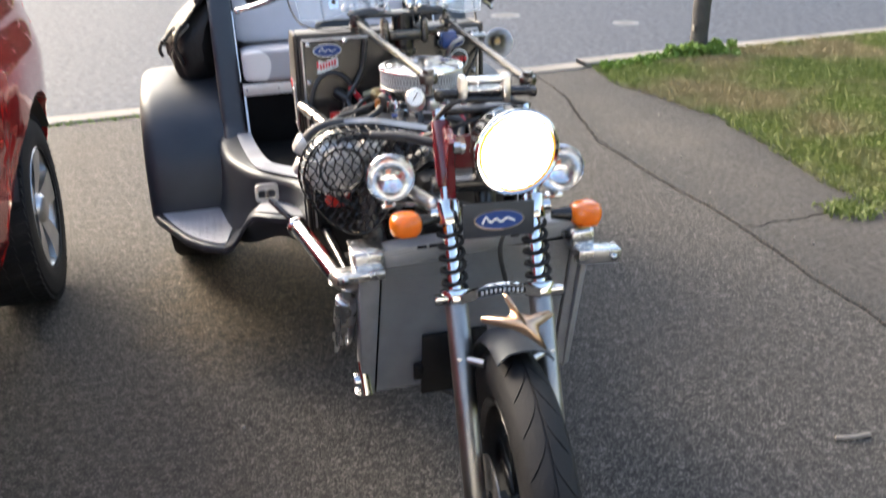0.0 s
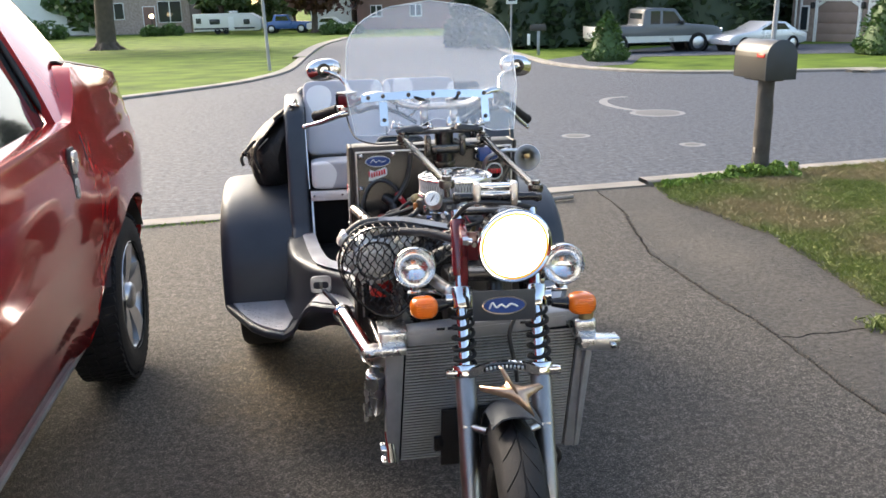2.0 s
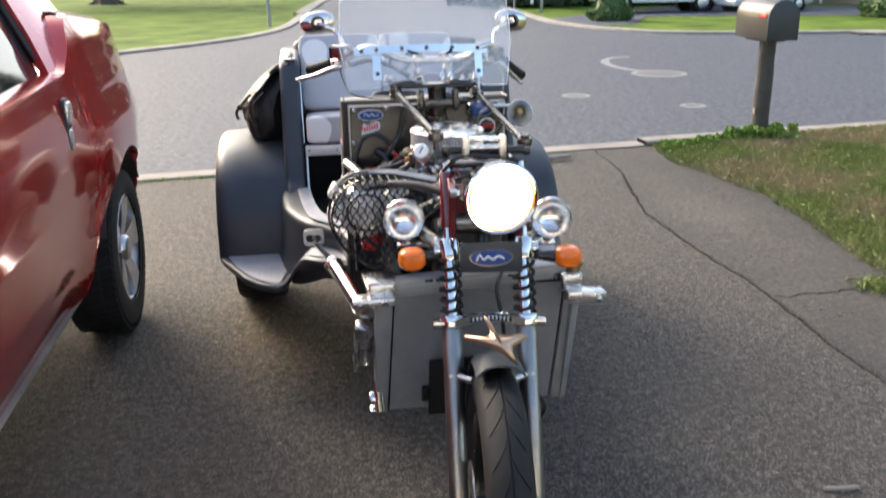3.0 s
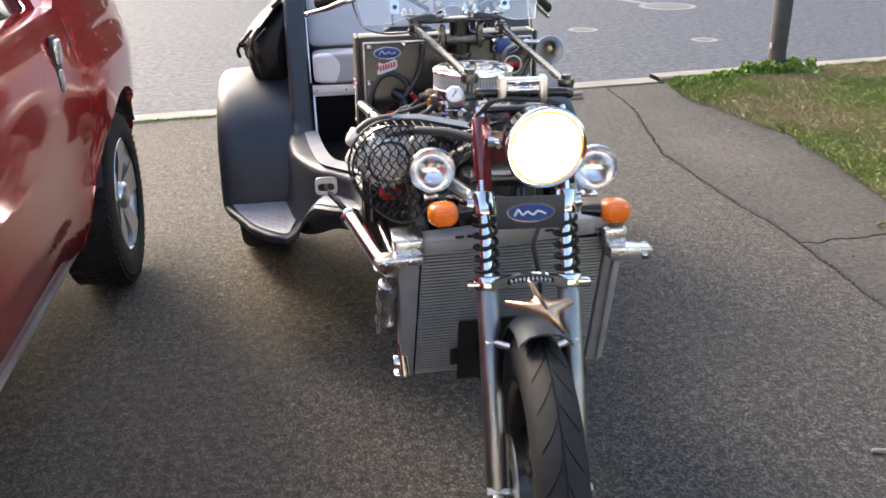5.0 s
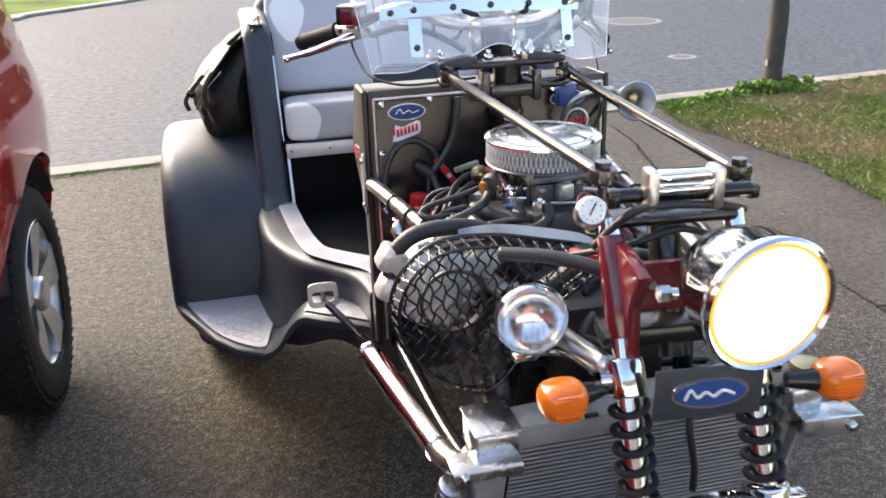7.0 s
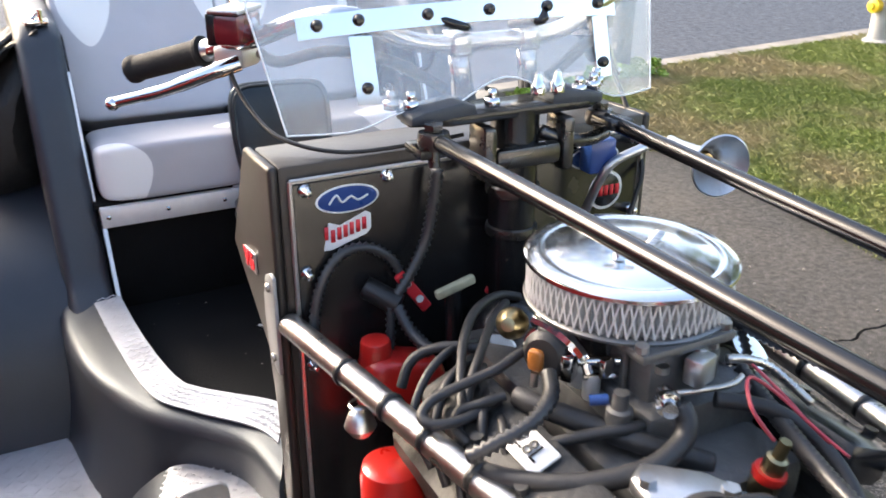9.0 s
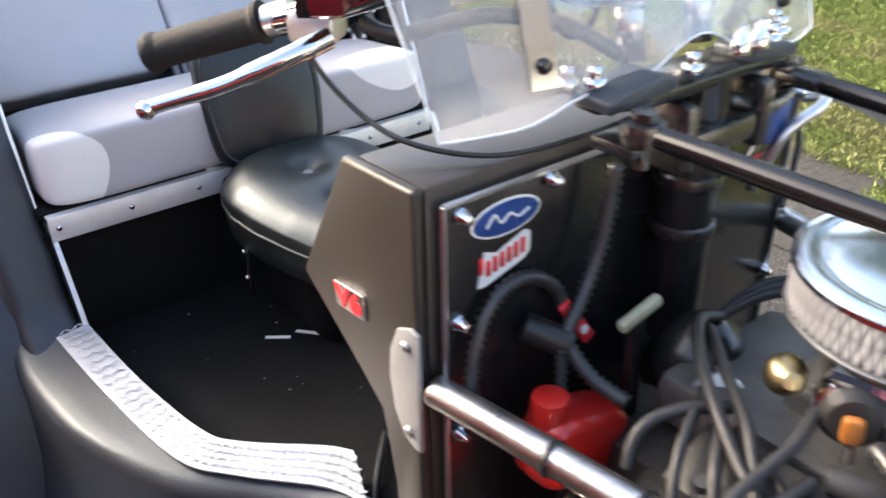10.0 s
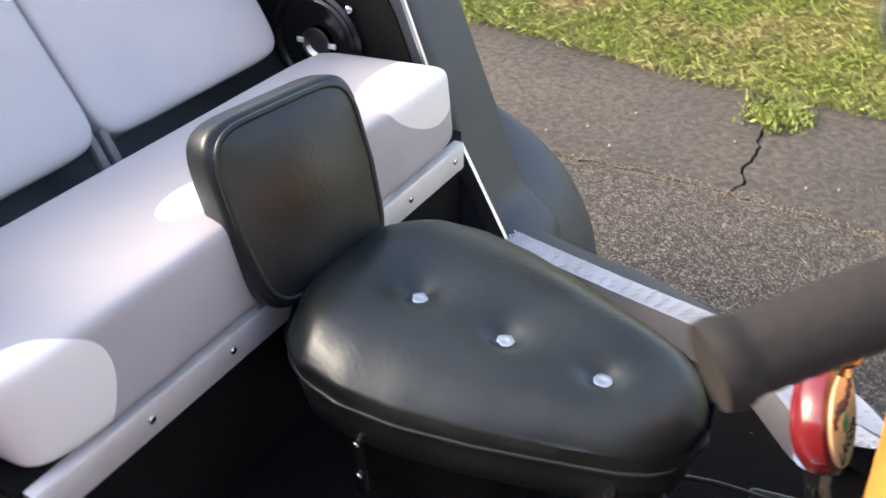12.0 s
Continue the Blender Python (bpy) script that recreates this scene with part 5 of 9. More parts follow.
# ---- trike: engine bay ----
eng = part("engine", box(B(), (0.0, 0.66, 0.72), (0.30, 0.46, 0.36), None, 0.03), M_IRON, trike, "exposed oily engine with hoses and wires")
bm = B()
box(bm, (0.0, 0.66, 0.94), (0.20, 0.40, 0.06), None, 0.015)
box(bm, (0.03, 0.645, 0.975), (0.155, 0.215, 0.075), None, 0.012)
manifold = part("intake_manifold", bm, M_CASTALU, eng, "grey cast intake manifold")
for s in (-1, 1):
    bm = box(B(), (s * 0.158, 0.60, 0.955), (0.082, 0.34, 0.05), Matrix.Rotation(radians(s * 24), 3, "Y"), 0.014)
    for k in range(4):
        cyl(bm, (s * 0.186, 0.46 + k * 0.09, 0.955), (s * 0.192, 0.46 + k * 0.09, 0.976), 0.008, seg=8)
    # the right cover's black stands in for the dark void on that side
    cover = part("valve_cover", bm, M_GREYCAST if s < 0 else M_BLACKMETAL, eng, "cast metal valve cover")
    if s < 0:
        R = Matrix.Rotation(radians(-24), 3, "Y")
        c = Vector((-0.162, 0.585, 0.9865))
        part("cover_plate", box(B(), c, (0.036, 0.068, 0.003), R, 0.001), M_WHITE, cover, "white plate reading 2.8L")
        cu = bpy.data.curves.new("engine_size", "FONT")
        cu.body, cu.size, cu.extrude, cu.align_x, cu.align_y = "2.8L", 0.027, 0.0006, "CENTER", "CENTER"
        ob = new("lettering", cu)
        ob.data.materials.append(M_BLACKMETAL)
        ob.parent = cover
        ob.matrix_basis = Matrix.Translation(c + R @ Vector((0, 0, 0.003))) @ R.to_4x4() @ Matrix.Rotation(radians(-90), 4, "Z")
for s in (-1, 1):
    part("cylinder_head", box(B(), (s * 0.155, 0.62, 0.83), (0.09, 0.40, 0.15), Matrix.Rotation(radians(s * 24), 3, "Y"), 0.02), M_IRON, eng)
bm = B()
box(bm, (0.0, 0.66, 0.60), (0.24, 0.42, 0.12), None, 0.03)
box(bm, (0.0, 1.02, 0.62), (0.22, 0.30, 0.26), None, 0.05)
part("sump", bm, M_IRON, eng)
# carburettor
bm = B()
box(bm, (0.015, 0.665, 1.035), (0.10, 0.14, 0.085), None, 0.010)
box(bm, (0.005, 0.588, 1.035), (0.075, 0.05, 0.055), None, 0.007)
box(bm, (0.012, 0.64, 1.072), (0.125, 0.17, 0.012), None, 0.004)
box(bm, (0.012, 0.65, 0.995), (0.13, 0.17, 0.014), None, 0.004)
cyl(bm, (0.015, 0.665, 1.07), (0.015, 0.665, 1.095), 0.05, seg=24)
box(bm, (0.055, 0.59, 1.03), (0.035, 0.04, 0.045), None, 0.006)
for k in range(5):
    box(bm, (-0.036, 0.60 + 0.03 * k, 1.03), (0.006, 0.008, 0.06), None, 0.002)
carb = part("carburettor", bm, M_CASTALU, eng, "grey cast carburettor")
for p in ((-0.045, 0.565, 1.078), (0.065, 0.565, 1.078), (-0.045, 0.72, 1.078), (0.03, 0.56, 1.06), (-0.02, 0.56, 1.05), (0.055, 0.57, 1.055)):
    bm = cyl(B(), p, (p[0], p[1], p[2] + 0.008), 0.0075, seg=8)
    part("carburettor_screw", bm, M_STEEL, carb)
bm = lathe(B(), [(0, 0.022), (0.008, 0.021), (0.013, 0.015), (0.017, 0.008), (0.019, 0.002), (0.019, -0.005), (0.014, -0.011), (0, -0.014)], (-0.100, 0.725, 1.046), (-0.62, -0.6, 0.35), 24)
part("choke_pod", bm, M_BRASS, carb, "gold-plated vacuum pod")
bm = lathe(B(), [(0, 0.016), (0.020, 0.015), (0.027, 0.008), (0.028, -0.012), (0, -0.014)], (-0.088, 0.668, 1.035), (-0.85, -0.5, 0.1), 22)
part("choke_cap", bm, M_HOSE, carb, "black round choke cap")
bm = B()
tube(bm, [(-0.092, 0.69, 1.066), (-0.082, 0.655, 1.064), (-0.07, 0.632, 1.048), (-0.066, 0.62, 1.028)], [0.008, 0.009, 0.008, 0.006], seg=8)
box(bm, (-0.078, 0.64, 1.03), (0.022, 0.014, 0.032), Matrix.Rotation(radians(35), 3, "Z"), 0.003)
cyl(bm, (-0.075, 0.63, 1.04), (-0.02, 0.60, 1.044), 0.006, seg=10)
cyl(bm, (-0.07, 0.625, 1.022), (-0.03, 0.61, 1.022), 0.004, seg=8)
box(bm, (-0.055, 0.605, 1.042), (0.02, 0.008, 0.022), Matrix.Rotation(radians(20), 3, "Z"), 0.002)
part("choke_linkage", bm, M_CHROME, carb, "zinc-plated choke linkage")
bm = lathe(B(), [(0.031, -0.018), (0.032, -0.004), (0.030, 0.002), (0.0275, 0.003), (0.0275, -0.018)], (-0.088, 0.668, 1.035), (-0.85, -0.5, 0.1), 24)
part("choke_ring", bm, M_CHROME, carb, "bright choke housing ring")
bm = lathe(B(), [(0.029, -0.018), (0.027, -0.030), (0.018, -0.042), (0.012, -0.060), (0, -0.060)], (-0.088, 0.668, 1.035), (-0.85, -0.5, 0.1), 20)
box(bm, (-0.055, 0.650, 1.012), (0.03, 0.022, 0.034), Matrix.Rotation(radians(30), 3, "Z"), 0.005)
cyl(bm, (-0.058, 0.625, 1.024), (-0.058, 0.625, 0.992), 0.010, seg=12, bev=0.002)
part("choke_housing", bm, M_PALECAST, carb, "bright cast choke housing")
part("connector", rounded(B(), (-0.112, 0.655, 1.038), (0.010, 0.018, 0.026), Matrix.Rotation(radians(30), 3, "Z"), p=4, nu=14, nv=10), M_PIPE, carb, "amber-brown connector")
part("connector_terminal", cyl(B(), (-0.114, 0.653, 1.024), (-0.115, 0.652, 1.008), 0.0045, seg=8), M_STEEL, carb)
part("blue_cap", cyl(B(), (-0.085, 0.592, 1.016), (-0.068, 0.582, 1.018), 0.006, seg=10), M_BLUE, carb, "small blue cap")
part("idle_screw", lathe(B(), [(0, 0.03), (0.008, 0.03), (0.009, 0.012), (0.014, 0.010), (0.015, -0.012), (0, -0.014)], (-0.066, 0.565, 1.006), (0, 0, 1), 14), M_CASTALU, carb)
bm = lathe(B(), [(0, 0.02), (0.008, 0.02), (0.0085, 0.008), (0.013, 0.007), (0.014, 0.0), (0.013, -0.007), (0.009, -0.009), (0.009, -0.022), (0, -0.022)], (-0.036, 0.53, 1.036), (-0.5, -0.8, 0.1), 16)
part("fuel_union", bm, M_CHROME, carb, "plated fuel pipe union")
bm = box(B(), (0.02, 0.548, 1.05), (0.032, 0.022, 0.032), Matrix.Rotation(0.3, 3, "Z"), 0.004)
part("fuel_valve", bm, M_ALU, carb, "pale metal valve body")
bm = tube(B(), [(-0.01, 0.545, 1.03), (0.05, 0.535, 1.028), (0.075, 0.54, 1.03)], 0.0035, seg=6)
part("throttle_rod", bm, M_STEEL, carb)
part("throttle_spring", tube(B(), [(0.06, 0.55, 1.05), (0.085, 0.545, 1.045), (0.115, 0.535, 1.03), (0.14, 0.50, 1.0)], 0.0055, n=14, seg=8, ribs=0.0014), M_STEEL, carb, "coiled throttle spring")
part("chrome_breather", lathe(B(), [(0, 0.03), (0.026, 0.028), (0.032, 0.018), (0.032, -0.02), (0.02, -0.03), (0, -0.03)], (0.125, 0.60, 1.0), (0.3, -0.5, 0.8), 24), M_CHROME, eng, "chrome breather cap")
# thermostat housing below the carburettor
bm = B()
prism(bm, [(-0.115, 0.485), (-0.09, 0.50), (-0.045, 0.46), (-0.03, 0.425), (-0.05, 0.405), (-0.075, 0.415), (-0.12, 0.455)], 0.985, 1.005, 2, 0.006)
th = part("thermostat_housing", bm, M_ALU, eng, "silvery cast thermostat housing")
for p in ((-0.108, 0.468, 1.005), (-0.05, 0.422, 1.005)):
    part("bolt", cyl(B(), p, (p[0], p[1], 1.014), 0.009, seg=6), M_STEEL, th)
# air cleaner
AC = Vector((0.020, 0.674, 0))
bm = lathe(B(), [(0.112, 1.076), (0.1165, 1.077), (0.118, 1.081), (0.114, 1.084), (0.05, 1.083), (0.05, 1.076), (0.112, 1.076)], AC, (0, 0, 1), 64)
clean = part("air_cleaner", bm, M_DULL, trike, "round chrome air cleaner with pleated element")
bm = B()
N = 110
ring = [[], []]
for i in range(N * 2):
    a = math.pi * i / N
    r = 0.107 if i % 2 else 0.1135
    for j, z in enumerate((1.083, 1.127)):
        ring[j].append(bm.verts.new(AC + Vector((r * math.cos(a), r * math.sin(a), z))))
for i in range(2 * N):
    bm.faces.new((ring[0][i], ring[0][(i + 1) % (2 * N)], ring[1][(i + 1) % (2 * N)], ring[1][i]))
part("filter_element", bm, M_PAPER, clean, "white pleated filter behind wire gauze", 0)
bm = B()
for k in range(76):
    for s in (-1, 1):
        pts = []
        for j in range(5):
            z = 1.084 + 0.042 * j / 4
            a = 2 * math.pi * (k + s * 0.5 * (j / 2)) / 76
            pts.append(AC + Vector((0.1142 * math.cos(a), 0.1142 * math.sin(a), z)))
        tube(bm, pts, 0.0013, seg=4, smooth=False, caps=False)
tagged(part("gauze", bm, M_BAND, clean, "diamond wire gauze"), kind="stuff")
bm = lathe(B(), [(0.1165, 1.124), (0.1192, 1.1262), (0.1186, 1.1305), (0.114, 1.1335), (0.104, 1.1345), (0.100, 1.1345), (0.098, 1.1332), (0.094, 1.1334), (0.092, 1.1346), (0.05, 1.1362), (0.0, 1.1375)], AC, (0, 0, 1), 64)
lid = part("lid", bm, M_POLISHED, clean, "polished chrome lid with a stepped rim")
bm = B()
for k in range(7):
    box(bm, AC + Vector((0.0 + 0.032 + (k - 3) * 0.006, 0.004 * (k - 3), 1.142)), (0.004, 0.012, 0.004), Matrix.Rotation(0.5, 3, "Z"))
pieces("raised_bar", bm, M_CHROME, lid)
bm = B()
cyl(bm, AC + Vector((-0.03, -0.018, 1.138)), AC + Vector((-0.03, -0.018, 1.150)), 0.007, seg=12)
cyl(bm, AC + Vector((-0.045, -0.010, 1.147)), AC + Vector((-0.015, -0.026, 1.149)), 0.004, seg=8)
part("wing_nut", bm, M_CHROME, lid, "chrome wing nut")

# oil filter, fuel pump and other red parts
bm = lathe(B(), [(0, 0.845), (0.028, 0.844), (0.038, 0.838), (0.041, 0.826), (0.041, 0.715), (0.037, 0.705), (0, 0.705)], (-0.222, 0.80, 0), (0, 0, 1), 32)
part("oil_filter", bm, M_REDPAINT, trike, "bright red oil filter")
bm = rounded(B(), (-0.165, 0.905, 0.885), (0.12, 0.07, 0.085), Matrix.Rotation(radians(15), 3, "Y"), p=4, nu=24, nv=14)
cyl(bm, (-0.195, 0.91, 0.91), (-0.195, 0.91, 0.955), 0.024, 0.020, 16, 0.004)
part("fuel_pump", bm, M_REDPAINT, eng, "red painted pump body")
for (x, z), tilt in (((-0.12, 0.99), -35), ((0.02, 0.99), 32)):
    R = Matrix.Rotation(radians(tilt), 3, "Y")
    tagp = part("red_tag", box(B(), (x, 0.952, z), (0.017, 0.008, 0.075), R, 0.003), M_REDINK, eng, "red plastic tag with white dots")
    for d in (-0.014, 0.018):
        c = Vector((x, 0.948, z)) + R @ Vector((0, 0, d))
        part("tag_dot", cyl(B(), c, c + Vector((0, -0.002, 0)), 0.0058, seg=10), M_WHITE, tagp)
part("clip_disc", lathe(B(), [(0, 0.003), (0.028, 0.003), (0.03, 0.0), (0, -0.002)], (-0.075, 0.80, 0.955), (-0.6, -0.6, 0.5), 24), M_STEEL, eng, "round steel disc")
bm = box(B(), (-0.082, 0.90, 1.011), (0.06, 0.012, 0.013), Matrix.Rotation(radians(-14), 3, "Y"), 0.004)
part("dipstick_label", bm, M_DIPSTICK, eng, "pale yellow dipstick handle")
part("dipstick", cyl(B(), (-0.082, 0.905, 1.005), (-0.08, 0.905, 0.88), 0.012, seg=12), M_BLACKMETAL, eng)
bm = lathe(B(), [(0, 0.05), (0.006, 0.05), (0.007, 0.03), (0.011, 0.028), (0.012, 0.012), (0.016, 0.010), (0.016, -0.006), (0.012, -0.03), (0, -0.03)], (0.03, 0.45, 0.975), (0.1, -0.2, 1), 12)
snd = part("sender", bm, M_BRASS, eng, "brass sender unit with red wires")
part("sender_cap", lathe(B(), [(0.0165, 0.0), (0.018, 0.004), (0.0165, 0.010), (0, 0.010)], (0.03, 0.45, 0.977), (0.1, -0.2, 1), 12), M_REDPAINT, snd, "red collar")
part("sender_union", cyl(B(), (0.03, 0.45, 0.955), (0.005, 0.425, 0.935), 0.013, seg=8), M_ALU, snd)
# accessory drive on the front of the engine
AL = Vector((-0.268, 0.445, 0.945))
bm = lathe(B(), [(0, -0.062), (0.030, -0.062), (0.034, -0.052), (0.060, -0.050), (0.074, -0.040), (0.080, -0.022), (0.081, 0.04), (0.068, 0.058), (0, 0.062)], AL, (0, 1, 0), 36)
alt = part("alternator", bm, M_PALECAST, eng, "bright ribbed cast-aluminium alternator")
for k in range(14):
    a = 2 * math.pi * k / 14
    part("cooling_rib", box(B(), AL + Vector((0.060 * math.cos(a), -0.052, 0.060 * math.sin(a))), (0.026, 0.012, 0.008), Matrix.Rotation(-a, 3, "Y"), 0.003), M_PALECAST, alt)
for x, z in ((-0.348, 1.012), (-0.352, 0.958), (-0.185, 0.985)):
    part("mounting_lug", box(B(), (x, 0.41, z), (0.045, 0.05, 0.045), Matrix.Rotation(radians(30), 3, "Y"), 0.009), M_PALECAST, alt)
bm = B()
prism(bm, [(-0.30, 1.035), (-0.25, 1.048), (-0.19, 1.04), (-0.14, 1.012), (-0.15, 0.99), (-0.20, 1.012), (-0.25, 1.018), (-0.30, 1.01)], 0.405, 0.44, 1, 0.005)
part("alternator_bracket", bm, M_PALECAST, eng, "pale cast bracket")
for p in ((-0.335, 0.392, 1.02), (-0.272, 0.392, 1.034)):
    part("bracket_bolt", cyl(B(), p, (p[0], p[1] + 0.03, p[2]), 0.0115, seg=6, bev=0.002), M_STEEL, eng, "steel bolt head")
part("hose_ring", lathe(B(), [(0.016, -0.012), (0.040, -0.012), (0.043, 0.0), (0.040, 0.012), (0.016, 0.012), (0.016, -0.012)], (-0.08, 0.41, 0.975), (-0.25, -0.8, 0.5), 28), M_HOSE, eng, "black rubber ring")
for r, x, z in ((0.05, -0.05, 0.955), (0.075, -0.06, 0.80)):
    part("pulley", lathe(B(), [(0.0, -0.02), (r - 0.005, -0.02), (r, -0.013), (r - 0.01, 0.0), (r, 0.013), (r - 0.005, 0.02), (0, 0.02)], (x, 0.41, z), (0, 1, 0), 32), M_BLACKMETAL, eng, "worn belt pulley")
part("drive_belt", tube(B(), [(-0.32, 0.405, 0.955), (-0.245, 0.405, 1.018), (-0.05, 0.405, 1.01), (0.005, 0.405, 0.955), (0.015, 0.405, 0.80), (-0.06, 0.405, 0.725), (-0.30, 0.405, 0.89), (-0.32, 0.405, 0.955)], 0.007, seg=6), M_HOSE, eng)
# expanded-metal guard over the belts: a round lobe drawn out to one side and downwards, with a bright turned lip on top
GC = Vector((-0.262, 0.245, 0.968))
GOUT = [GC + p for p in spline([(-0.114, 0, 0.0), (-0.098, 0, 0.072), (-0.042, 0, 0.120), (0.045, 0, 0.124), (0.14, 0, 0.104), (0.226, 0, 0.080), (0.226, 0, 0.052), (0.15, 0, -0.005), (0.095, 0, -0.085), (0.045, 0, -0.140), (-0.010, 0, -0.138), (-0.075, 0, -0.085)], 8, True)]
NG = len(GOUT)
GIN = [GC + (o - GC) * 0.94 + Vector((0, -0.012, 0)) for o in GOUT]
bm = B()
tube(bm, [o + Vector((0, 0.02, 0)) for o in GOUT + GOUT[:1]], 0.0042, seg=6, smooth=False, caps=False)
tube(bm, GIN + GIN[:1], 0.003, seg=5, smooth=False, caps=False)
guard = part("belt_guard", bm, M_BLACKMETAL, trike, "black expanded-metal guard over the belts")


def inside(p):
    """Whether p lies within the guard's outline."""
    hit = False
    for a, b in zip(GIN, GIN[1:] + GIN[:1]):
        if (a.z > p.z) != (b.z > p.z) and p.x < a.x + (p.z - a.z) / (b.z - a.z) * (b.x - a.x):
            hit = not hit
    return hit


bm = B()
for sd in (-1, 1):
    k = -0.45
    while k < 0.45:
        run = []
        for j in range(111):
            q = -0.165 + 0.315 * j / 110
            wob = 0.0028 * math.sin(2 * math.pi * q / 0.0275)
            p = Vector((GC.x + k + sd * q * 0.62 + wob, GC.y - 0.012, GC.z + q))
            if inside(p):
                run.append(p)
            else:
                if len(run) > 2:
                    tube(bm, run[::2] + [run[-1]], 0.0017, seg=4, smooth=False, caps=False)
                run = []
        if len(run) > 2:
            tube(bm, run[::2] + [run[-1]], 0.0017, seg=4, smooth=False, caps=False)
        k += 0.0205
for i in range(0, NG, 2):
    cyl(bm, GIN[i], GOUT[(i + 1) % NG] + Vector((0, 0.02, 0)), 0.0016, seg=4)
    cyl(bm, GIN[(i + 1) % NG], GOUT[i] + Vector((0, 0.02, 0)), 0.0016, seg=4)
part("mesh_wire", bm, M_BLACKMETAL, guard, "diamond-shaped expanded metal", 0)
lip = GOUT[20:46]
bm = B()
grid_surface(bm, [[o + Vector((0, 0.02 + d * 0.034 * math.sin(math.pi * (i + 2) / 30), 0.004 + 0.006 * d)) for i, o in enumerate(lip)] for d in (0.0, 0.5, 1.0)])
thicken(bm, 0.003)
part("guard_lip", bm, M_DULL, guard, "bright turned metal lip")
part("pulley_guard_ring", lathe(B(), [(0.050, 0.0), (0.055, 0.003), (0.055, 0.010), (0.048, 0.010), (0.050, 0.0)], (-0.275, 0.262, 0.985), (0, 1, 0), 32), M_IRON, guard, "rusty brown ring behind the mesh")

# hoses and wires
H = lambda nm, pts, r, lab="", ribs=0.0, m=None: part(nm, tube(B(), pts, r, n=10, seg=10, ribs=ribs * 2.0, rib_len=0.0085), m or (M_CONDUIT if ribs else M_HOSE), trike, lab, 15 if ribs else 40)
H("radiator_hose", [(-0.352, 0.40, 0.985), (-0.345, 0.40, 1.022), (-0.300, 0.40, 1.056), (-0.217, 0.40, 1.058), (-0.135, 0.41, 1.022), (-0.085, 0.42, 0.985)], 0.0145, "thick black coolant hose")
H("heater_hose", [(-0.134, 0.654, 1.0), (-0.122, 0.624, 1.0), (-0.082, 0.577, 0.99), (-0.048, 0.533, 0.985), (0.002, 0.496, 0.97)], 0.0125, "thick black heater hose", 0)
H("coolant_hose", [(-0.027, 0.521, 1.035), (-0.026, 0.509, 1.02), (-0.039, 0.502, 1.005), (-0.081, 0.495, 0.995), (-0.13, 0.511, 0.985), (-0.172, 0.544, 0.975), (-0.205, 0.59, 0.965), (-0.216, 0.647, 0.955)], 0.011, "thick black coolant hose looped over the engine", 0)
H("corrugated_conduit", [(-0.108, 0.635, 1.03), (-0.125, 0.605, 1.025), (-0.16, 0.586, 1.015), (-0.20, 0.59, 1.0), (-0.225, 0.60, 0.985)], 0.0095, "grey ribbed conduit", 0.0018)
H("plug_lead", [(-0.009, 0.854, 1.0), (-0.043, 0.854, 1.01), (-0.099, 0.813, 1.02), (-0.141, 0.765, 1.015), (-0.17, 0.718, 1.0), (-0.192, 0.673, 0.985)], 0.006, "grey spark plug lead", 0)
H("plug_lead", [(-0.034, 0.848, 1.0), (-0.087, 0.793, 1.01), (-0.138, 0.732, 1.01), (-0.163, 0.705, 1.0), (-0.18, 0.685, 0.985)], 0.006, "grey spark plug lead", 0)
H("plug_lead", [(-0.105, 0.69, 1.03), (-0.142, 0.684, 1.02), (-0.181, 0.687, 1.01), (-0.219, 0.688, 1.0), (-0.237, 0.68, 0.99), (-0.23, 0.666, 0.985), (-0.195, 0.66, 0.985), (-0.148, 0.669, 0.99)], 0.006, "grey spark plug lead", 0)
H("plug_lead", [(-0.121, 0.758, 1.0), (-0.152, 0.781, 1.0), (-0.179, 0.798, 0.99), (-0.197, 0.801, 0.975), (-0.209, 0.796, 0.95)], 0.0065, "black spark plug lead", 0)
H("plug_lead", [(-0.146, 0.66, 1.0), (-0.173, 0.665, 0.995), (-0.194, 0.675, 0.985), (-0.202, 0.669, 0.97), (-0.196, 0.649, 0.96)], 0.006, "grey spark plug lead", 0)
H("corrugated_conduit", [(-0.086, 0.945, 1.162), (-0.092, 0.945, 1.118), (-0.103, 0.945, 1.068), (-0.128, 0.94, 1.025), (-0.155, 0.935, 0.994)], 0.0095, "black corrugated wiring conduit", 0.0018)
H("corrugated_conduit", [(-0.157, 0.93, 0.99), (-0.148, 0.9, 0.96), (-0.138, 0.86, 0.948)], 0.01, "black corrugated wiring conduit", 0.0018)
H("corrugated_conduit", [(-0.163, 0.93, 0.986), (-0.169, 0.92, 0.93), (-0.173, 0.91, 0.874)], 0.008, "black corrugated wiring conduit", 0.0016)
H("corrugated_conduit", [(-0.265, 0.95, 0.958), (-0.258, 0.955, 1.002), (-0.24, 0.96, 1.04), (-0.213, 0.962, 1.063), (-0.179, 0.962, 1.063), (-0.148, 0.96, 1.041), (-0.135, 0.955, 1.014)], 0.0085, "black corrugated wiring loop", 0.0016)
for k in range(5):
    d = 0.028 * k
    H("plug_lead", [(-0.105 - 0.01 * k, 0.80 - d, 0.985), (-0.15, 0.775 - d, 1.000 - 0.006 * k), (-0.195 + 0.006 * k, 0.755 - 1.2 * d, 0.985), (-0.225 + 0.010 * k, 0.73 - 1.3 * d, 0.945), (-0.215, 0.70 - 1.3 * d, 0.90)], 0.0052 + 0.0006 * (k % 2), "black spark plug lead")
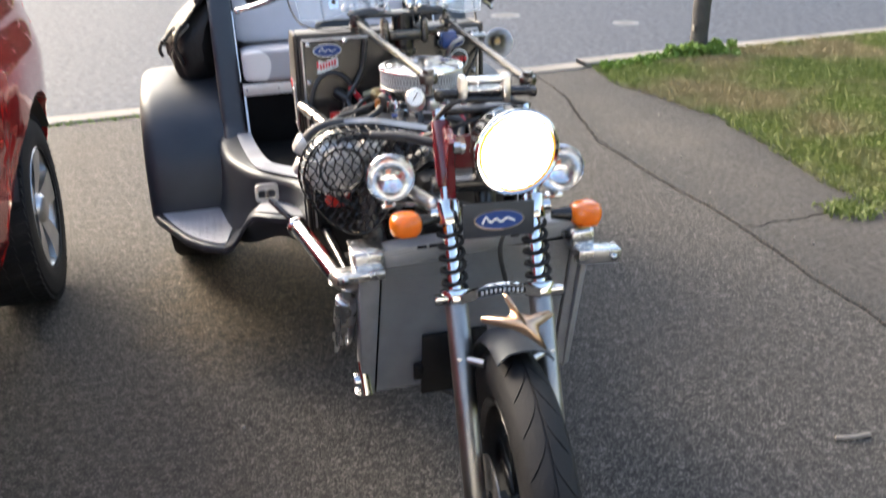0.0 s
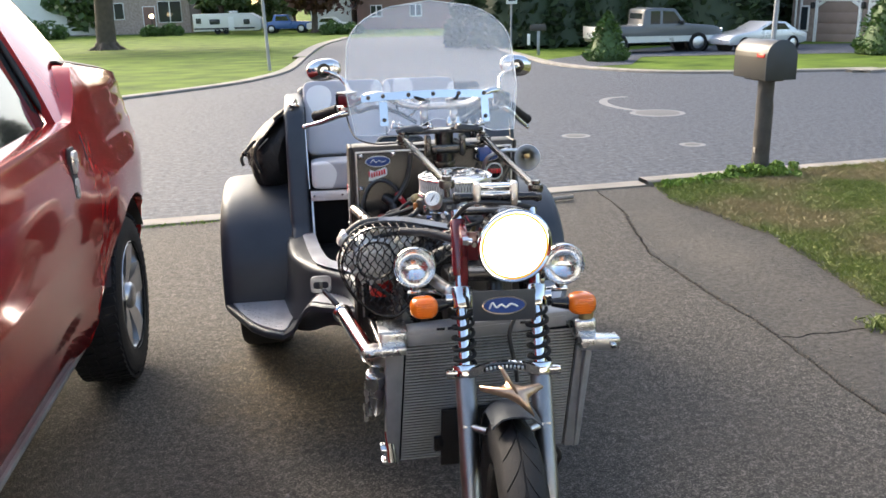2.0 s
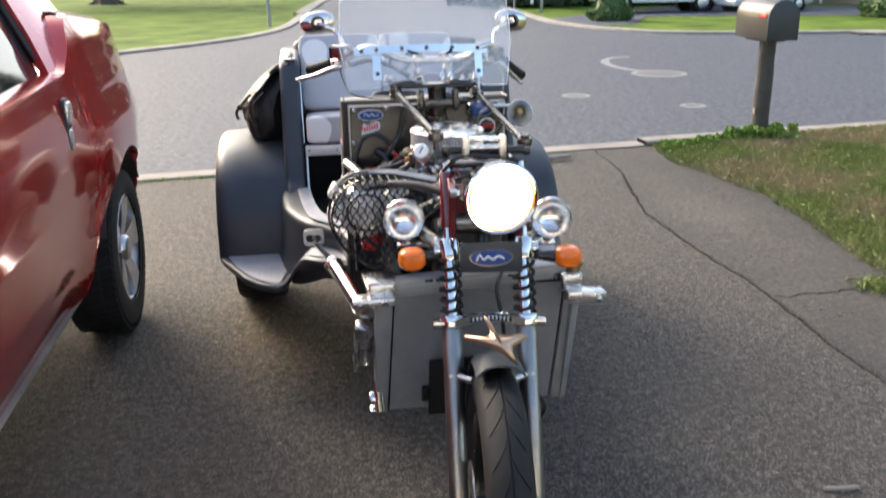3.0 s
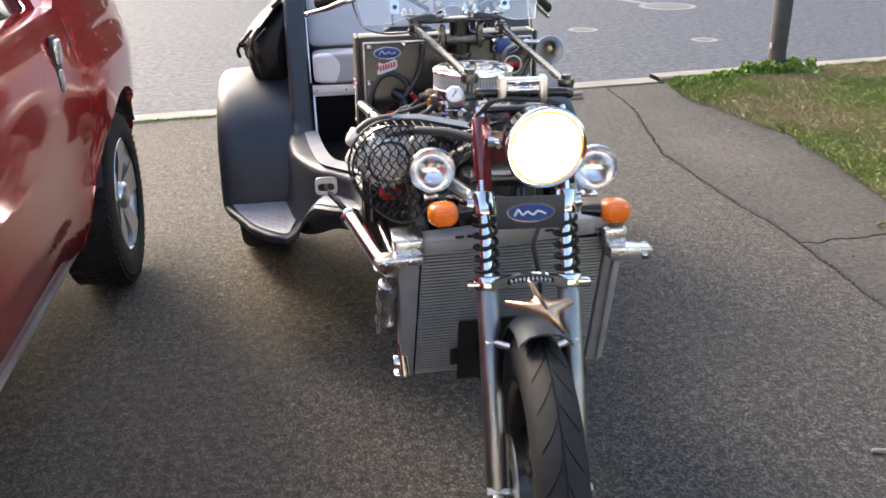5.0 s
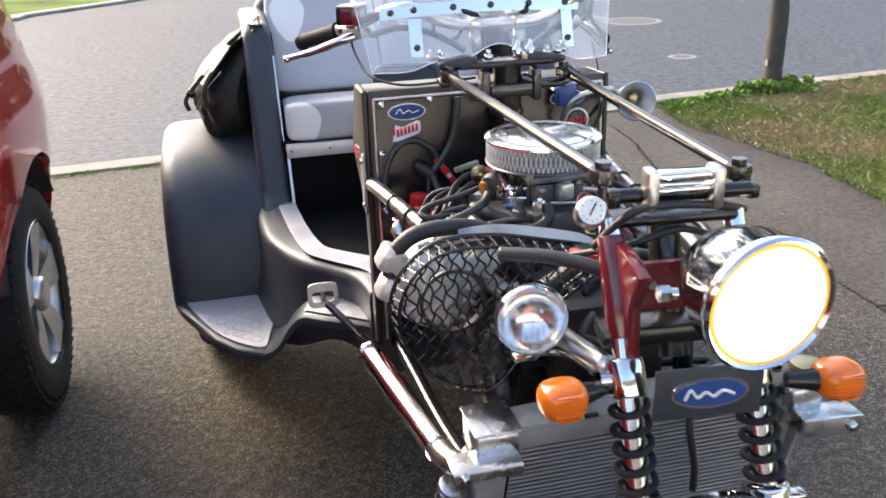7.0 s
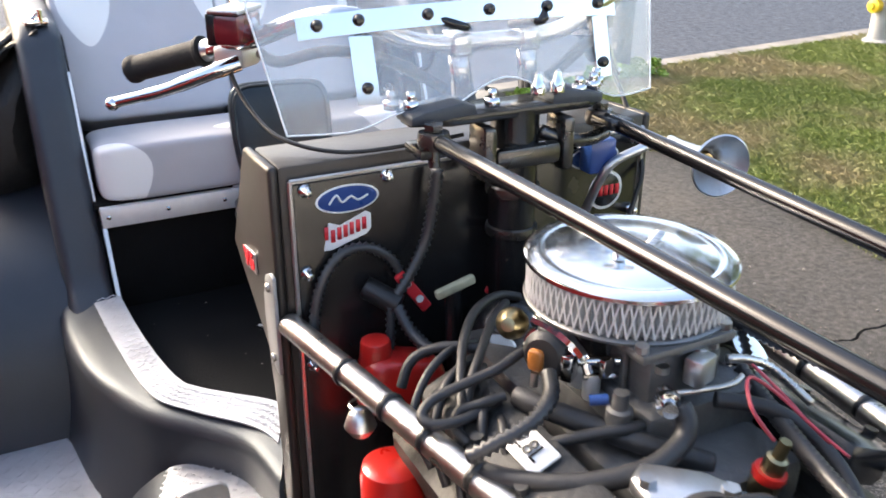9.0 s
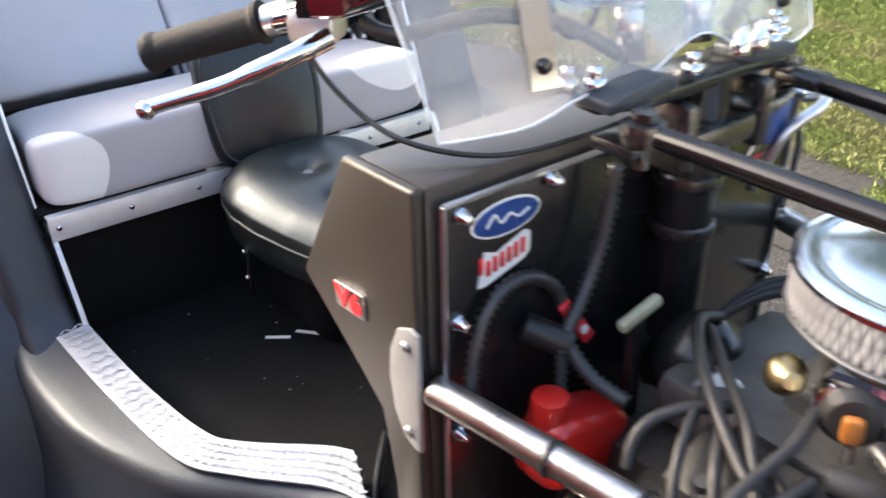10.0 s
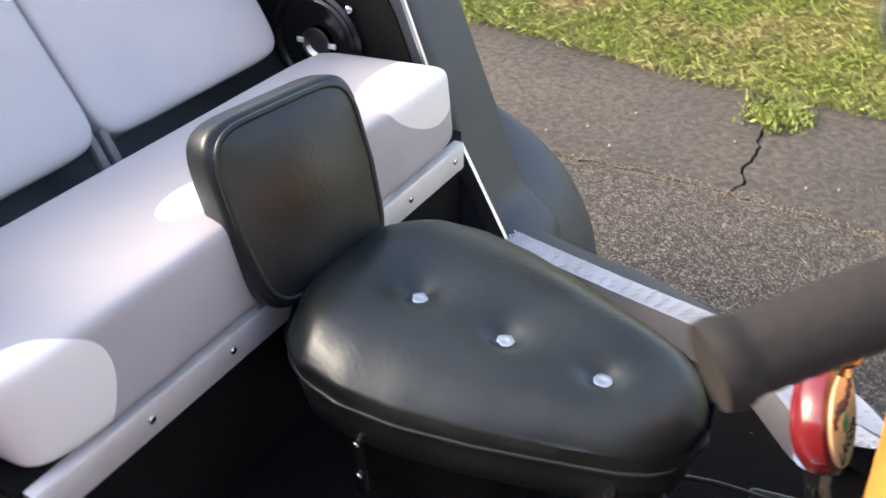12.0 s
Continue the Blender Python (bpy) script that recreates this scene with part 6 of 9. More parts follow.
H("vacuum_hose", [(-0.02, 0.56, 0.99), (-0.06, 0.55, 1.0), (-0.10, 0.565, 0.995), (-0.14, 0.585, 0.98), (-0.175, 0.57, 0.965)], 0.007, "black vacuum hose")
H("vacuum_hose", [(0.03, 0.53, 1.02), (0.08, 0.50, 1.01), (0.11, 0.46, 0.985), (0.10, 0.40, 0.96), (0.05, 0.36, 0.95)], 0.009, "black vacuum hose")
for k in range(3):
    H("plug_lead", [(0.0 + 0.01 * k, 0.88, 0.97), (0.08 + 0.02 * k, 0.84, 1.0), (0.14, 0.76 - 0.08 * k, 0.98), (0.19, 0.72 - 0.08 * k, 0.95)], 0.0055, "black spark plug lead")
bm = lathe(B(), [(0, 0.0), (0.05, 0.0), (0.055, 0.03), (0.04, 0.06), (0.02, 0.075), (0, 0.078)], (-0.02, 0.865, 0.92), (0, 0, 1), 20)
part("distributor", bm, M_BLACKMETAL, eng, "black distributor cap")
part("conduit_tee", cyl(B(), (-0.185, 0.965, 1.005), (-0.15, 0.93, 0.985), 0.016, seg=14, bev=0.003), M_CABLE, trike, "black conduit tee")
H("corrugated_conduit", [(0.118, 0.62, 1.02), (0.10, 0.54, 1.005), (0.077, 0.468, 1.0), (0.05, 0.385, 1.0), (0.045, 0.325, 0.995), (0.075, 0.29, 0.99), (0.12, 0.295, 0.99)], 0.010, "ribbed conduit looped to the frame", 0.0018)
H("loom", [(0.135, 0.70, 1.04), (0.155, 0.56, 1.035), (0.19, 0.44, 1.03), (0.20, 0.34, 1.03), (0.17, 0.24, 1.01), (0.12, 0.20, 0.98)], 0.008, "black corrugated loom hung below the steering link", 0.0016)
H("tank_hose", [(-0.21, 0.225, 1.075), (-0.14, 0.18, 1.078), (-0.08, 0.13, 1.07), (-0.02, 0.09, 1.055)], 0.011, "glossy black hose")
H("red_wire", [(0.03, 0.45, 1.02), (0.015, 0.47, 1.05), (0.04, 0.50, 1.06), (0.075, 0.49, 1.035), (0.10, 0.44, 1.0)], 0.002, "red wire", 0, M_REDWIRE)
H("red_wire", [(0.075, 0.53, 1.05), (0.085, 0.49, 1.03), (0.09, 0.46, 1.015), (0.105, 0.42, 0.995)], 0.0018, "red wire", 0, M_REDWIRE)
H("breather_hose", [(-0.05, 0.30, 0.99), (-0.15, 0.27, 0.955), (-0.21, 0.27, 0.88), (-0.205, 0.25, 0.80), (-0.19, 0.25, 0.74)], 0.026, "wide black corrugated duct", 0.004)
H("brake_cable", [(-0.292, 1.168, 1.300), (-0.288, 1.165, 1.255), (-0.276, 1.10, 1.215), (-0.255, 1.04, 1.198), (-0.20, 0.99, 1.19), (-0.12, 0.965, 1.195), (-0.04, 0.96, 1.20)], 0.003, "black brake cable", 0, M_CABLE)
H("clutch_cable", [(0.30, 1.10, 1.24), (0.28, 0.98, 1.12), (0.25, 0.95, 1.06), (0.22, 0.94, 1.02)], 0.004, "black cable", 0, M_CABLE)
H("horn_tube", [(0.29, 0.95, 1.15), (0.23, 0.92, 1.155), (0.18, 0.93, 1.13), (0.16, 0.95, 1.06)], 0.007, "clear air tube", 0, M_ALU)
H("fork_hose", [(-0.09, 0.15, 1.10), (-0.04, 0.11, 1.165), (0.06, 0.10, 1.165), (0.14, 0.13, 1.14)], 0.006, "black brake hose")
H("fork_hose", [(-0.10, 0.22, 1.06), (-0.04, 0.14, 1.10), (0.04, 0.13, 1.12), (0.13, 0.15, 1.08)], 0.0055)
rng = random.Random(5)
for k in range(9):
    x0, y0 = rng.uniform(-0.13, 0.13), rng.uniform(0.26, 0.4)
    H("hose", [(x0, y0, 0.98 - 0.02 * k), (x0 + rng.uniform(-0.08, 0.08), y0 - 0.05, 1.0 - 0.03 * k), (x0 + rng.uniform(-0.14, 0.14), y0 - 0.02, 0.92 - 0.02 * k), (x0 * 0.5, 0.36, 0.84 - 0.01 * k)], rng.choice((0.006, 0.008, 0.011)))
# dark masses behind the fork
bm = B()
box(bm, (0.02, 0.34, 0.84), (0.20, 0.10, 0.18), None, 0.02)
box(bm, (0.08, 0.38, 0.90), (0.10, 0.10, 0.06), None, 0.015)
part("front_cover", bm, M_IRON, eng)
part("expansion_bottle", lathe(B(), [(0, 0.03), (0.03, 0.028), (0.033, 0.02), (0.033, -0.03), (0, -0.035)], (-0.055, 0.24, 1.03), (-0.5, -0.6, 0.5), 20), M_LENS, eng, "clear plastic cap")
part("bottle_lever", box(B(), (-0.075, 0.215, 1.06), (0.016, 0.05, 0.012), Matrix.Rotation(0.7, 3, "Z"), 0.003), M_REDPAINT, eng, "red plastic lever")

# frame tubes beside the engine
for s, lab in ((-1, "bright steel frame tube"), (1, "bright steel frame tube")):
    bm = tube(B(), [(-0.29, 0.975, 0.968), (-0.275, 0.90, 0.966), (-0.205, 0.56, 0.952), (-0.135, 0.22, 0.945), (-0.10, 0.06, 0.95)] if s < 0 else [(0.29, 0.975, 0.968), (0.268, 0.794, 0.96), (0.253, 0.57, 0.955), (0.22, 0.36, 0.953), (0.14, 0.10, 0.95)], 0.0165, seg=16)
    ft = part("frame_tube", bm, M_STEEL, trike, lab)
    bm = B()
    for f in (0.15, 0.3, 0.42, 0.55, 0.7):
        y = 0.93 - 0.6 * f
        x = -(0.282 - 0.205 * (0.93 - y)) if s < 0 else 0.283 - 0.085 * (0.93 - y)
        cyl(bm, (x, y, 0.965 - 0.012 * f), (x - s * 0.001, y - 0.006, 0.965 - 0.012 * f), 0.0185, seg=14)
    pieces("cable_tie", bm, M_CABLE, ft, "black cable tie")
    H("loom", [(s * 0.265, 0.93, 0.95), (s * 0.24, 0.80, 0.94), (s * (0.20 if s < 0 else 0.235), 0.62, 0.932), (s * (0.15 if s < 0 else 0.205), 0.36, 0.93)], 0.011, "wiring loom tied along the frame", 0.0015)
    bm = tube(B(), [(s * 0.25, 0.98, 0.55), (s * 0.22, 0.6, 0.52), (s * 0.19, 0.36, 0.55), (s * 0.17, 0.32, 0.75), (s * 0.15, 0.30, 0.94)], 0.018, seg=12)
    part("lower_frame_tube", bm, M_BLACKMETAL, trike)
bm = lathe(B(), [(0, 0.0), (0.012, 0.0), (0.02, 0.012), (0.014, 0.03), (0.006, 0.036), (0, 0.037)], (-0.262, 0.80, 0.898), (0, 0, 1), 16)
lathe(bm, [(0.012, 0.040), (0.014, 0.042), (0.012, 0.044), (0.010, 0.042), (0.012, 0.040)], (-0.262, 0.80, 0.898), (0, 0, 1), 14)
part("small_bell", bm, M_STEEL, trike, "small metal bell hung under the frame tube")
# gauge on the fork
bm = lathe(B(), [(0, 0.03), (0.0175, 0.03), (0.0205, 0.026), (0.0205, -0.008), (0.016, -0.014), (0, -0.014)], (-0.142, 0.045, 1.193), (-0.25, -0.85, 0.45), 28)
g = part("pressure_gauge", bm, M_STEEL, trike, "small round gauge with a white dial")
gd = Vector((-0.25, -0.85, 0.45)).normalized()
part("dial", cyl(B(), Vector((-0.142, 0.045, 1.193)) + gd * 0.0295, Vector((-0.142, 0.045, 1.193)) + gd * 0.0315, 0.0168, seg=28), M_WHITE, g, "white dial")
bm = B()
R = frame_on(gd)
for k in range(12):
    a = 2 * math.pi * k / 12
    box(bm, Vector((-0.142, 0.045, 1.193)) + R @ Vector((0.0128 * math.cos(a), 0.0128 * math.sin(a), 0.032)), (0.0015, 0.0015, 0.001))
cyl(bm, Vector((-0.142, 0.045, 1.193)) + R @ Vector((-0.003, -0.006, 0.0325)), Vector((-0.142, 0.045, 1.193)) + R @ Vector((0.005, 0.0095, 0.0325)), 0.0012, seg=5)
part("needle", bm, M_BLACKMETAL, g)

# steering links
for s, a, b in ((-1, (-0.118, 0.89, 1.222), (-0.099, 0.104, 1.224)), (1, (0.165, 0.94, 1.205), (0.150, 0.170, 1.186))):
    a, b = Vector(a), Vector(b)
    link = part("steering_link", cyl(B(), a, b, 0.0105, seg=16), M_GLOSSBLACK, trike, "glossy black steering link rod")
    for p, q in ((a, b), (b, a)):
        bm = lathe(B(), [(0.008, -0.012), (0.019, -0.010), (0.021, 0.0), (0.019, 0.010), (0.008, 0.012), (0.008, -0.012)], p, (0, 0, 1), 18)
        cyl(bm, p + Vector((0, 0, -0.034)), p + Vector((0, 0, 0.012)), 0.0075, seg=10)
        cyl(bm, p + Vector((0, 0, 0.012)), p + Vector((0, 0, 0.02)), 0.0125, seg=6)
        d = (q - p).normalized()
        cyl(bm, p + d * 0.015, p + d * 0.05, 0.010, seg=10)
        part("rod_end", bm, M_DARKSTEEL, link, "dark oiled steel rod end")

# ---- trike: console, controls and windshield ----
SIDE = [(0.988, 1.183), (1.108, 1.178), (1.212, 1.003), (1.062, 0.895), (1.042, 0.80), (1.03, 0.45), (0.988, 0.45)]
bm = B()
prism(bm, [(0.988, 1.1825), (1.100, 1.1785), (1.082, 1.135), (1.188, 0.965), (1.062, 0.896), (1.042, 0.80), (1.03, 0.45), (0.988, 0.45)], -0.287, 0.287, 0, 0.006, 2)
console = part("console", bm, M_CONSOLE, trike, "angular satin black console with exposed screws")
for s in (-1, 1):
    bm = B()
    prism(bm, SIDE, s * 0.286, s * 0.300, 0, 0.006, 3)
    part("side_plate", bm, M_CONSOLE, console)
bm = box(B(), (0.0, 0.981, 0.86), (0.545, 0.008, 0.60), None, 0.002)
panel = part("front_panel", bm, M_BLACKMETAL, console, "black glossy front panel")
bm = B()
for a, b in (((-0.276, 0.976, 0.56), (-0.276, 0.976, 1.165)), ((-0.276, 0.976, 1.165), (0.276, 0.976, 1.165)), ((0.276, 0.976, 1.165), (0.276, 0.976, 0.56))):
    cyl(bm, a, b, 0.0035, seg=6)
part("edge_trim", bm, M_ALU, panel, "thin aluminium edging")
for p in ((-0.258, 1.152), (-0.146, 1.156), (-0.262, 1.038), (0.258, 1.152), (0.15, 1.156), (0.262, 1.038), (-0.262, 0.90), (0.262, 0.90)):
    bm = lathe(B(), [(0.009, 0.0), (0.009, 0.006), (0.007, 0.008), (0.005, 0.018), (0, 0.021)], (p[0], 0.977, p[1]), (0, -1, 0), 12)
    part("acorn_nut", bm, M_CHROME, panel, "chrome acorn nut")
F = Vector((0, -1, 0))
for x, z in ((-0.2, 1.131), (0.19, 1.131)):
    oval((x, 0.9768, z), 0.044, 0.0195, F, 0.0006, M_WHITE, panel, "blue oval sticker with a white edge")
    oval((x, 0.9760, z), 0.041, 0.0170, F, 0.0006, M_BLUE, panel)
    part("sticker_scroll", tube(B(), [(x - 0.026, 0.975, z - 0.004), (x - 0.016, 0.975, z + 0.007), (x - 0.008, 0.975, z - 0.003), (x + 0.004, 0.975, z + 0.003), (x + 0.014, 0.975, z - 0.003), (x + 0.028, 0.975, z + 0.002)], 0.0016, seg=5), M_WHITE, panel)
bm = B()
prism(bm, [(-0.236, 1.064), (-0.228, 1.102), (-0.212, 1.096), (-0.176, 1.110), (-0.169, 1.106), (-0.169, 1.085), (-0.176, 1.078), (-0.226, 1.063)], 0.9755, 0.9768, 1)
part("sticker", bm, M_WHITE, panel, "white and red sticker with a jagged outline", 0)
bm = B()
for k in range(6):
    box(bm, (-0.223 + k * 0.0088, 0.9748, 1.083 + k * 0.0022), (0.0058, 0.001, 0.017))
box(bm, (-0.232, 0.9748, 1.088), (0.005, 0.001, 0.018))
pieces("sticker_bar", bm, M_REDINK, panel, "red bar")
bm = B()
oval((0.215, 0.9768, 1.075), 0.031, 0.031, F, 0.0006, M_WHITE, panel, "round red and white sticker")
oval((0.215, 0.9760, 1.075), 0.026, 0.026, F, 0.0006, M_BLACKMETAL, panel)
bm = B()
for k in range(5):
    box(bm, (0.195 + k * 0.010, 0.9748, 1.075), (0.007, 0.001, 0.016))
pieces("sticker_bar", bm, M_REDINK, panel)
M_BRACKET = mat("pale_grey_alloy", (0.33, 0.335, 0.34), 0.45, 0.55, var=0.15, scale=30)
# V6 emblem on the side
em = box(B(), (-0.3015, 1.108, 1.012), (0.003, 0.058, 0.030), Matrix.Rotation(radians(-6), 3, "X"), 0.001)
em = part("side_emblem", em, M_ALU, console, "silver and red engine emblem reading V6")
cu = bpy.data.curves.new("v6", "FONT")
cu.body, cu.size, cu.extrude, cu.align_x, cu.align_y = "V6", 0.038, 0.0012, "CENTER", "CENTER"
cu.offset = 0.0012
ob = new("lettering", cu)
ob.data.materials.append(M_REDINK)
ob.parent = em
ob.matrix_basis = Matrix.Translation((-0.3035, 1.108, 1.012)) @ Matrix(((0, 0, -1), (-1, 0, 0), (0, 1, 0))).to_4x4() @ Matrix.Rotation(radians(6), 4, "Z") @ Matrix.Diagonal((1.2, 0.9, 1, 1))
bm = B()
prism(bm, [(0.978, 0.892), (0.978, 1.038), (0.992, 1.04), (1.012, 1.03), (1.026, 1.0), (1.03, 0.965), (1.024, 0.925), (1.01, 0.9), (0.992, 0.891)], -0.308, -0.302, 0, 0.002)
sp = part("side_bracket", bm, M_BRACKET, console, "rounded pale grey bracket with two screws")
bm = B()
for z in (1.018, 0.912):
    cyl(bm, (-0.308, 0.996, z), (-0.312, 0.996, z), 0.006, seg=10)
pieces("screw", bm, M_STEEL, sp)
# dashboard on the back face, and a tap-handle lever
DU, DN = Vector((0, 0.529, -0.849)), Vector((0, 0.849, 0.529))
DR = Matrix((Vector((1, 0, 0)), -DU, DN)).transposed()
DC = Vector((0.0, 1.137, 1.053)) + DN * 0.010
dash = part("dashboard", box(B(), DC, (0.566, 0.215, 0.020), DR, 0.003), M_WOOD, console, "orange wooden dashboard with chrome switches")
rng = random.Random(21)
for k in range(11):
    for j in range(5):
        c = DC + Vector((-0.255 + k * 0.051 + rng.uniform(-0.004, 0.004), 0, 0)) + DU * (-0.085 + j * 0.034) + DN * 0.014
        part("switch", box(B(), c, (0.040, 0.018, 0.009), DR @ Matrix.Rotation(rng.uniform(-0.12, 0.12), 3, "Z"), 0.002), (M_CHROME, M_WHITE, M_ALU, M_BLACKMETAL, M_CHROME)[rng.randrange(5)], dash)
TC = Vector((-0.070, 1.250, 0.950))
td = Vector((-0.02, -0.93, 0.36)).normalized()
bm = lathe(B(), [(0, -0.02), (0.038, -0.02), (0.047, -0.012), (0.049, 0.0), (0.047, 0.008), (0.042, 0.011), (0, 0.011)], TC, td, 36)
tap = part("tap_handle", bm, M_DARKRED, console, "red beer-tap knob with a cream dial")
part("dial", cyl(B(), TC + td * 0.011, TC + td * 0.0135, 0.040, seg=36), M_CREAM, tap, "cream dial reading LAGER")
bm = lathe(B(), [(0, 0.0), (0.007, 0.004), (0.005, 0.012), (0.011, 0.02), (0.012, 0.028), (0.008, 0.036), (0, 0.039)], TC + Vector((0, 0, 0.05)), (0, 0, 1), 16)
part("finial", bm, M_BRASS, tap, "brass ball finial")
bm = cyl(B(), TC + Vector((0, 0, -0.05)), TC + Vector((0.01, -0.03, -0.16)), 0.011, seg=12)
cyl(bm, TC + Vector((0, 0, -0.048)), TC + Vector((0.003, -0.006, -0.075)), 0.018, 0.014, 14)
part("lever_stem", bm, M_CHROME, tap)
cu = bpy.data.curves.new("lager", "FONT")
cu.body, cu.size, cu.extrude, cu.align_x, cu.align_y = "LAGER", 0.019, 0.0004, "CENTER", "CENTER"
ob = new("lettering", cu)
ob.data.materials.append(M_BLACKMETAL)
ob.parent = tap
xa = Vector((0, 0, 1)).cross(td).normalized()
ya = td.cross(xa)
ob.matrix_basis = Matrix.Translation(TC + td * 0.0138 - ya * 0.022) @ Matrix((xa, ya, td)).transposed().to_4x4()
bm = B()
for k in range(8):
    c = TC + td * 0.0138 + xa * (-0.026 + k * 0.0075) + ya * (0.016 + 0.004 * math.sin(k))
    box(bm, c, (0.005, 0.003, 0.010), Matrix((xa, td, ya)).transposed())
pieces("script_bar", bm, M_DARKRED, tap)
part("dial_mark", box(B(), TC + td * 0.0138 - ya * 0.002, (0.014, 0.002, 0.012), Matrix((xa, td, ya)).transposed()), M_GREEN, tap)

# steering head
bm = cyl(B(), (0.03, 0.945, 0.86), (0.03, 0.945, 1.235), 0.033, seg=20)
cyl(bm, (0.03, 0.945, 0.86), (0.03, 0.945, 0.90), 0.042, seg=20, bev=0.004)
box(bm, (0.03, 0.965, 0.95), (0.05, 0.05, 0.16), None, 0.008)
head = part("steering_column", bm, M_BLACKMETAL, trike, "black steel steering column")
bm = B()
prism(bm, [(-0.13, 0.935), (-0.08, 0.915), (0.13, 0.915), (0.17, 0.94), (0.16, 0.97), (0.09, 0.98), (-0.08, 0.98), (-0.13, 0.965)], 1.226, 1.240, 2, 0.004)
plate = part("steering_plate", bm, M_BLACKMETAL, head, "heavy black steering plate")
for x in (-0.118, 0.165):
    part("link_lug", box(B(), (x, 0.91, 1.205), (0.04, 0.05, 0.014), None, 0.004), M_BLACKMETAL, head)
for x in (-0.03, 0.09):
    part("fork_cheek", box(B(), (x, 0.925, 1.185), (0.020, 0.05, 0.075), None, 0.008), M_DARKSTEEL, head, "grey cast cheek")
part("cross_piece", box(B(), (0.03, 0.912, 1.175), (0.10, 0.02, 0.03), None, 0.008), M_DARKSTEEL, head)
for z, r in ((1.12, 0.037), (1.06, 0.036), (0.915, 0.040)):
    part("column_collar", lathe(B(), [(0.033, -0.008), (r, -0.006), (r + 0.001, 0.0), (r, 0.006), (0.033, 0.008)], (0.03, 0.945, z), (0, 0, 1), 24), M_DARKSTEEL, head, "machined steel collar")
for x0, x1, z0, z1 in ((-0.135, -0.045, 1.240, 1.246), (0.07, 0.15, 1.246, 1.240)):
    bm = B()
    prism(bm, [(x0, z0 - 0.008), (x0, z0 + 0.004), (x0 + 0.02, z0 + 0.010), (x1 - 0.02, z1 + 0.010), (x1, z1 + 0.004), (x1, z1 - 0.008)], 0.915, 0.965, 1, 0.003)
    part("wing_plate", bm, M_BLACK, head, "sloping dark grey wing plate")
for x in (0.045, 0.075):
    part("acorn_nut", lathe(B(), [(0.010, 0.0), (0.010, 0.012), (0.007, 0.016), (0.004, 0.028), (0, 0.03)], (x, 0.915, 1.255), (0, 0, 1), 12), M_CHROME, head, "pointed chrome nut")
part("bracket_arm", tube(B(), [(0.06, 0.93, 1.20), (0.10, 0.92, 1.185), (0.14, 0.925, 1.18), (0.17, 0.93, 1.185)], 0.010, seg=8), M_DARKSTEEL, head)
part("horn_relay", box(B(), (0.175, 0.95, 1.145), (0.045, 0.03, 0.05), None, 0.005), M_BLUE, head, "blue-labelled black relay")
bm = B()
for x, y in ((-0.12, 0.95), (-0.14, 0.965), (0.12, 0.93), (0.15, 0.94), (0.17, 0.96), (-0.02, 0.92)):
    cyl(bm, (x, y, 1.245), (x, y, 1.257), 0.011, seg=6)
    cyl(bm, (x, y, 1.255), (x, y, 1.268), 0.006, seg=8)
pieces("bolt", bm, M_CHROME, head, "plated bolt")
bm = B()
for x in (-0.03, 0.075):
    cyl(bm, (x, 0.985, 1.246), (x, 1.0, 1.315), 0.014, seg=14)
    box(bm, (x, 1.0, 1.312), (0.03, 0.04, 0.034), None, 0.006)
pieces("handlebar_riser", bm, M_CHROME, head, "chrome handlebar riser")
bars = part("handlebar", tube(B(), [(-0.315, 1.205, 1.29), (-0.265, 1.12, 1.318), (-0.22, 1.035, 1.352), (-0.17, 1.0, 1.355), (-0.11, 0.998, 1.325), (-0.05, 1.0, 1.312), (0.02, 1.0, 1.312), (0.095, 1.0, 1.312), (0.15, 0.998, 1.325), (0.205, 1.0, 1.355), (0.25, 1.035, 1.35), (0.285, 1.12, 1.31), (0.325, 1.205, 1.275)], 0.0125, n=6, seg=16), M_CHROME, trike, "wide chrome handlebar")
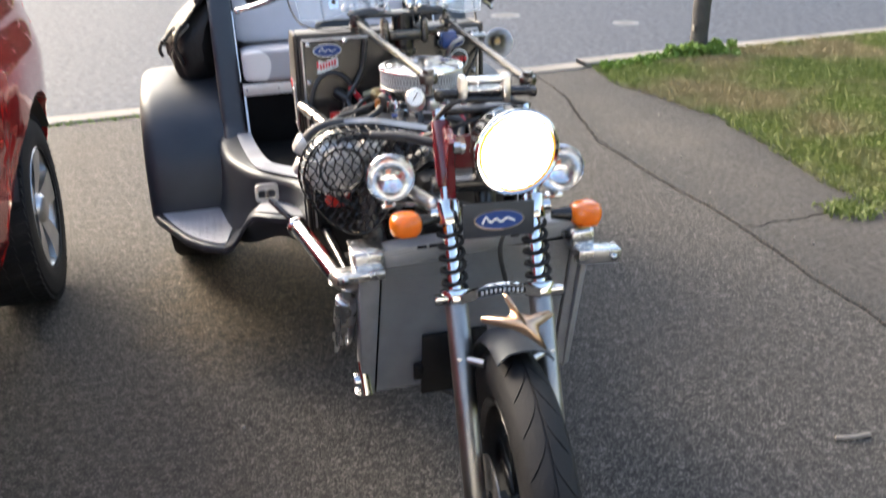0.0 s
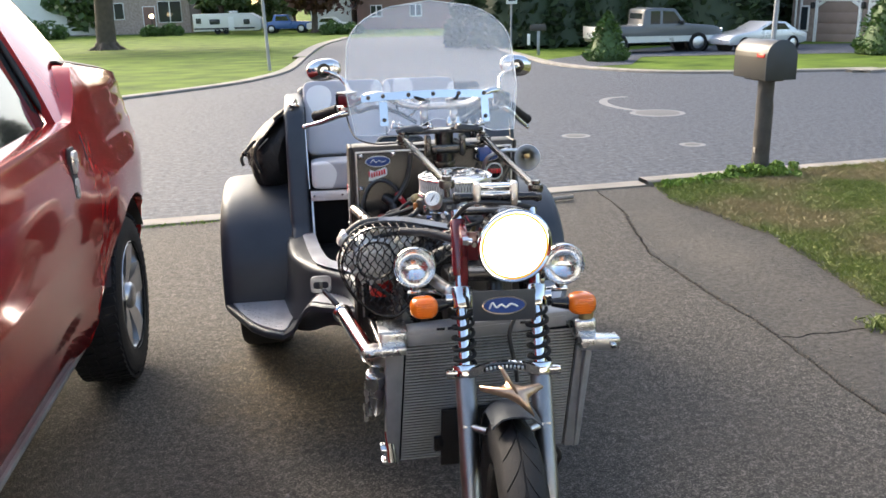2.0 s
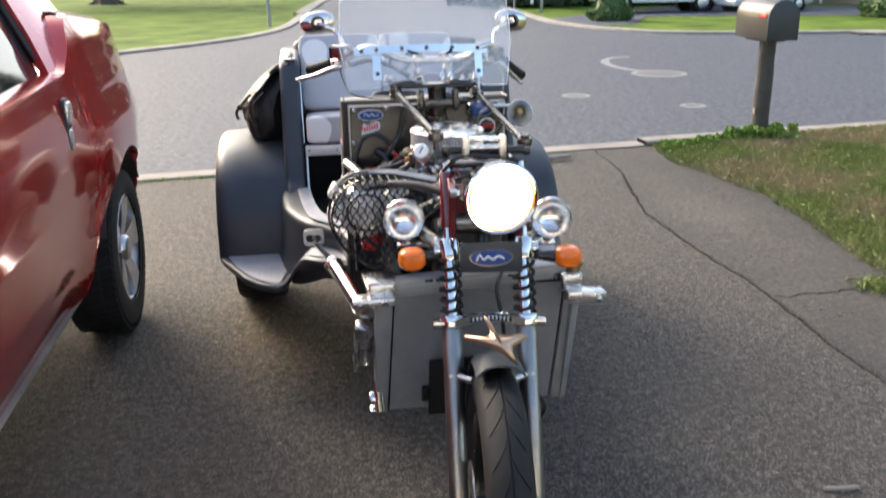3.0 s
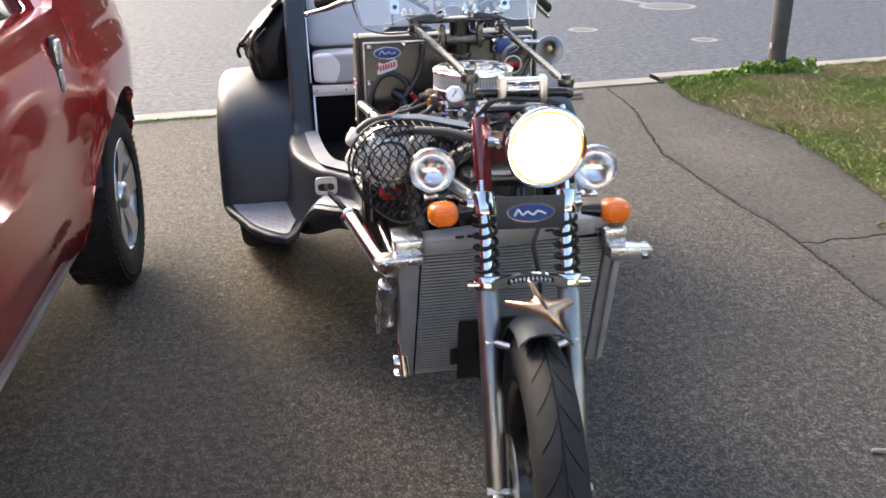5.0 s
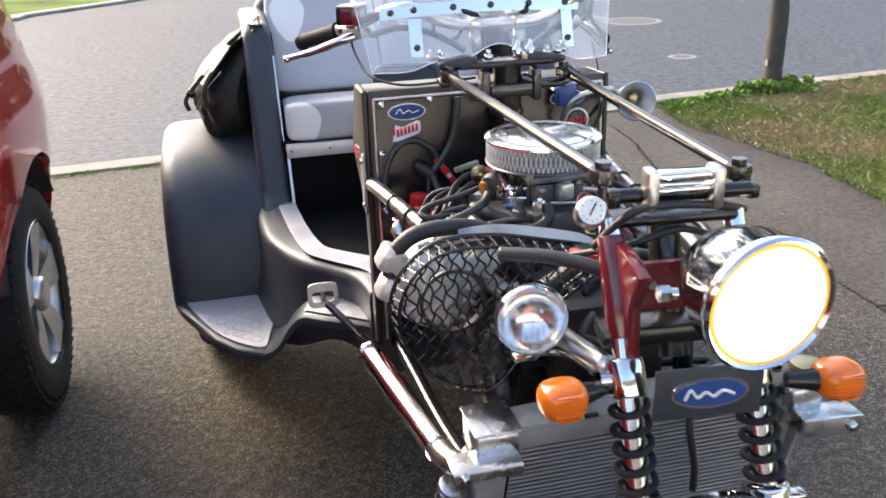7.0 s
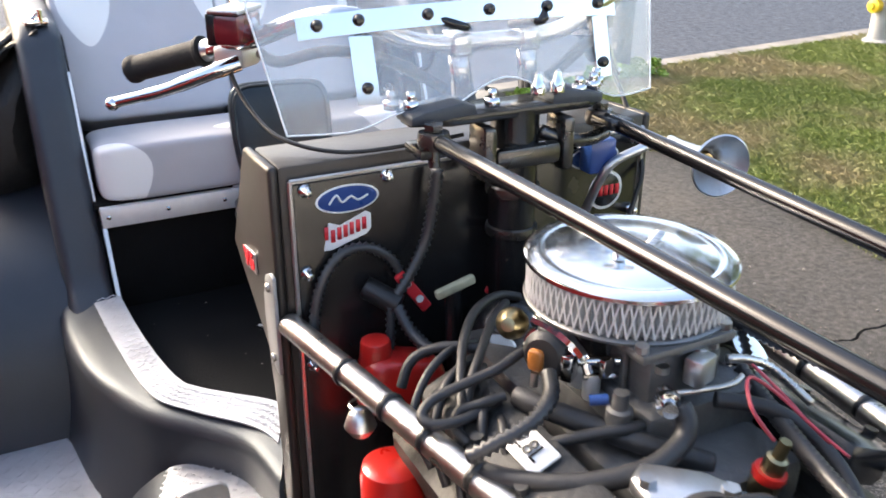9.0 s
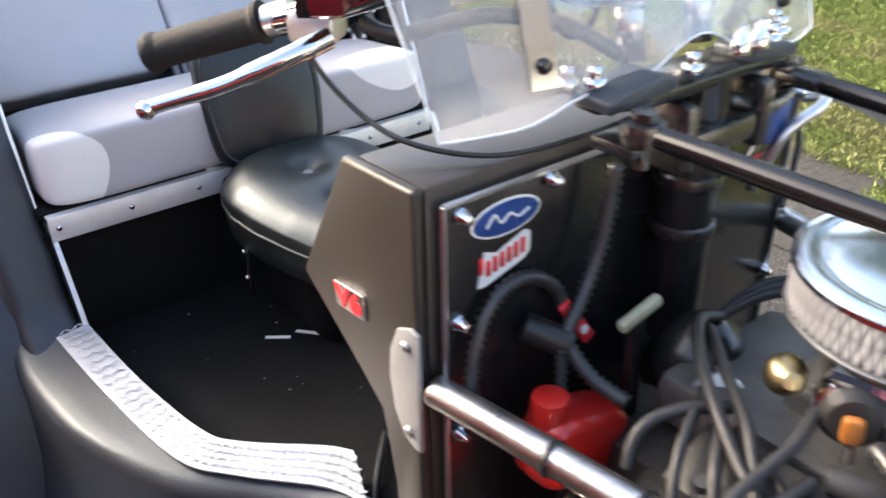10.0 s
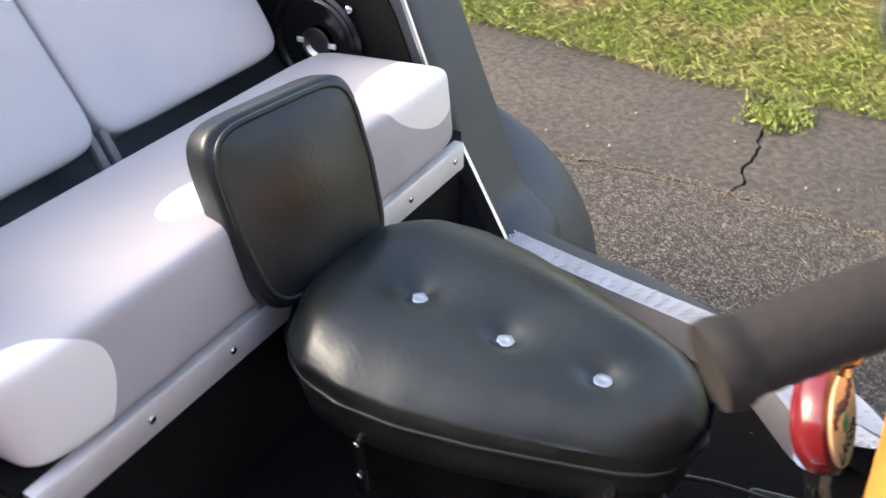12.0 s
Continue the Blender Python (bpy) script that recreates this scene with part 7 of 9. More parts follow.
for s, a, b in ((-1, (-0.315, 1.205, 1.291), (-0.402, 1.298, 1.255)), (1, (0.322, 1.20, 1.276), (0.418, 1.30, 1.208))):
    a, b = Vector(a), Vector(b)
    d = (b - a).normalized()
    L = (b - a).length
    prof = [(0.012, 0), (0.0215, 0.001), (0.0215, 0.006), (0.0185, 0.009)]
    for k in range(26):
        h = 0.012 + (L - 0.026) * k / 25
        prof.append((0.0183 if k % 2 else 0.0176, h))
    prof += [(0.0195, L - 0.012), (0.0205, L - 0.006), (0.0195, L), (0, L + 0.002)]
    gp = part("grip", lathe(B(), prof, a, d, 20), M_RUBBER, bars, "ribbed black rubber grip")
    lp = Vector((s * 0.285, 1.135, 1.285))
    tip = Vector((-0.444, 1.21, 1.230)) if s < 0 else Vector((0.392, 1.20, 1.195))
    pts = [lp + Vector((0, 0, 0)), lp.lerp(tip, 0.25) + Vector((0, -0.012, 0.002)), lp.lerp(tip, 0.6) + Vector((0, -0.008, -0.002)), lp.lerp(tip, 0.92), tip]
    bm = tube(B(), pts, [0.011, 0.010, 0.0085, 0.0075, 0.007], n=8, seg=12)
    rounded(bm, tip, (0.019, 0.019, 0.019), p=2.0, nu=12, nv=8)
    part("brake_lever" if s < 0 else "clutch_lever", bm, M_CHROME, bars, "polished alloy lever")
    bm = B()
    box(bm, lp + Vector((-s * 0.005, 0.03, 0.006)), (0.045, 0.05, 0.032), Matrix.Rotation(radians(s * -40), 3, "Z"), 0.008)
    cyl(bm, a - d * 0.002, a - d * 0.030, 0.0155, seg=16)
    part("lever_clamp", bm, M_ALU, bars, "cast alloy lever clamp")
RZ = Matrix.Rotation(radians(47), 3, "Z")
bm = box(B(), (-0.288, 1.122, 1.334), (0.066, 0.040, 0.040), RZ, 0.007)
mc = part("master_cylinder", bm, M_DARKRED, bars, "dark red brake fluid reservoir")
part("reservoir_lid", box(B(), (-0.288, 1.122, 1.357), (0.070, 0.044, 0.007), RZ, 0.003), M_STEEL, mc, "brushed metal lid")
part("sight_glass", box(B(), (-0.302, 1.135, 1.334), (0.067, 0.014, 0.041), RZ, 0.003), M_BLACKMETAL, mc)
bm = tube(B(), [(-0.262, 1.11, 1.30), (-0.25, 1.07, 1.295), (-0.20, 1.01, 1.315), (-0.13, 0.985, 1.30), (-0.06, 0.975, 1.26)], 0.0075, seg=10)
part("control_cable", bm, M_HOSE, bars)
bm = tube(B(), [(0.26, 1.10, 1.30), (0.23, 1.04, 1.29), (0.17, 0.985, 1.30), (0.10, 0.975, 1.26)], 0.009, seg=10)
part("control_cable", bm, M_HOSE, bars)
part("switch_box", box(B(), (0.275, 1.11, 1.315), (0.05, 0.045, 0.05), Matrix.Rotation(radians(-47), 3, "Z"), 0.01), M_BLACKMETAL, bars, "black switch housing")
bm = lathe(B(), [(0.034, -0.004), (0.038, 0.0), (0.034, 0.004), (0.03, 0.0), (0.034, -0.004)], (-0.09, 1.01, 1.312), (0.1, -1, 0.2), 24)
part("key_ring", bm, M_BLACKMETAL, bars)
for s in (-1, 1):
    c = Vector((s * 0.361, 1.25, 1.430 if s < 0 else 1.421))
    bm = B()
    rounded(bm, c, (0.128, 0.045, 0.080), Matrix.Rotation(radians(s * 8), 3, "Z") @ Matrix.Rotation(radians(s * 8), 3, "Y"), p=2.3, nu=32, nv=14)
    mi = part("mirror", bm, M_CHROME, bars, "oval chrome rear-view mirror")
    bm = lathe(B(), [(0.016, 0.0), (0.025, 0.002), (0.025, 0.008), (0.016, 0.009)], c + Vector((0, -0.022, 0)), (0, -1, 0), 20)
    part("mirror_ring", bm, M_BLACKMETAL, mi)
    bm = tube(B(), [c + Vector((0, -0.022, -0.002)), c + Vector((-s * 0.03, -0.035, -0.012)), c + Vector((-s * 0.07, -0.04, -0.04)), (s * 0.268, 1.11, 1.335)], 0.008, seg=10)
    part("mirror_stem", bm, M_CHROME, mi, "chrome mirror stem")

# windshield: a curved clear sheet
def ws(u, v):
    """u -1..1 across, v 0 at the lower corners..1 at the top."""
    z = 1.222 + 0.445 * v
    half = 0.280 + 0.026 * min(1.0, v / 0.3) - 0.038 * max(0.0, v - 0.3)
    if v > 0.62:
        half *= math.sqrt(max(0.0, 1 - ((v - 0.62) / 0.38) ** 2.4))
    x = 0.008 + u * half
    y = 0.935 + 0.62 * (u * half) ** 2 + 0.13 * v
    return Vector((x, y, z + 0.0 * u))


bm = B()
rows = []
for j in range(25):
    v = j / 24
    row = []
    for i in range(33):
        u = -1 + i / 16
        p = ws(u, v)
        if j == 0:
            # the lower edge rises over the risers
            k = abs(u)
            lift = 0.055 * math.exp(-(u / 0.28) ** 2) + 0.02 * math.exp(-(k - 0.5) ** 2 / 0.02)
            p.z += lift
        row.append(p)
    rows.append(row)
for i in range(33):
    for j in range(1, 8):
        f = j / 8
        rows[j][i] = rows[0][i].lerp(rows[8][i], f)
grid_surface(bm, rows)
bmesh.ops.remove_doubles(bm, verts=bm.verts, dist=1e-4)
thicken(bm, 0.003)
shield = part("windshield", bm, M_PLEX, trike, "tall clear acrylic windshield")
shield.visible_shadow = False
EDGE = [r[0] for r in rows] + rows[-1][1:-1] + [r[-1] for r in rows[::-1]] + rows[0][1:-1][::-1]
EDGE = [p for i, p in enumerate(EDGE) if i == 0 or (p - EDGE[i - 1]).length > 1e-4]
part("shield_edge", tube(B(), EDGE + [EDGE[0]], 0.0013, n=1, seg=6, caps=False), M_EDGE, shield, "pale polished edge")


def ws_at(x, z):
    v = (z - 1.222) / 0.445
    return Vector((x, 0.935 + 0.62 * (x - 0.008) ** 2 + 0.13 * v, z))


bm = B()
rows = [[ws_at(-0.245 + 0.46 * i / 20, 1.332 + 0.026 * j + 0.012 * (1 - (i / 10 - 1) ** 2)) + Vector((0, -0.0045, 0)) for i in range(21)] for j in (0, 1)]
grid_surface(bm, rows)
thicken(bm, 0.0025)
band = part("chrome_band", bm, M_CHROME, shield, "polished metal band across the windshield")
for x in (-0.172, 0.182):
    bm = B()
    grid_surface(bm, [[ws_at(x + dx, z) + Vector((0, -0.0045, 0)) for dx in (-0.014, 0.014)] for z in (1.335, 1.30, 1.255)])
    thicken(bm, 0.0025)
    part("band_leg", bm, M_CHROME, shield, "polished metal strip")
for x, z in ((-0.222, 1.349), (-0.172, 1.354), (-0.085, 1.357), (0.0, 1.358), (0.09, 1.356), (0.182, 1.352), (-0.172, 1.275), (0.182, 1.275)):
    bm = lathe(B(), [(0.0075, 0.0), (0.0075, 0.004), (0.005, 0.008), (0, 0.009)], ws_at(x, z) + Vector((0, -0.006, 0)), (0, -1, 0.15), 12)
    part("stud", bm, M_BLACKMETAL, shield, "black dome stud")
for s in (-1, 1):
    bm = tube(B(), [(s * 0.03 + 0.02, 1.0, 1.33), (s * 0.06 + 0.02, 0.965, 1.34), ws_at(s * 0.085, 1.355) + Vector((0, 0.006, 0))], 0.006, seg=8)
    part("shield_bracket", bm, M_BLACKMETAL, shield, "black bracket with drilled holes")

# air horn
hd = Vector((-0.22, -0.95, 0.05)).normalized()
hc = Vector((0.298, 0.83, 1.144))
bm = lathe(B(), [(0.043, 0.0), (0.045, -0.002), (0.043, -0.006), (0.036, -0.014), (0.026, -0.026), (0.017, -0.045), (0.012, -0.075), (0.009, -0.12), (0.009, -0.15), (0.0, -0.15)], hc, hd, 32)
lathe(bm, [(0.043, 0.0), (0.034, -0.013), (0.024, -0.027), (0.014, -0.05), (0.0, -0.055)], hc, hd, 32)
horn = part("air_horn", bm, M_ALU, trike, "silver trumpet air horn")
part("horn_reed", lathe(B(), [(0, 0.0), (0.009, -0.002), (0.011, -0.01), (0, -0.02)], hc - hd * 0.036, hd, 14), M_BRASS, horn, "brass reed")
part("horn_bracket", cyl(B(), hc - hd * 0.12, hc - hd * 0.12 + Vector((-0.03, 0.06, -0.01)), 0.008, seg=8), M_STEEL, horn)

# ---- trike: tub, seats, fenders ----
def patched(name, base, white, blobs):
    """Grey vinyl with white inset pieces: ellipsoids (centre, radii) in the object's coordinates."""
    m = mat(name, base, 0.5, var=0.07, scale=9, bump=0.35, bscale=16)
    n, l = m.node_tree.nodes, m.node_tree.links
    b = n["Principled BSDF"]
    src = b.inputs["Base Color"].links[0].from_socket
    tc = next(k for k in n if k.bl_idname == "ShaderNodeTexCoord")
    acc = None
    for c, r in blobs:
        s = n.new("ShaderNodeVectorMath")
        s.operation = "SUBTRACT"
        s.inputs[1].default_value = c
        d = n.new("ShaderNodeVectorMath")
        d.operation = "DIVIDE"
        d.inputs[1].default_value = r
        le = n.new("ShaderNodeVectorMath")
        le.operation = "LENGTH"
        lt = n.new("ShaderNodeMath")
        lt.operation = "LESS_THAN"
        lt.inputs[1].default_value = 1.0
        l.new(tc.outputs["Object"], s.inputs[0])
        l.new(s.outputs[0], d.inputs[0])
        # broad at the top, drawn in towards the foot
        sp, wd, dv, cb = n.new("ShaderNodeSeparateXYZ"), n.new("ShaderNodeMath"), n.new("ShaderNodeMath"), n.new("ShaderNodeCombineXYZ")
        wd.operation, dv.operation = "MULTIPLY_ADD", "DIVIDE"
        wd.inputs[1].default_value, wd.inputs[2].default_value = 0.42, 0.92
        l.new(d.outputs[0], sp.inputs[0])
        l.new(sp.outputs["Z"], wd.inputs[0])
        l.new(sp.outputs["X"], dv.inputs[0])
        l.new(wd.outputs[0], dv.inputs[1])
        l.new(dv.outputs[0], cb.inputs["X"])
        l.new(sp.outputs["Y"], cb.inputs["Y"])
        l.new(sp.outputs["Z"], cb.inputs["Z"])
        l.new(cb.outputs[0], le.inputs[0])
        l.new(le.outputs["Value"], lt.inputs[0])
        if acc is None:
            acc = lt.outputs[0]
        else:
            mx = n.new("ShaderNodeMath")
            mx.operation = "MAXIMUM"
            l.new(acc, mx.inputs[0])
            l.new(lt.outputs[0], mx.inputs[1])
            acc = mx.outputs[0]
    mi = n.new("ShaderNodeMix")
    mi.data_type = "RGBA"
    mi.inputs["B"].default_value = (*white, 1)
    l.new(acc, mi.inputs["Factor"])
    l.new(src, mi.inputs["A"])
    l.new(mi.outputs["Result"], b.inputs["Base Color"])
    return m


M_BELT = mat("grey_belt_webbing", (0.16, 0.16, 0.165), 0.7, var=0.2, scale=60, bump=0.3, bscale=300)
M_PEDAL = mat("worn_grey_steel", (0.30, 0.305, 0.31), 0.42, 0.7, var=0.25, scale=40)
M_CUSHION = patched("grey_and_white_seat_vinyl", (0.37, 0.37, 0.39), (0.74, 0.74, 0.73), [((-0.40, 1.87, 0.89), (0.085, 0.095, 0.095)), ((-0.10, 1.95, 0.975), (0.065, 0.035, 0.04)), ((0.30, 1.90, 0.96), (0.13, 0.07, 0.06))])
M_BACKREST = patched("grey_and_white_back_vinyl", (0.41, 0.41, 0.435), (0.74, 0.74, 0.73), [((-0.365, 2.37, 1.19), (0.065, 0.2, 0.085)), ((-0.06, 2.37, 1.21), (0.05, 0.2, 0.085)), ((0.05, 2.37, 1.22), (0.05, 0.2, 0.085)), ((0.33, 2.37, 1.19), (0.065, 0.2, 0.085))])

tub = part("body_tub", prism(B(), [(-0.435, 1.88), (-0.425, 1.50), (-0.39, 1.40), (-0.30, 1.28), (-0.27, 1.16), (-0.27, 1.02), (0.235, 1.02), (0.235, 1.16), (0.26, 1.28), (0.34, 1.40), (0.37, 1.50), (0.375, 1.88)], 0.57, 0.60, 2, 0.004), M_CARPET, trike, "open black fibreglass body tub")
bm = box(B(), (-0.03, 1.89, 0.70), (0.83, 0.02, 0.22))
box(bm, (-0.03, 2.06, 0.845), (0.83, 0.36, 0.012))
part("seat_box", bm, M_CARPET, tub, "black carpeted seat box")
bm = B()
prism(bm, [(2.20, 0.84), (2.28, 0.95), (2.47, 1.26), (2.62, 1.24), (2.78, 0.95), (2.80, 0.32), (2.2, 0.32)], -0.47, 0.47, 0, 0.03, 3)
part("rear_shell", bm, M_BLACK, tub)
for s in (-1, 1):
    WI = 0.44 if s < 0 else 0.386    # inner face of the side wall
    K = s if s < 0 else 0.87         # the sill lies closer in on this flank
    bm = B()
    prism(bm, [(2.10, 1.212), (2.05, 1.185), (1.985, 1.07), (1.885, 0.83), (1.83, 0.70), (1.76, 0.645), (1.70, 0.45), (1.72, 0.33), (2.75, 0.33), (2.75, 0.9), (2.62, 1.19), (2.50, 1.225)], s * WI, s * 0.535, 0, 0.024, 4)
    sw = part("side_wall", bm, M_BLACK, tub, "black fibreglass side wall")
    bm = B()
    prism(bm, [(2.085, 1.175), (2.06, 1.14), (1.995, 1.02), (1.93, 0.85), (2.30, 0.85), (2.55, 1.18)], s * (WI - 0.004), s * (WI + 0.002), 0)
    part("side_liner", bm, M_CARPET, sw, "black lining board", 0)
    bm = B()
    grid_surface(bm, [[(s * x, 2.035 - (1.165 - z) * 0.385 - 0.004, z) for x in (WI - 0.0015, WI + 0.004)] for z in (1.115, 0.84)])
    thicken(bm, 0.006)
    part("edge_beading", bm, M_ALU, sw, "pale edge beading")
    bm = B()
    grid_surface(bm, [[(s * (WI - 0.004), 1.88 - (0.83 - z) * 0.55 + dy, z) for dy in (0.0, 0.03)] for z in (0.83, 0.66)])
    thicken(bm, 0.008)
    part("corner_strip", bm, M_ALU, sw, "aluminium corner strip")
    bm = box(B(), (s * 0.485, 2.085, 1.212), (0.05, 0.03, 0.014), None, 0.004)
    cyl(bm, (s * 0.475, 2.075, 1.212), (s * 0.475, 2.075, 1.24), 0.006, seg=8)
    cyl(bm, (s * 0.50, 2.10, 1.212), (s * 0.475, 2.075, 1.238), 0.004, seg=8)
    part("strap_eye", bm, M_CHROME, sw, "small metal strap eye")
    # sill: a flat ledge beside the tread plate, rounded over into an upright flank
    roll = spline([(K * 0.547, 1.90, 0.70), (K * 0.548, 1.83, 0.655), (K * 0.546, 1.712, 0.632), (K * 0.521, 1.553, 0.63), (K * 0.452, 1.378, 0.63), (K * 0.366, 1.273, 0.632), (K * 0.314, 1.19, 0.635), (K * 0.296, 1.06, 0.64)], 6)
    bot = spline([(K * 0.59, 1.90, 0.34), (K * 0.592, 1.80, 0.34), (K * 0.578, 1.658, 0.34), (K * 0.548, 1.50, 0.345), (K * 0.478, 1.37, 0.37), (K * 0.385, 1.285, 0.42), (K * 0.325, 1.20, 0.43), (K * 0.30, 1.06, 0.43)], 6)
    inn = spline([(K * 0.47, 1.90, 0.705), (K * 0.472, 1.82, 0.675), (K * 0.470, 1.74, 0.65), (K * 0.440, 1.50, 0.644), (K * 0.415, 1.41, 0.644), (K * 0.345, 1.315, 0.646), (K * 0.29, 1.25, 0.648), (K * 0.262, 1.16, 0.65)], 6)
    rows = []
    for j in range(14):
        row = []
        for a, b, c in zip(inn, roll, bot):
            h = (b - a).normalized()
            if j <= 6:
                f = j / 6
                p = c.lerp(b + Vector((0, 0, -0.016)), f) - h * 0.012 * math.sin(math.pi * f)
            elif j <= 10:
                e = (j - 6) / 4 * math.pi / 2
                p = b + Vector((0, 0, -0.016)) - h * 0.016 * (1 - math.cos(e)) + Vector((0, 0, 0.016 * math.sin(e)))
            else:
                p = (b - h * 0.016).lerp(a, (j - 10) / 3)
            row.append(p)
        rows.append(row)
    bm = B()
    grid_surface(bm, rows)
    thicken(bm, 0.008)
    part("sill", bm, M_BLACK, tub, "smooth black door sill")
    # tread plate on the sill, turned down inside
    t0 = spline([(K * 0.484, 1.79, 0.655), (K * 0.466, 1.60, 0.644), (K * 0.438, 1.40, 0.643), (K * 0.388, 1.318, 0.643), (K * 0.30, 1.215, 0.645), (K * 0.276, 1.15, 0.646)], 5)
    t1 = spline([(K * 0.43, 1.79, 0.66), (K * 0.412, 1.60, 0.648), (K * 0.386, 1.43, 0.648), (K * 0.352, 1.368, 0.648), (K * 0.262, 1.285, 0.648), (K * 0.235, 1.25, 0.648)], 5)
    bm = B()
    grid_surface(bm, [[p + Vector((0, 0, 0.013)) for p in t0], [p + Vector((0, 0, 0.013)) for p in t1], [p + Vector((-s * 0.004, 0, -0.055)) for p in t1]])
    thicken(bm, 0.003)
    trd = part("tread_plate", bm, M_TREAD, tub, "aluminium tread plate along the sill")
    bm = B()
    for i in range(2 * len(t0) - 2):
        for f in (0.2, 0.4, 0.6, 0.8):
            q = i // 2
            p = t0[q].lerp(t0[q + 1], (i % 2) / 2).lerp(t1[q].lerp(t1[q + 1], (i % 2) / 2), f) + Vector((0, 0, 0.0165))
            box(bm, p, (0.012, 0.0036, 0.0006), Matrix.Rotation(radians(45 if (i + int(f * 5.1)) % 2 else -45), 3, "Z"))
    tagged(part("tread_lozenge", bm, M_TREAD, trd, "", 0), kind="stuff")
    # rear fender
    prof = [(1.735, 0.37), (1.742, 0.48), (1.775, 0.62), (1.85, 0.755), (1.97, 0.85), (2.10, 0.895), (2.28, 0.91), (2.46, 0.885), (2.62, 0.79), (2.72, 0.64), (2.76, 0.45), (2.76, 0.34)]
    prof = [tuple(p)[:2] for p in spline([(a, b, 0) for a, b in prof], 4)]
    rows = []
    for x, k, dz in ((0.50, 1.0, 0.0), (0.60, 1.0, 0), (0.74, 1.0, 0), (0.80, 0.995, 0), (0.83, 0.98, 0), (0.846, 0.95, 0), (0.852, 0.90, 0), (0.852, 0.80, 0), (0.845, 0.79, 0)):
        rows.append([(s * x if s < 0 else x - 0.112, 2.27 + (y - 2.27) * k, 0.34 + (z - 0.34) * k * (0.89 if s < 0 else 0.763)) for y, z in prof])
    bm = B()
    grid_surface(bm, rows)
    thicken(bm, 0.008)
    part("rear_fender", bm, M_BLACK, trike, "broad black fibreglass rear fender")
    # footboard: a dished black moulding with a plate, and a neck that climbs to a small step
    outl = [(0.852, 1.86), (0.848, 1.77), (0.828, 1.70), (0.778, 1.585), (0.724, 1.46), (0.658, 1.374), (0.58, 1.325), (0.546, 1.36), (0.53, 1.45), (0.525, 1.62), (0.56, 1.86)]
    bm = B()
    prism(bm, [(K * x, y) for x, y in outl], 0.348, 0.381, 2, 0.014, 3)
    fb = part("footboard", bm, M_BLACK, trike, "moulded black footboard")
    plate = [tuple(p)[:2] for p in spline([(0.814, 1.757, 0), (0.765, 1.609, 0), (0.711, 1.488, 0), (0.651, 1.408, 0), (0.582, 1.36, 0), (0.561, 1.437, 0), (0.545, 1.568, 0), (0.594, 1.757, 0)], 4)]
    bm = B()
    prism(bm, [(K * x, y) for x, y in plate], 0.3815, 0.388, 2)
    tp = part("tread_plate", bm, M_TREAD, fb, "aluminium tread plate", 0)
    bm = B()
    for i in range(-7, 7):
        for j in range(-10, 7):
            x, y = 0.66 + i * 0.0245, 1.60 + j * 0.0245
            xo = np.interp(y, (1.36, 1.408, 1.488, 1.609, 1.757), (0.582, 0.651, 0.711, 0.765, 0.814)) - 0.014
            xi = np.interp(y, (1.36, 1.437, 1.568, 1.757), (0.582, 0.561, 0.545, 0.594)) + 0.014
            if 1.37 < y < 1.745 and xi < x < xo:
                box(bm, (K * x, y, 0.3886), (0.021, 0.0062, 0.0014), Matrix.Rotation(radians(45 if (i + j) % 2 else -45), 3, "Z"))
    tagged(part("tread_lozenge", bm, M_TREAD, tp, "", 0), kind="stuff")
    neck_i = spline([(s * 0.53, 1.50, 0.383), (s * 0.508, 1.42, 0.42), (s * 0.478, 1.36, 0.49), (s * 0.43, 1.33, 0.535), (s * 0.37, 1.295, 0.546), (s * 0.31, 1.22, 0.55), (s * 0.28, 1.12, 0.55)], 5)
    neck_o = spline([(s * 0.582, 1.335, 0.383), (s * 0.54, 1.30, 0.42), (s * 0.502, 1.27, 0.49), (s * 0.465, 1.235, 0.535), (s * 0.42, 1.185, 0.545), (s * 0.36, 1.14, 0.549), (s * 0.29, 1.09, 0.55)], 5)
    bm = B()
    grid_surface(bm, [neck_i, [a.lerp(b, 0.5) for a, b in zip(neck_i, neck_o)], neck_o, [p + Vector((s * 0.006, -0.008, -0.008)) for p in neck_o], [p + Vector((s * 0.008, -0.010, -0.026)) for p in neck_o]])
    thicken(bm, 0.008)
    part("footboard_neck", bm, M_BLACK, fb, "black neck rising from the footboard")
    na, nb = neck_i[15:], neck_o[15:]
    bm = B()
    grid_surface(bm, [[a.lerp(b, 0.05) + Vector((0, 0, 0.006)) for a, b in zip(na, nb)], [a.lerp(b, 0.94) + Vector((0, 0, 0.006)) for a, b in zip(na, nb)]])
    thicken(bm, 0.003)
    st = part("step_plate", bm, M_TREAD, fb, "tread plate step")
    bm = B()
    for i in range(len(na) - 2):
        for k in range(1, 6):
            p = na[i].lerp(nb[i], k / 6) + Vector((0, 0, 0.0095))
            box(bm, p, (0.010, 0.0030, 0.0009), Matrix.Rotation(radians(45 if (i + k) % 2 else -45), 3, "Z"))
    tagged(part("tread_lozenge", bm, M_TREAD, st, "", 0), kind="stuff")
    # rear wheel
    bm = lathe(B(), [(0.19, -0.11), (0.24, -0.125), (0.28, -0.12), (0.297, -0.10), (0.30, -0.05), (0.30, 0.05), (0.297, 0.10), (0.28, 0.12), (0.24, 0.125), (0.19, 0.11)], (s * 0.69 if s < 0 else 0.585, 2.26, 0.30), (1, 0, 0), 48)
    rw = part("rear_wheel", bm, M_RUBBER, trike, "wide black rear tyre")
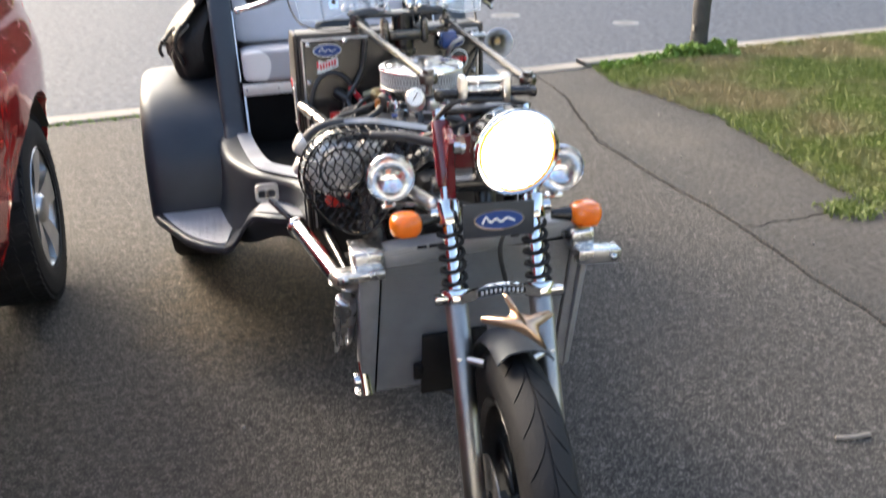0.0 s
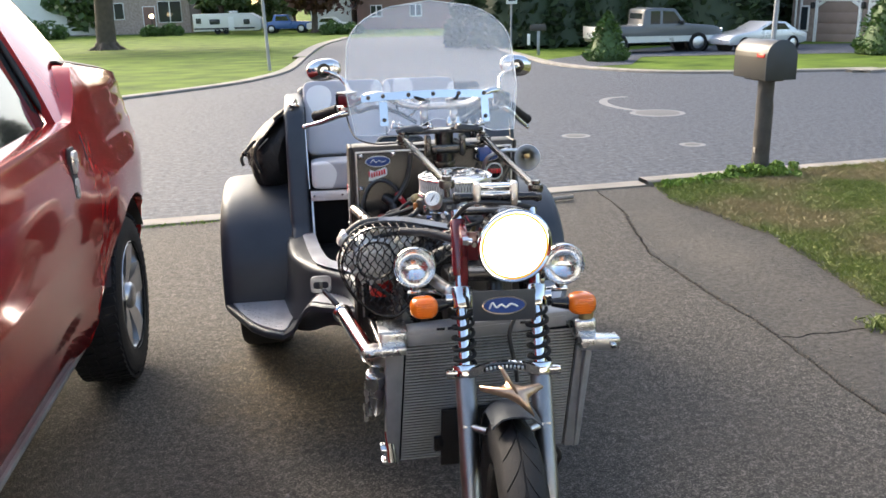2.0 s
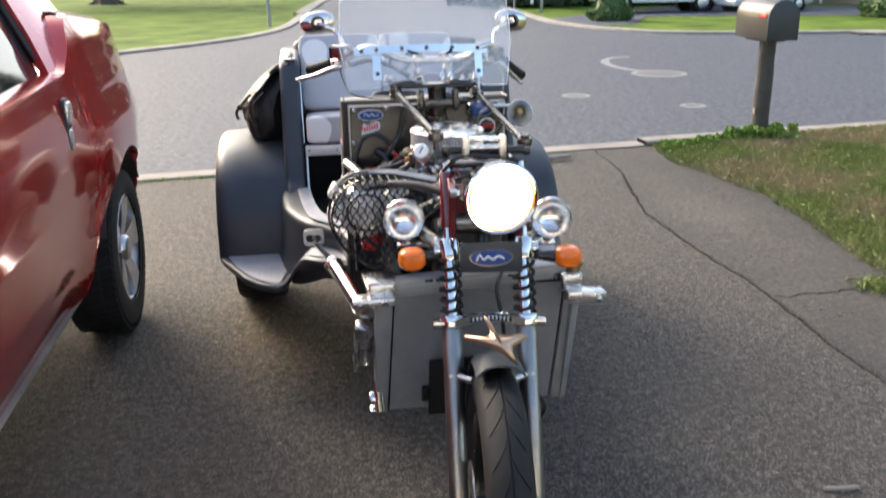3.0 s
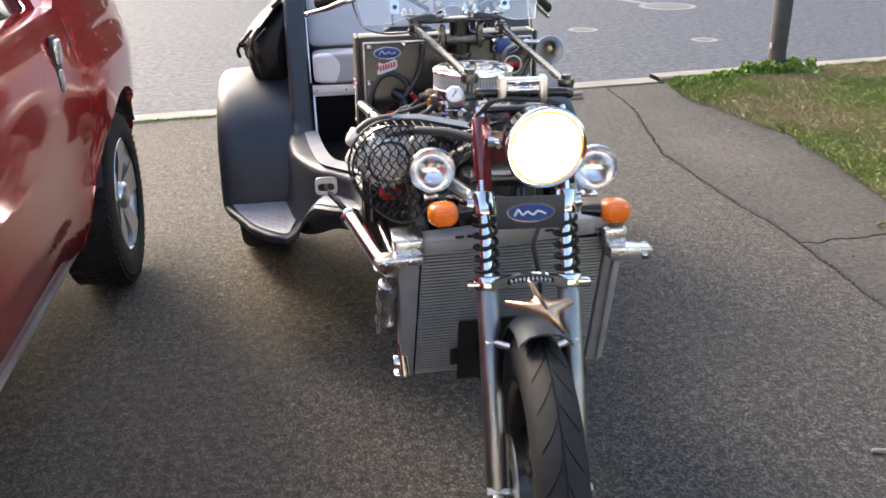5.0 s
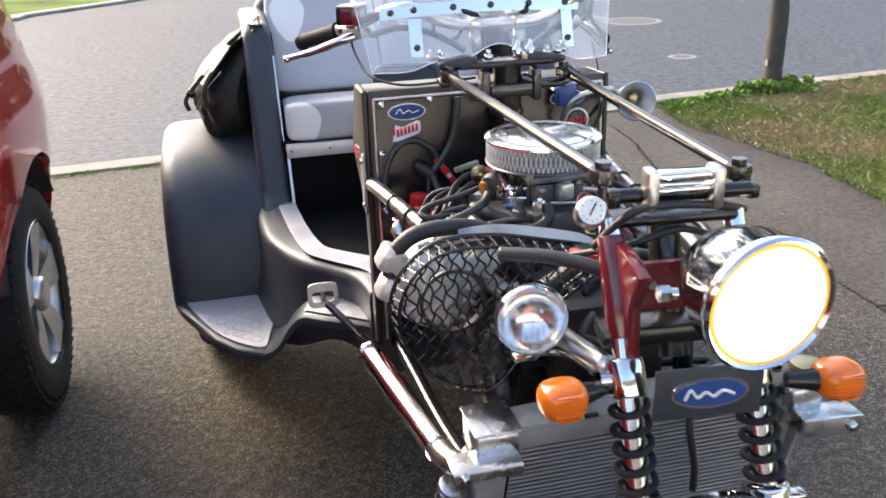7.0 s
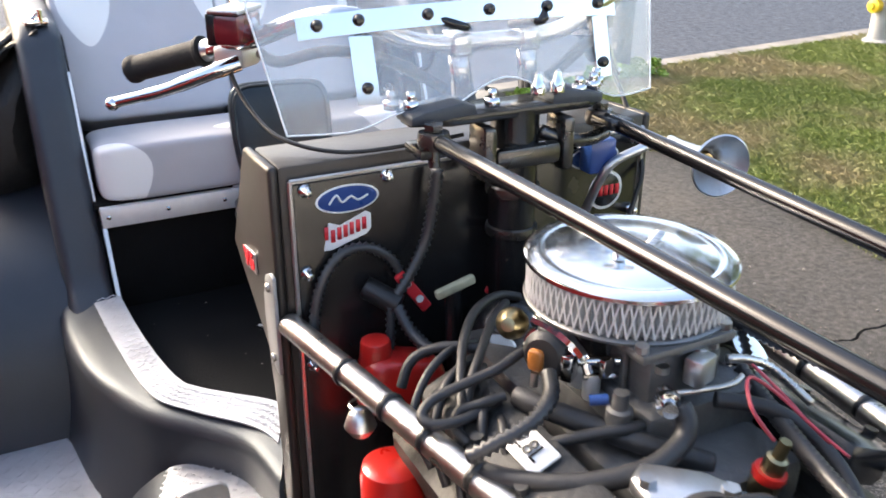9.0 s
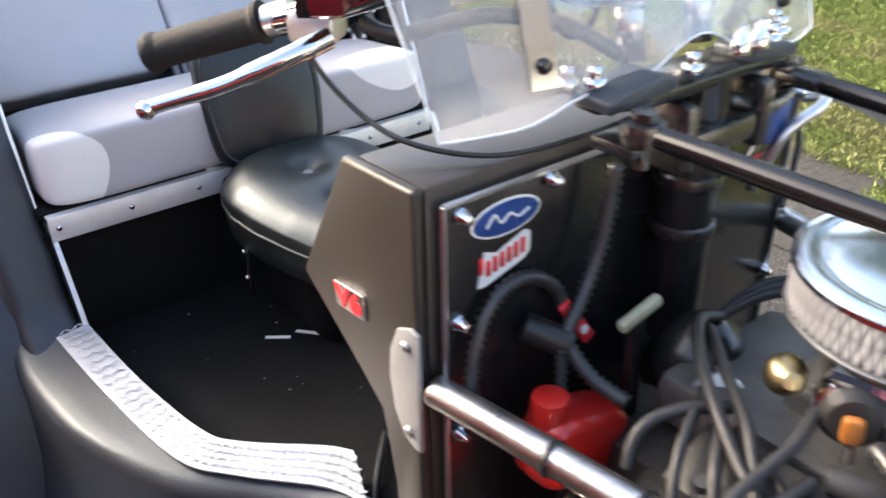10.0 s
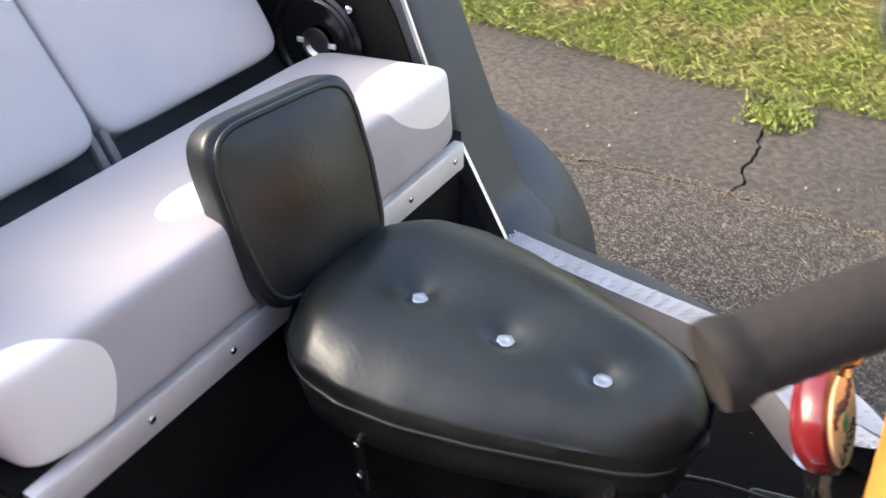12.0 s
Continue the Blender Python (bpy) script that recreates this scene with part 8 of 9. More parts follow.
    part("rim", lathe(B(), [(0.0, 0.05), (0.06, 0.06), (0.15, 0.05), (0.19, 0.11), (0.2, 0.11), (0.19, -0.1), (0, -0.1)], (s * 0.69 if s < 0 else 0.585, 2.26, 0.30), (s, 0, 0), 32), M_ALU, rw)
    # foot pedal: a rounded plate with an open window, on a bent flat arm
    pc = Vector((s * 0.424, 1.02, 0.682))
    R = Matrix.Rotation(radians(-14), 3, "X")
    ring = []
    for k in range(28):
        a = 2 * math.pi * k / 28
        c, d = math.cos(a), math.sin(a)
        q = (abs(c) ** 5 + abs(d) ** 5) ** -0.2
        ring.append((0.038 * c * q, 0.031 * d * q))
    rows = [[pc + R @ Vector((x * u, y0, z * w + dz)) for x, z in ring] for u, w, dz, y0 in ((1, 1, 0, 0.005), (1, 1, 0, -0.004), (0.96, 0.95, 0, -0.006), (0.72, 0.42, -0.004, -0.006), (0.72, 0.42, -0.004, 0.005), (1, 1, 0, 0.005))]
    bm = B()
    grid_surface(bm, rows, True)
    bmesh.ops.recalc_face_normals(bm, faces=bm.faces)
    pd = part("foot_pedal", bm, M_PEDAL, trike, "rounded grey steel foot pedal with an open middle")
    bm = box(B(), pc + R @ Vector((0, 0.001, -0.006)), (0.012, 0.006, 0.03), R, 0.002)
    tube(bm, [pc + Vector((0, 0.006, -0.022)), pc + Vector((-s * 0.012, -0.01, -0.026)), pc + Vector((-s * 0.04, -0.05, -0.048)), pc + Vector((-s * 0.075, -0.075, -0.085)), pc + Vector((-s * 0.12, -0.08, -0.13))], 0.0095, seg=10)
    part("pedal_arm", bm, M_DARKSTEEL, pd, "bent steel arm")

bm = box(B(), (-0.036, 1.866, 0.823), (0.80, 0.006, 0.042), None, 0.001)
box(bm, (-0.036, 1.882, 0.8445), (0.80, 0.036, 0.004), None, 0.001)
rail = part("seat_rail", bm, M_BAND, tub, "aluminium angle rail under the bench")
bm = B()
for k in range(7):
    cyl(bm, (-0.421 + k * 0.126, 1.8632, 0.826), (-0.421 + k * 0.126, 1.8605, 0.826), 0.0048, seg=10)
pieces("screw", bm, M_CHROME, rail, "chrome screw")

bench = part("bench_seat", rounded(B(), (-0.032, 1.995, 0.905), (0.79, 0.26, 0.128), Matrix.Rotation(radians(-5), 3, "X"), p=11, nu=96, nv=40), M_CUSHION, trike, "light grey and white vinyl bench cushion")
for s in (-1, 1):
    R = Matrix.Rotation(radians(-31), 3, "X")
    rs = rounded(B(), (-0.2465 if s < 0 else 0.131, 2.302, 1.105), (0.391 if s < 0 else 0.36, 0.105, 0.39), R, p=11, nu=96, nv=44)
    part("bench_back", rs, M_BACKREST, bench, "light grey and white padded seat back")
    bm = box(B(), (-0.052 + s * 0.010, 2.165, 0.925), (0.013, 0.02, 0.10), Matrix.Rotation(radians(-25), 3, "X"), 0.004)
    part("seat_belt", bm, M_BELT, bench, "grey seat belt strap")
bm = B()
for k, x in enumerate((-0.13, -0.02, 0.16)):
    box(bm, (x, 1.875, 0.846), (0.03, 0.004, 0.01), Matrix.Rotation(radians(10), 3, "Y"))
pieces("loose_thread", bm, M_GREYVINYL, bench, "frayed vinyl edge")

# saddle
def hw(v):
    pts = [(0, 0.0), (0.015, 0.046), (0.05, 0.072), (0.12, 0.095), (0.25, 0.120), (0.42, 0.150), (0.58, 0.171), (0.72, 0.178), (0.84, 0.168), (0.93, 0.135), (0.98, 0.08), (1, 0)]
    pts = [(a, b * 0.885) for a, b in pts]
    for (a, x), (b, y) in zip(pts, pts[1:]):
        if v <= b:
            f = (v - a) / (b - a)
            return x + (y - x) * f
    return 0.0


SY0, SY1, SX = 1.352, 1.838, -0.02
BUT = [(-0.031, 1.692), (-0.040, 1.575), (-0.038, 1.462)]


def sad_top(u, v):
    x, y = SX + u * hw(v) * (1.09 if u > 0 else 1.0), SY0 + (SY1 - SY0) * v
    z = 0.878 + 0.026 * v - 0.040 * abs(u) ** 4 - 0.045 * abs(2 * v - 1) ** 9
    for bx, by in BUT:
        d = math.hypot(x - bx, y - by)
        z -= 0.013 * math.exp(-(d / 0.018) ** 2) + 0.010 * math.exp(-(d / 0.05) ** 2)
    return Vector((x, y, z))


vv = [0.0, 0.015, 0.04, 0.07] + [0.1 + 0.8 * k / 36 for k in range(37)] + [0.93, 0.955, 0.975, 0.99, 1.0]
uu = [-1, -0.985, -0.95, -0.9, -0.82] + [-0.74 + 1.48 * k / 24 for k in range(25)] + [0.82, 0.9, 0.95, 0.985, 1]
bm = B()
grid_surface(bm, [[sad_top(u, v) for u in uu] for v in vv])
# skirt
edge = [sad_top(-1, v) for v in vv] + [sad_top(1, v) for v in vv[::-1]][1:-1]
mid = Vector((SX, 1.63, 0))
rws = [edge]
for dz, k in ((-0.018, 1.012), (-0.035, 1.006), (-0.066, 0.985), (-0.095, 0.965), (-0.10, 0.92)):
    rws.append([Vector((mid.x + (p.x - mid.x) * k, mid.y + (p.y - mid.y) * k, 0.838 + 0.02 * (p.y - SY0) / 0.5 + dz + 0.018)) for p in edge])
grid_surface(bm, rws, close=True)
bmesh.ops.remove_doubles(bm, verts=bm.verts, dist=0.0012)
bmesh.ops.recalc_face_normals(bm, faces=bm.faces)
saddle = part("saddle", bm, M_SEATVINYL, trike, "buttoned black vinyl solo saddle", 60)
pip = [p + Vector((0, 0, -0.006)) for p in rws[2]]
part("piping", tube(B(), pip[::2] + [pip[0]], 0.0032, n=2, seg=6, caps=False), M_SEATVINYL, saddle, "black piping")
for bx, by in BUT:
    zc = sad_top((bx - SX) / hw((by - SY0) / (SY1 - SY0)), (by - SY0) / (SY1 - SY0)).z
    bm = lathe(B(), [(0.0125, -0.004), (0.0125, 0.003), (0.010, 0.0045), (0.004, 0.004), (0, 0.003)], (bx, by, zc), (0, 0, 1), 20)
    part("button", bm, M_ALU, saddle, "flat steel button")
bm = box(B(), (-0.01, 1.67, 0.70), (0.19, 0.26, 0.22), None, 0.05, 4)
part("pedestal", bm, M_CARPET, saddle, "black pedestal")
for x, y in ((-0.166, 1.69), (-0.10, 1.42)):
    bm = box(B(), (x, y, 0.735), (0.008, 0.016, 0.12), None, 0.003)
    br = part("saddle_bracket", bm, M_BLACKMETAL, saddle, "black bracket with chrome bolts")
    bm = B()
    for z in (0.713, 0.765):
        cyl(bm, (x - 0.004, y, z), (x - 0.008, y, z), 0.005, seg=10)
    pieces("bolt", bm, M_CHROME, br)
RB = Matrix.Rotation(radians(-9), 3, "Z") @ Matrix.Rotation(radians(-17), 3, "X")


def puff(v):
    v = v.copy()
    if v.y < 0:
        v.y -= 0.014 * (1 - min(1, (v.x / 0.1) ** 2)) * (1 - min(1, (v.z / 0.105) ** 2))
    k = 1.0 - 0.10 * max(0, -v.z / 0.105)
    v.x *= k
    return v


br = part("backrest", rounded(B(), (-0.022, 1.868, 0.962), (0.228, 0.056, 0.238), RB, p=6, nu=48, nv=28, bulge=puff), M_SEATVINYL, saddle, "padded black vinyl backrest with piping")
pts = []
for k in range(33):
    a = 2 * math.pi * k / 32
    c, s_ = math.cos(a), math.sin(a)
    v = Vector((0.103 * math.copysign(abs(c) ** 0.36, c), -0.024, 0.109 * math.copysign(abs(s_) ** 0.36, s_)))
    v.x *= 1.0 - 0.10 * max(0, -v.z / 0.105)
    pts.append(Vector((-0.022, 1.868, 0.962)) + RB @ v)
part("piping", tube(B(), pts, 0.0042, n=2, seg=6, caps=False), M_SEATVINYL, br)
part("backrest_stem", box(B(), (-0.04, 1.875, 0.82), (0.05, 0.012, 0.20), Matrix.Rotation(radians(-10), 3, "X"), 0.003), M_BLACKMETAL, saddle)

# loudspeaker in the side wall
sc = Vector((0.379, 2.147, 0.950))
bm = lathe(B(), [(0.092, 0.0), (0.092, 0.007), (0.086, 0.011), (0.080, 0.008), (0.077, 0.003), (0.072, 0.007), (0.064, 0.003), (0.046, -0.001), (0.028, -0.003), (0.0, -0.003)], sc, (-1, 0, 0.0), 40)
spk = part("loudspeaker", bm, M_BLACKMETAL, trike, "round black loudspeaker in the side wall")
part("cone_ring", lathe(B(), [(0.024, 0.004), (0.028, 0.006), (0.028, 0.010), (0.022, 0.010), (0.016, 0.004), (0.0, 0.006)], sc + Vector((-0.002, 0, 0)), (-1, 0, 0), 24), M_STEEL, spk, "silver-ringed tweeter")
bm = B()
for k in range(4):
    a = radians(45 + 90 * k)
    c = sc + Vector((0, 0.098 * math.cos(a), 0.098 * math.sin(a)))
    lathe(bm, [(0.008, 0.0), (0.008, 0.006), (0.004, 0.010), (0, 0.010)], c, (-1, 0, 0), 10)
pieces("screw", bm, M_CHROME, spk, "chrome screw")
for dy in (-0.035, 0.03):
    part("label_bar", box(B(), sc + Vector((-0.012, dy, 0.004)), (0.003, 0.014, 0.008)), M_WHITE, spk)

# things lying in the tub
bm = B()
for k, (x, y) in enumerate(((-0.152, 1.640), (-0.102, 1.620))):
    box(bm, (x, y, 0.6035), (0.045, 0.007, 0.002), Matrix.Rotation(radians(-38 - 12 * k), 3, "Z"))
lone("plastic_scrap", bm, M_WHITE, "thin white plastic scrap lying on the tub floor", "scrap")
bm = box(B(), (-0.02, 1.235, 0.655), (0.16, 0.11, 0.11), Matrix.Rotation(radians(12), 3, "Z"), 0.008)
cb = lone("cable_box", bm, M_BLACKMETAL, "black plastic box with loose cables in the tub", "box")
part("cable", tube(B(), [(-0.05, 1.30, 0.71), (-0.09, 1.34, 0.75), (-0.05, 1.38, 0.77), (0.0, 1.34, 0.74), (0.03, 1.28, 0.715)], 0.003, seg=6), M_CABLE, cb)
bm = tube(B(), [(-0.27, 1.10, 0.608), (-0.25, 1.18, 0.612), (-0.15, 1.30, 0.612)], 0.006, seg=6)
lone("floor_strap", bm, M_CABLE, "thin black strap lying on the tub floor", "strap")

r_ = np.random.RandomState(17)
P, F_ = [], []
for k in range(45):
    x, y = r_.uniform(-0.40, 0.34), r_.uniform(1.10, 1.85)
    q, a = r_.uniform(0.001, 0.0032), r_.uniform(0, 6.28)
    i = len(P)
    P += [(x - q, y, 0.6005), (x + q * 0.7, y - q, 0.6005), (x + q * 0.6, y + q * 1.4, 0.6005), (x, y, 0.6005 + q)]
    F_ += [(i, i + 1, i + 3), (i + 1, i + 2, i + 3), (i + 2, i, i + 3)]
me = bpy.data.meshes.new("crumbs")
me.from_pydata(P, [], F_)
me.materials.append(M_CONCRETE)
tagged(new("crumbs", me), "pale crumbs and grit on the black tub floor", "grit", "", "stuff")

# bag hung on the side wall
bag = thing("travel_bag", (-0.605, 2.17, 0.91), 0, "sagging black nylon bag strapped over the side wall", "bag")
prof = [(0.125, 0.275), (0.085, 0.270), (0.03, 0.225), (-0.04, 0.175), (-0.095, 0.125), (-0.118, 0.06), (-0.105, -0.01), (-0.07, -0.07), (-0.02, -0.105), (0.04, -0.11), (0.08, -0.07), (0.095, 0.05), (0.11, 0.18)]
prof = [tuple(p)[:2] for p in spline([(a, b, 0) for a, b in prof + prof[:1]], 5)][:-1]
rows = []
for j in range(31):
    f = j / 30
    y = -0.12 + 0.42 * f
    k = max(0.03, 1 - abs(2 * f - 1) ** 4)
    row = []
    for i, (a, b) in enumerate(prof):
        wob = 0.016 * noise.noise(Vector((a * 13, b * 9, y * 12))) + 0.012 * noise.noise(Vector((a * 16 + b * 20, b * 5, y * 42))) + 0.004 * noise.noise(Vector((a * 60, b * 60, y * 60)))
        row.append(Vector((0.0 + (a - 0.0) * (0.35 + 0.65 * k) + wob, y + wob * 0.6, 0.06 + (b - 0.06) * (0.35 + 0.65 * k) + wob)))
    rows.append(row)
bm = B()
grid_surface(bm, rows, close=True)
for row in (rows[0], rows[-1]):
    vs = [bm.verts.new(p) for p in row]
    bm.faces.new(vs)
bmesh.ops.remove_doubles(bm, verts=bm.verts, dist=1e-4)
bmesh.ops.recalc_face_normals(bm, faces=bm.faces)
part("bag_body", bm, M_NYLON, bag)
# folded flap over the top, straps and buckle
rows = []
for j in range(17):
    f = j / 16
    row = []
    for i in range(21):
        g = i / 20
        fold = 0.006 * math.sin(11 * g + 5 * f) + 0.010 * noise.noise(Vector((g * 8, f * 4, 2.0)))
        row.append((0.118 - 0.20 * f - fold * 0.6, -0.115 + 0.33 * g + 0.010 * math.sin(5 * f + 3 * g), 0.292 - 0.125 * f - 0.045 * f * f + fold))
    rows.append(row)
bm = B()
grid_surface(bm, rows)
part("flap", thicken(bm, 0.005), M_NYLON, bag, "folded black flap")
for pts in ([(-0.07, -0.11, 0.15), (-0.105, -0.125, 0.115), (-0.135, -0.13, 0.075), (-0.128, -0.13, 0.04)], [(0.02, -0.05, 0.235), (0.07, -0.05, 0.272), (0.12, -0.05, 0.297)], [(-0.04, -0.125, 0.16), (-0.075, -0.14, 0.09), (-0.05, -0.135, 0.0)]):
    part("strap", tube(B(), pts, 0.008, seg=6), M_CABLE, bag)
part("buckle", box(B(), (-0.118, -0.135, 0.095), (0.026, 0.010, 0.02), Matrix.Rotation(0.6, 3, "Y"), 0.003), M_GLOSSBLACK, bag, "black plastic buckle")
part("zip", tube(B(), [(-0.105, -0.125, 0.04), (-0.07, -0.135, 0.10), (-0.01, -0.13, 0.16)], 0.003, seg=6), M_DULL, bag, "grey zip")

# ---- red pickup truck beside the trike ----
M_TGLASS = mat("dark_tinted_glass", (0.012, 0.013, 0.014), 0.04, var=0.05, scale=2, coat=0.5, rvar=0.02)
M_TRIM = mat("black_plastic_trim", (0.02, 0.02, 0.021), 0.55, var=0.2, scale=12, bump=0.2, bscale=200)
truck = thing("pickup_truck", (0, 0, 0), 0, "glossy metallic red pickup truck parked beside the trike", "truck")
HUBS = (-1.12, 1.98)
TCX = -2.24


def tx(z):
    """The side's x at a height."""
    pts = [(0.33, -1.405), (0.46, -1.355), (0.62, -1.325), (0.80, -1.295), (0.95, -1.285), (1.06, -1.285), (1.14, -1.295), (1.22, -1.312), (1.30, -1.328), (1.50, -1.39)]
    for (a, x), (b, y) in zip(pts, pts[1:]):
        if z <= b:
            f = max(0, (z - a) / (b - a))
            f = f * f * (3 - 2 * f)
            return x + (y - x) * f
    return pts[-1][1]


def t_top(y):
    if y < -0.95:
        return 1.04 + 0.06 * (y + 2.0)
    if y < 1.42:
        return 1.215 + 0.015 * (y + 0.95)
    if y < 1.75:
        f = (y - 1.42) / 0.33
        return 1.25 + 0.20 * f * f * (3 - 2 * f)
    return 1.45 - 0.12 * (y - 1.75)


def t_bot(y):
    z = 0.335
    for h in HUBS:
        d = abs(y - h)
        if d < 0.47:
            z = max(z, 0.385 + math.sqrt(0.47 ** 2 - d * d))
    return z


def t_in(y):
    """How far the side is drawn in towards the ends, and out round the arches."""
    k = 0.0
    if y > 2.4:
        k = 0.20 * ((y - 2.4) / 0.5) ** 2
    if y < -1.6:
        k = 0.30 * ((-1.6 - y) / 0.5) ** 2
    for h in HUBS:
        k -= 0.028 * math.exp(-((y - h) / 0.42) ** 4)
    return k


def flare(y, z):
    """A shelf that swells out over each wheel arch."""
    f = min(1.0, max(0.0, (1.13 - z) / 0.16))
    return 0.040 * f * f * (3 - 2 * f) * sum(math.exp(-((y - h) / 0.56) ** 4) for h in HUBS)


ys = sorted(set([-2.1 + 0.05 * i for i in range(99)] + [h + d for h in HUBS for d in (-0.47, -0.468, -0.45, -0.43, 0.43, 0.45, 0.468, 0.47)]))
for side in (1, -1):
    bm = B()
    rows = []
    for y in ys:
        zb, zt = t_bot(y), t_top(y)
        row = [Vector((tx(zb) - t_in(y) - 0.018, y, zb + 0.004))]
        for j in range(25):
            z = zb + (zt - zb) * j / 24
            row.append(Vector((tx(z) - t_in(y) + flare(y, z) - (0.012 * math.exp(-((z - 0.74) / 0.02) ** 2)), y, z)))
        row.append(Vector((tx(zt) - t_in(y) - 0.05, y, zt + 0.012)))
        row.append(Vector((tx(zt) - t_in(y) - 0.12, y, zt + 0.004)))
        rows.append(row)
    if side < 0:
        rows = [[Vector((2 * TCX - p.x, p.y, p.z)) for p in r] for r in rows]
    grid_surface(bm, rows)
    bmesh.ops.recalc_face_normals(bm, faces=bm.faces)
    sidep = part("body_side", bm, M_RED, truck, "glossy metallic red side panel", 30)
    if side > 0:
        S_SIDE = sidep
# deck, hood, roof, ends
bm = B()
box(bm, (TCX, -1.49, 1.085), (1.68, 1.22, 0.06), Matrix.Rotation(radians(3.4), 3, "X"), 0.025, 3)
part("bonnet", bm, M_RED, truck, "", 30)
part("cowl", box(B(), (TCX, -0.90, 1.165), (1.68, 0.14, 0.10), None, 0.02), M_TRIM, truck)
part("cab_interior", box(B(), (TCX, 0.45, 1.0), (1.6, 2.6, 0.30), None, 0.03), M_TRIM, truck, "dark cab interior")
part("bed_front", box(B(), (TCX, 1.84, 1.18), (1.56, 0.06, 0.50), None, 0.02), M_RED, truck)
for nm, ya, za, yb, zb in (("windscreen", -0.93, 1.20, -0.36, 1.715), ("rear_window", 1.86, 1.40, 1.72, 1.715)):
    bm = B()
    wa, wb = -1.40 - (za - 1.21) * 0.46, -1.40 - (zb - 1.21) * 0.46
    bm.faces.new([bm.verts.new(p) for p in ((wa, ya, za), (2 * TCX - wa, ya, za), (2 * TCX - wb, yb, zb), (wb, yb, zb))])
    thicken(bm, 0.01)
    part(nm, bm, M_TGLASS, truck, "dark glass")
bm = B()
box(bm, (TCX, 2.72, 0.85), (1.50, 0.06, 0.90), None, 0.03)
box(bm, (TCX, 2.80, 0.55), (1.70, 0.14, 0.22), None, 0.04)
part("tailgate", bm, M_RED, truck)
part("bed_floor", box(B(), (TCX, 2.2, 0.95), (1.5, 1.0, 0.05)), M_TRIM, truck)
part("front_end", box(B(), (TCX, -2.05, 0.72), (1.5, 0.12, 0.62), None, 0.05), M_RED, truck)
part("chassis", box(B(), (TCX, 0.4, 0.45), (1.5, 4.6, 0.20), None, 0.03), M_TRIM, truck)
bm = box(B(), (TCX, 0.65, 1.735), (1.27, 2.18, 0.05), None, 0.03, 3)
part("roof", bm, M_RED, truck)
bm = box(B(), (-1.405, 0.42, 0.328), (0.03, 2.2, 0.022), None, 0.008)
part("sill_trim", bm, M_CONCRETE, truck, "pale worn sill trim")
# greenhouse: glass and pillars
for s in (1, -1):
    def gx(x):
        return x if s > 0 else 2 * TCX - x
    bm = B()
    prof = [(-0.90, 1.21), (-0.30, 1.70), (1.38, 1.70), (1.45, 1.66), (1.43, 1.44), (1.40, 1.235)]
    va = [bm.verts.new((gx(-1.385 - (z - 1.21) * 0.46), y, z)) for y, z in prof]
    bm.faces.new(va)
    thicken(bm, 0.01)
    part("side_window", bm, M_TGLASS, truck, "dark side window mirroring the bright sky")
    for a, b, w in (((-0.95, 1.20), (-0.32, 1.72), 0.035), ((0.28, 1.21), (0.30, 1.72), 0.04)):
        bm = B()
        pa = Vector((gx(-1.372 - (a[1] - 1.21) * 0.46), a[0], a[1]))
        pb = Vector((gx(-1.372 - (b[1] - 1.21) * 0.46), b[0], b[1]))
        R = frame_on(pb - pa, Vector((1, 0, 0)))
        box(bm, (pa + pb) / 2, (w * 1.6, 0.05, (pb - pa).length), R, 0.016, 3)
        part("pillar", bm, M_RED, truck)
    # broad painted buttress from the roof down to the bed side
    rows = []
    for k in range(13):
        f = k / 12
        z = 1.235 + 0.515 * f
        y1 = 2.02 - 0.10 * f - 0.16 * f ** 3
        row = []
        for j in range(9):
            g = j / 8
            y = 1.40 + (0.05 if 0.3 < f else 0.16 * f) + (y1 - 1.40 - 0.05) * g
            row.append((gx(-1.366 - (z - 1.21) * 0.46 + 0.030 * math.sin(math.pi * min(1.0, g * 1.0)) * (1 - f) - 0.05 * max(0.0, g - 0.8) * f + 0.028 * (1 - f) ** 2 * g), y, z))
        rows.append(row)
    bm = B()
    grid_surface(bm, rows)
    thicken(bm, 0.03)
    part("sail_panel", bm, M_RED, truck, "", 50)
    bm = tube(B(), [(gx(-1.372), -0.88, 1.222), (gx(-1.376), 0.2, 1.232), (gx(-1.378), 1.39, 1.245), (gx(-1.385), 1.425, 1.27), (gx(-1.46), 1.445, 1.42), (gx(-1.56), 1.455, 1.64), (gx(-1.585), 1.40, 1.695), (gx(-1.59), 1.2, 1.712)], 0.013, n=6, seg=8)
    part("window_trim", bm, M_TRIM, truck, "black window seal")
# bed rail cap
bm = B()
rows = []
for k in range(12):
    y = 1.72 + 0.92 * k / 11
    x = tx(t_top(y)) - t_in(y)
    rows.append([(x - 0.03, y, t_top(y) + 0.012), (x - 0.05, y, t_top(y) + 0.022), (x - 0.14, y, t_top(y) + 0.022), (x - 0.16, y, t_top(y) - 0.03)])
grid_surface(bm, rows)
thicken(bm, 0.008)
part("bed_rail_cap", bm, M_TRIM, truck, "grey bed rail cap")
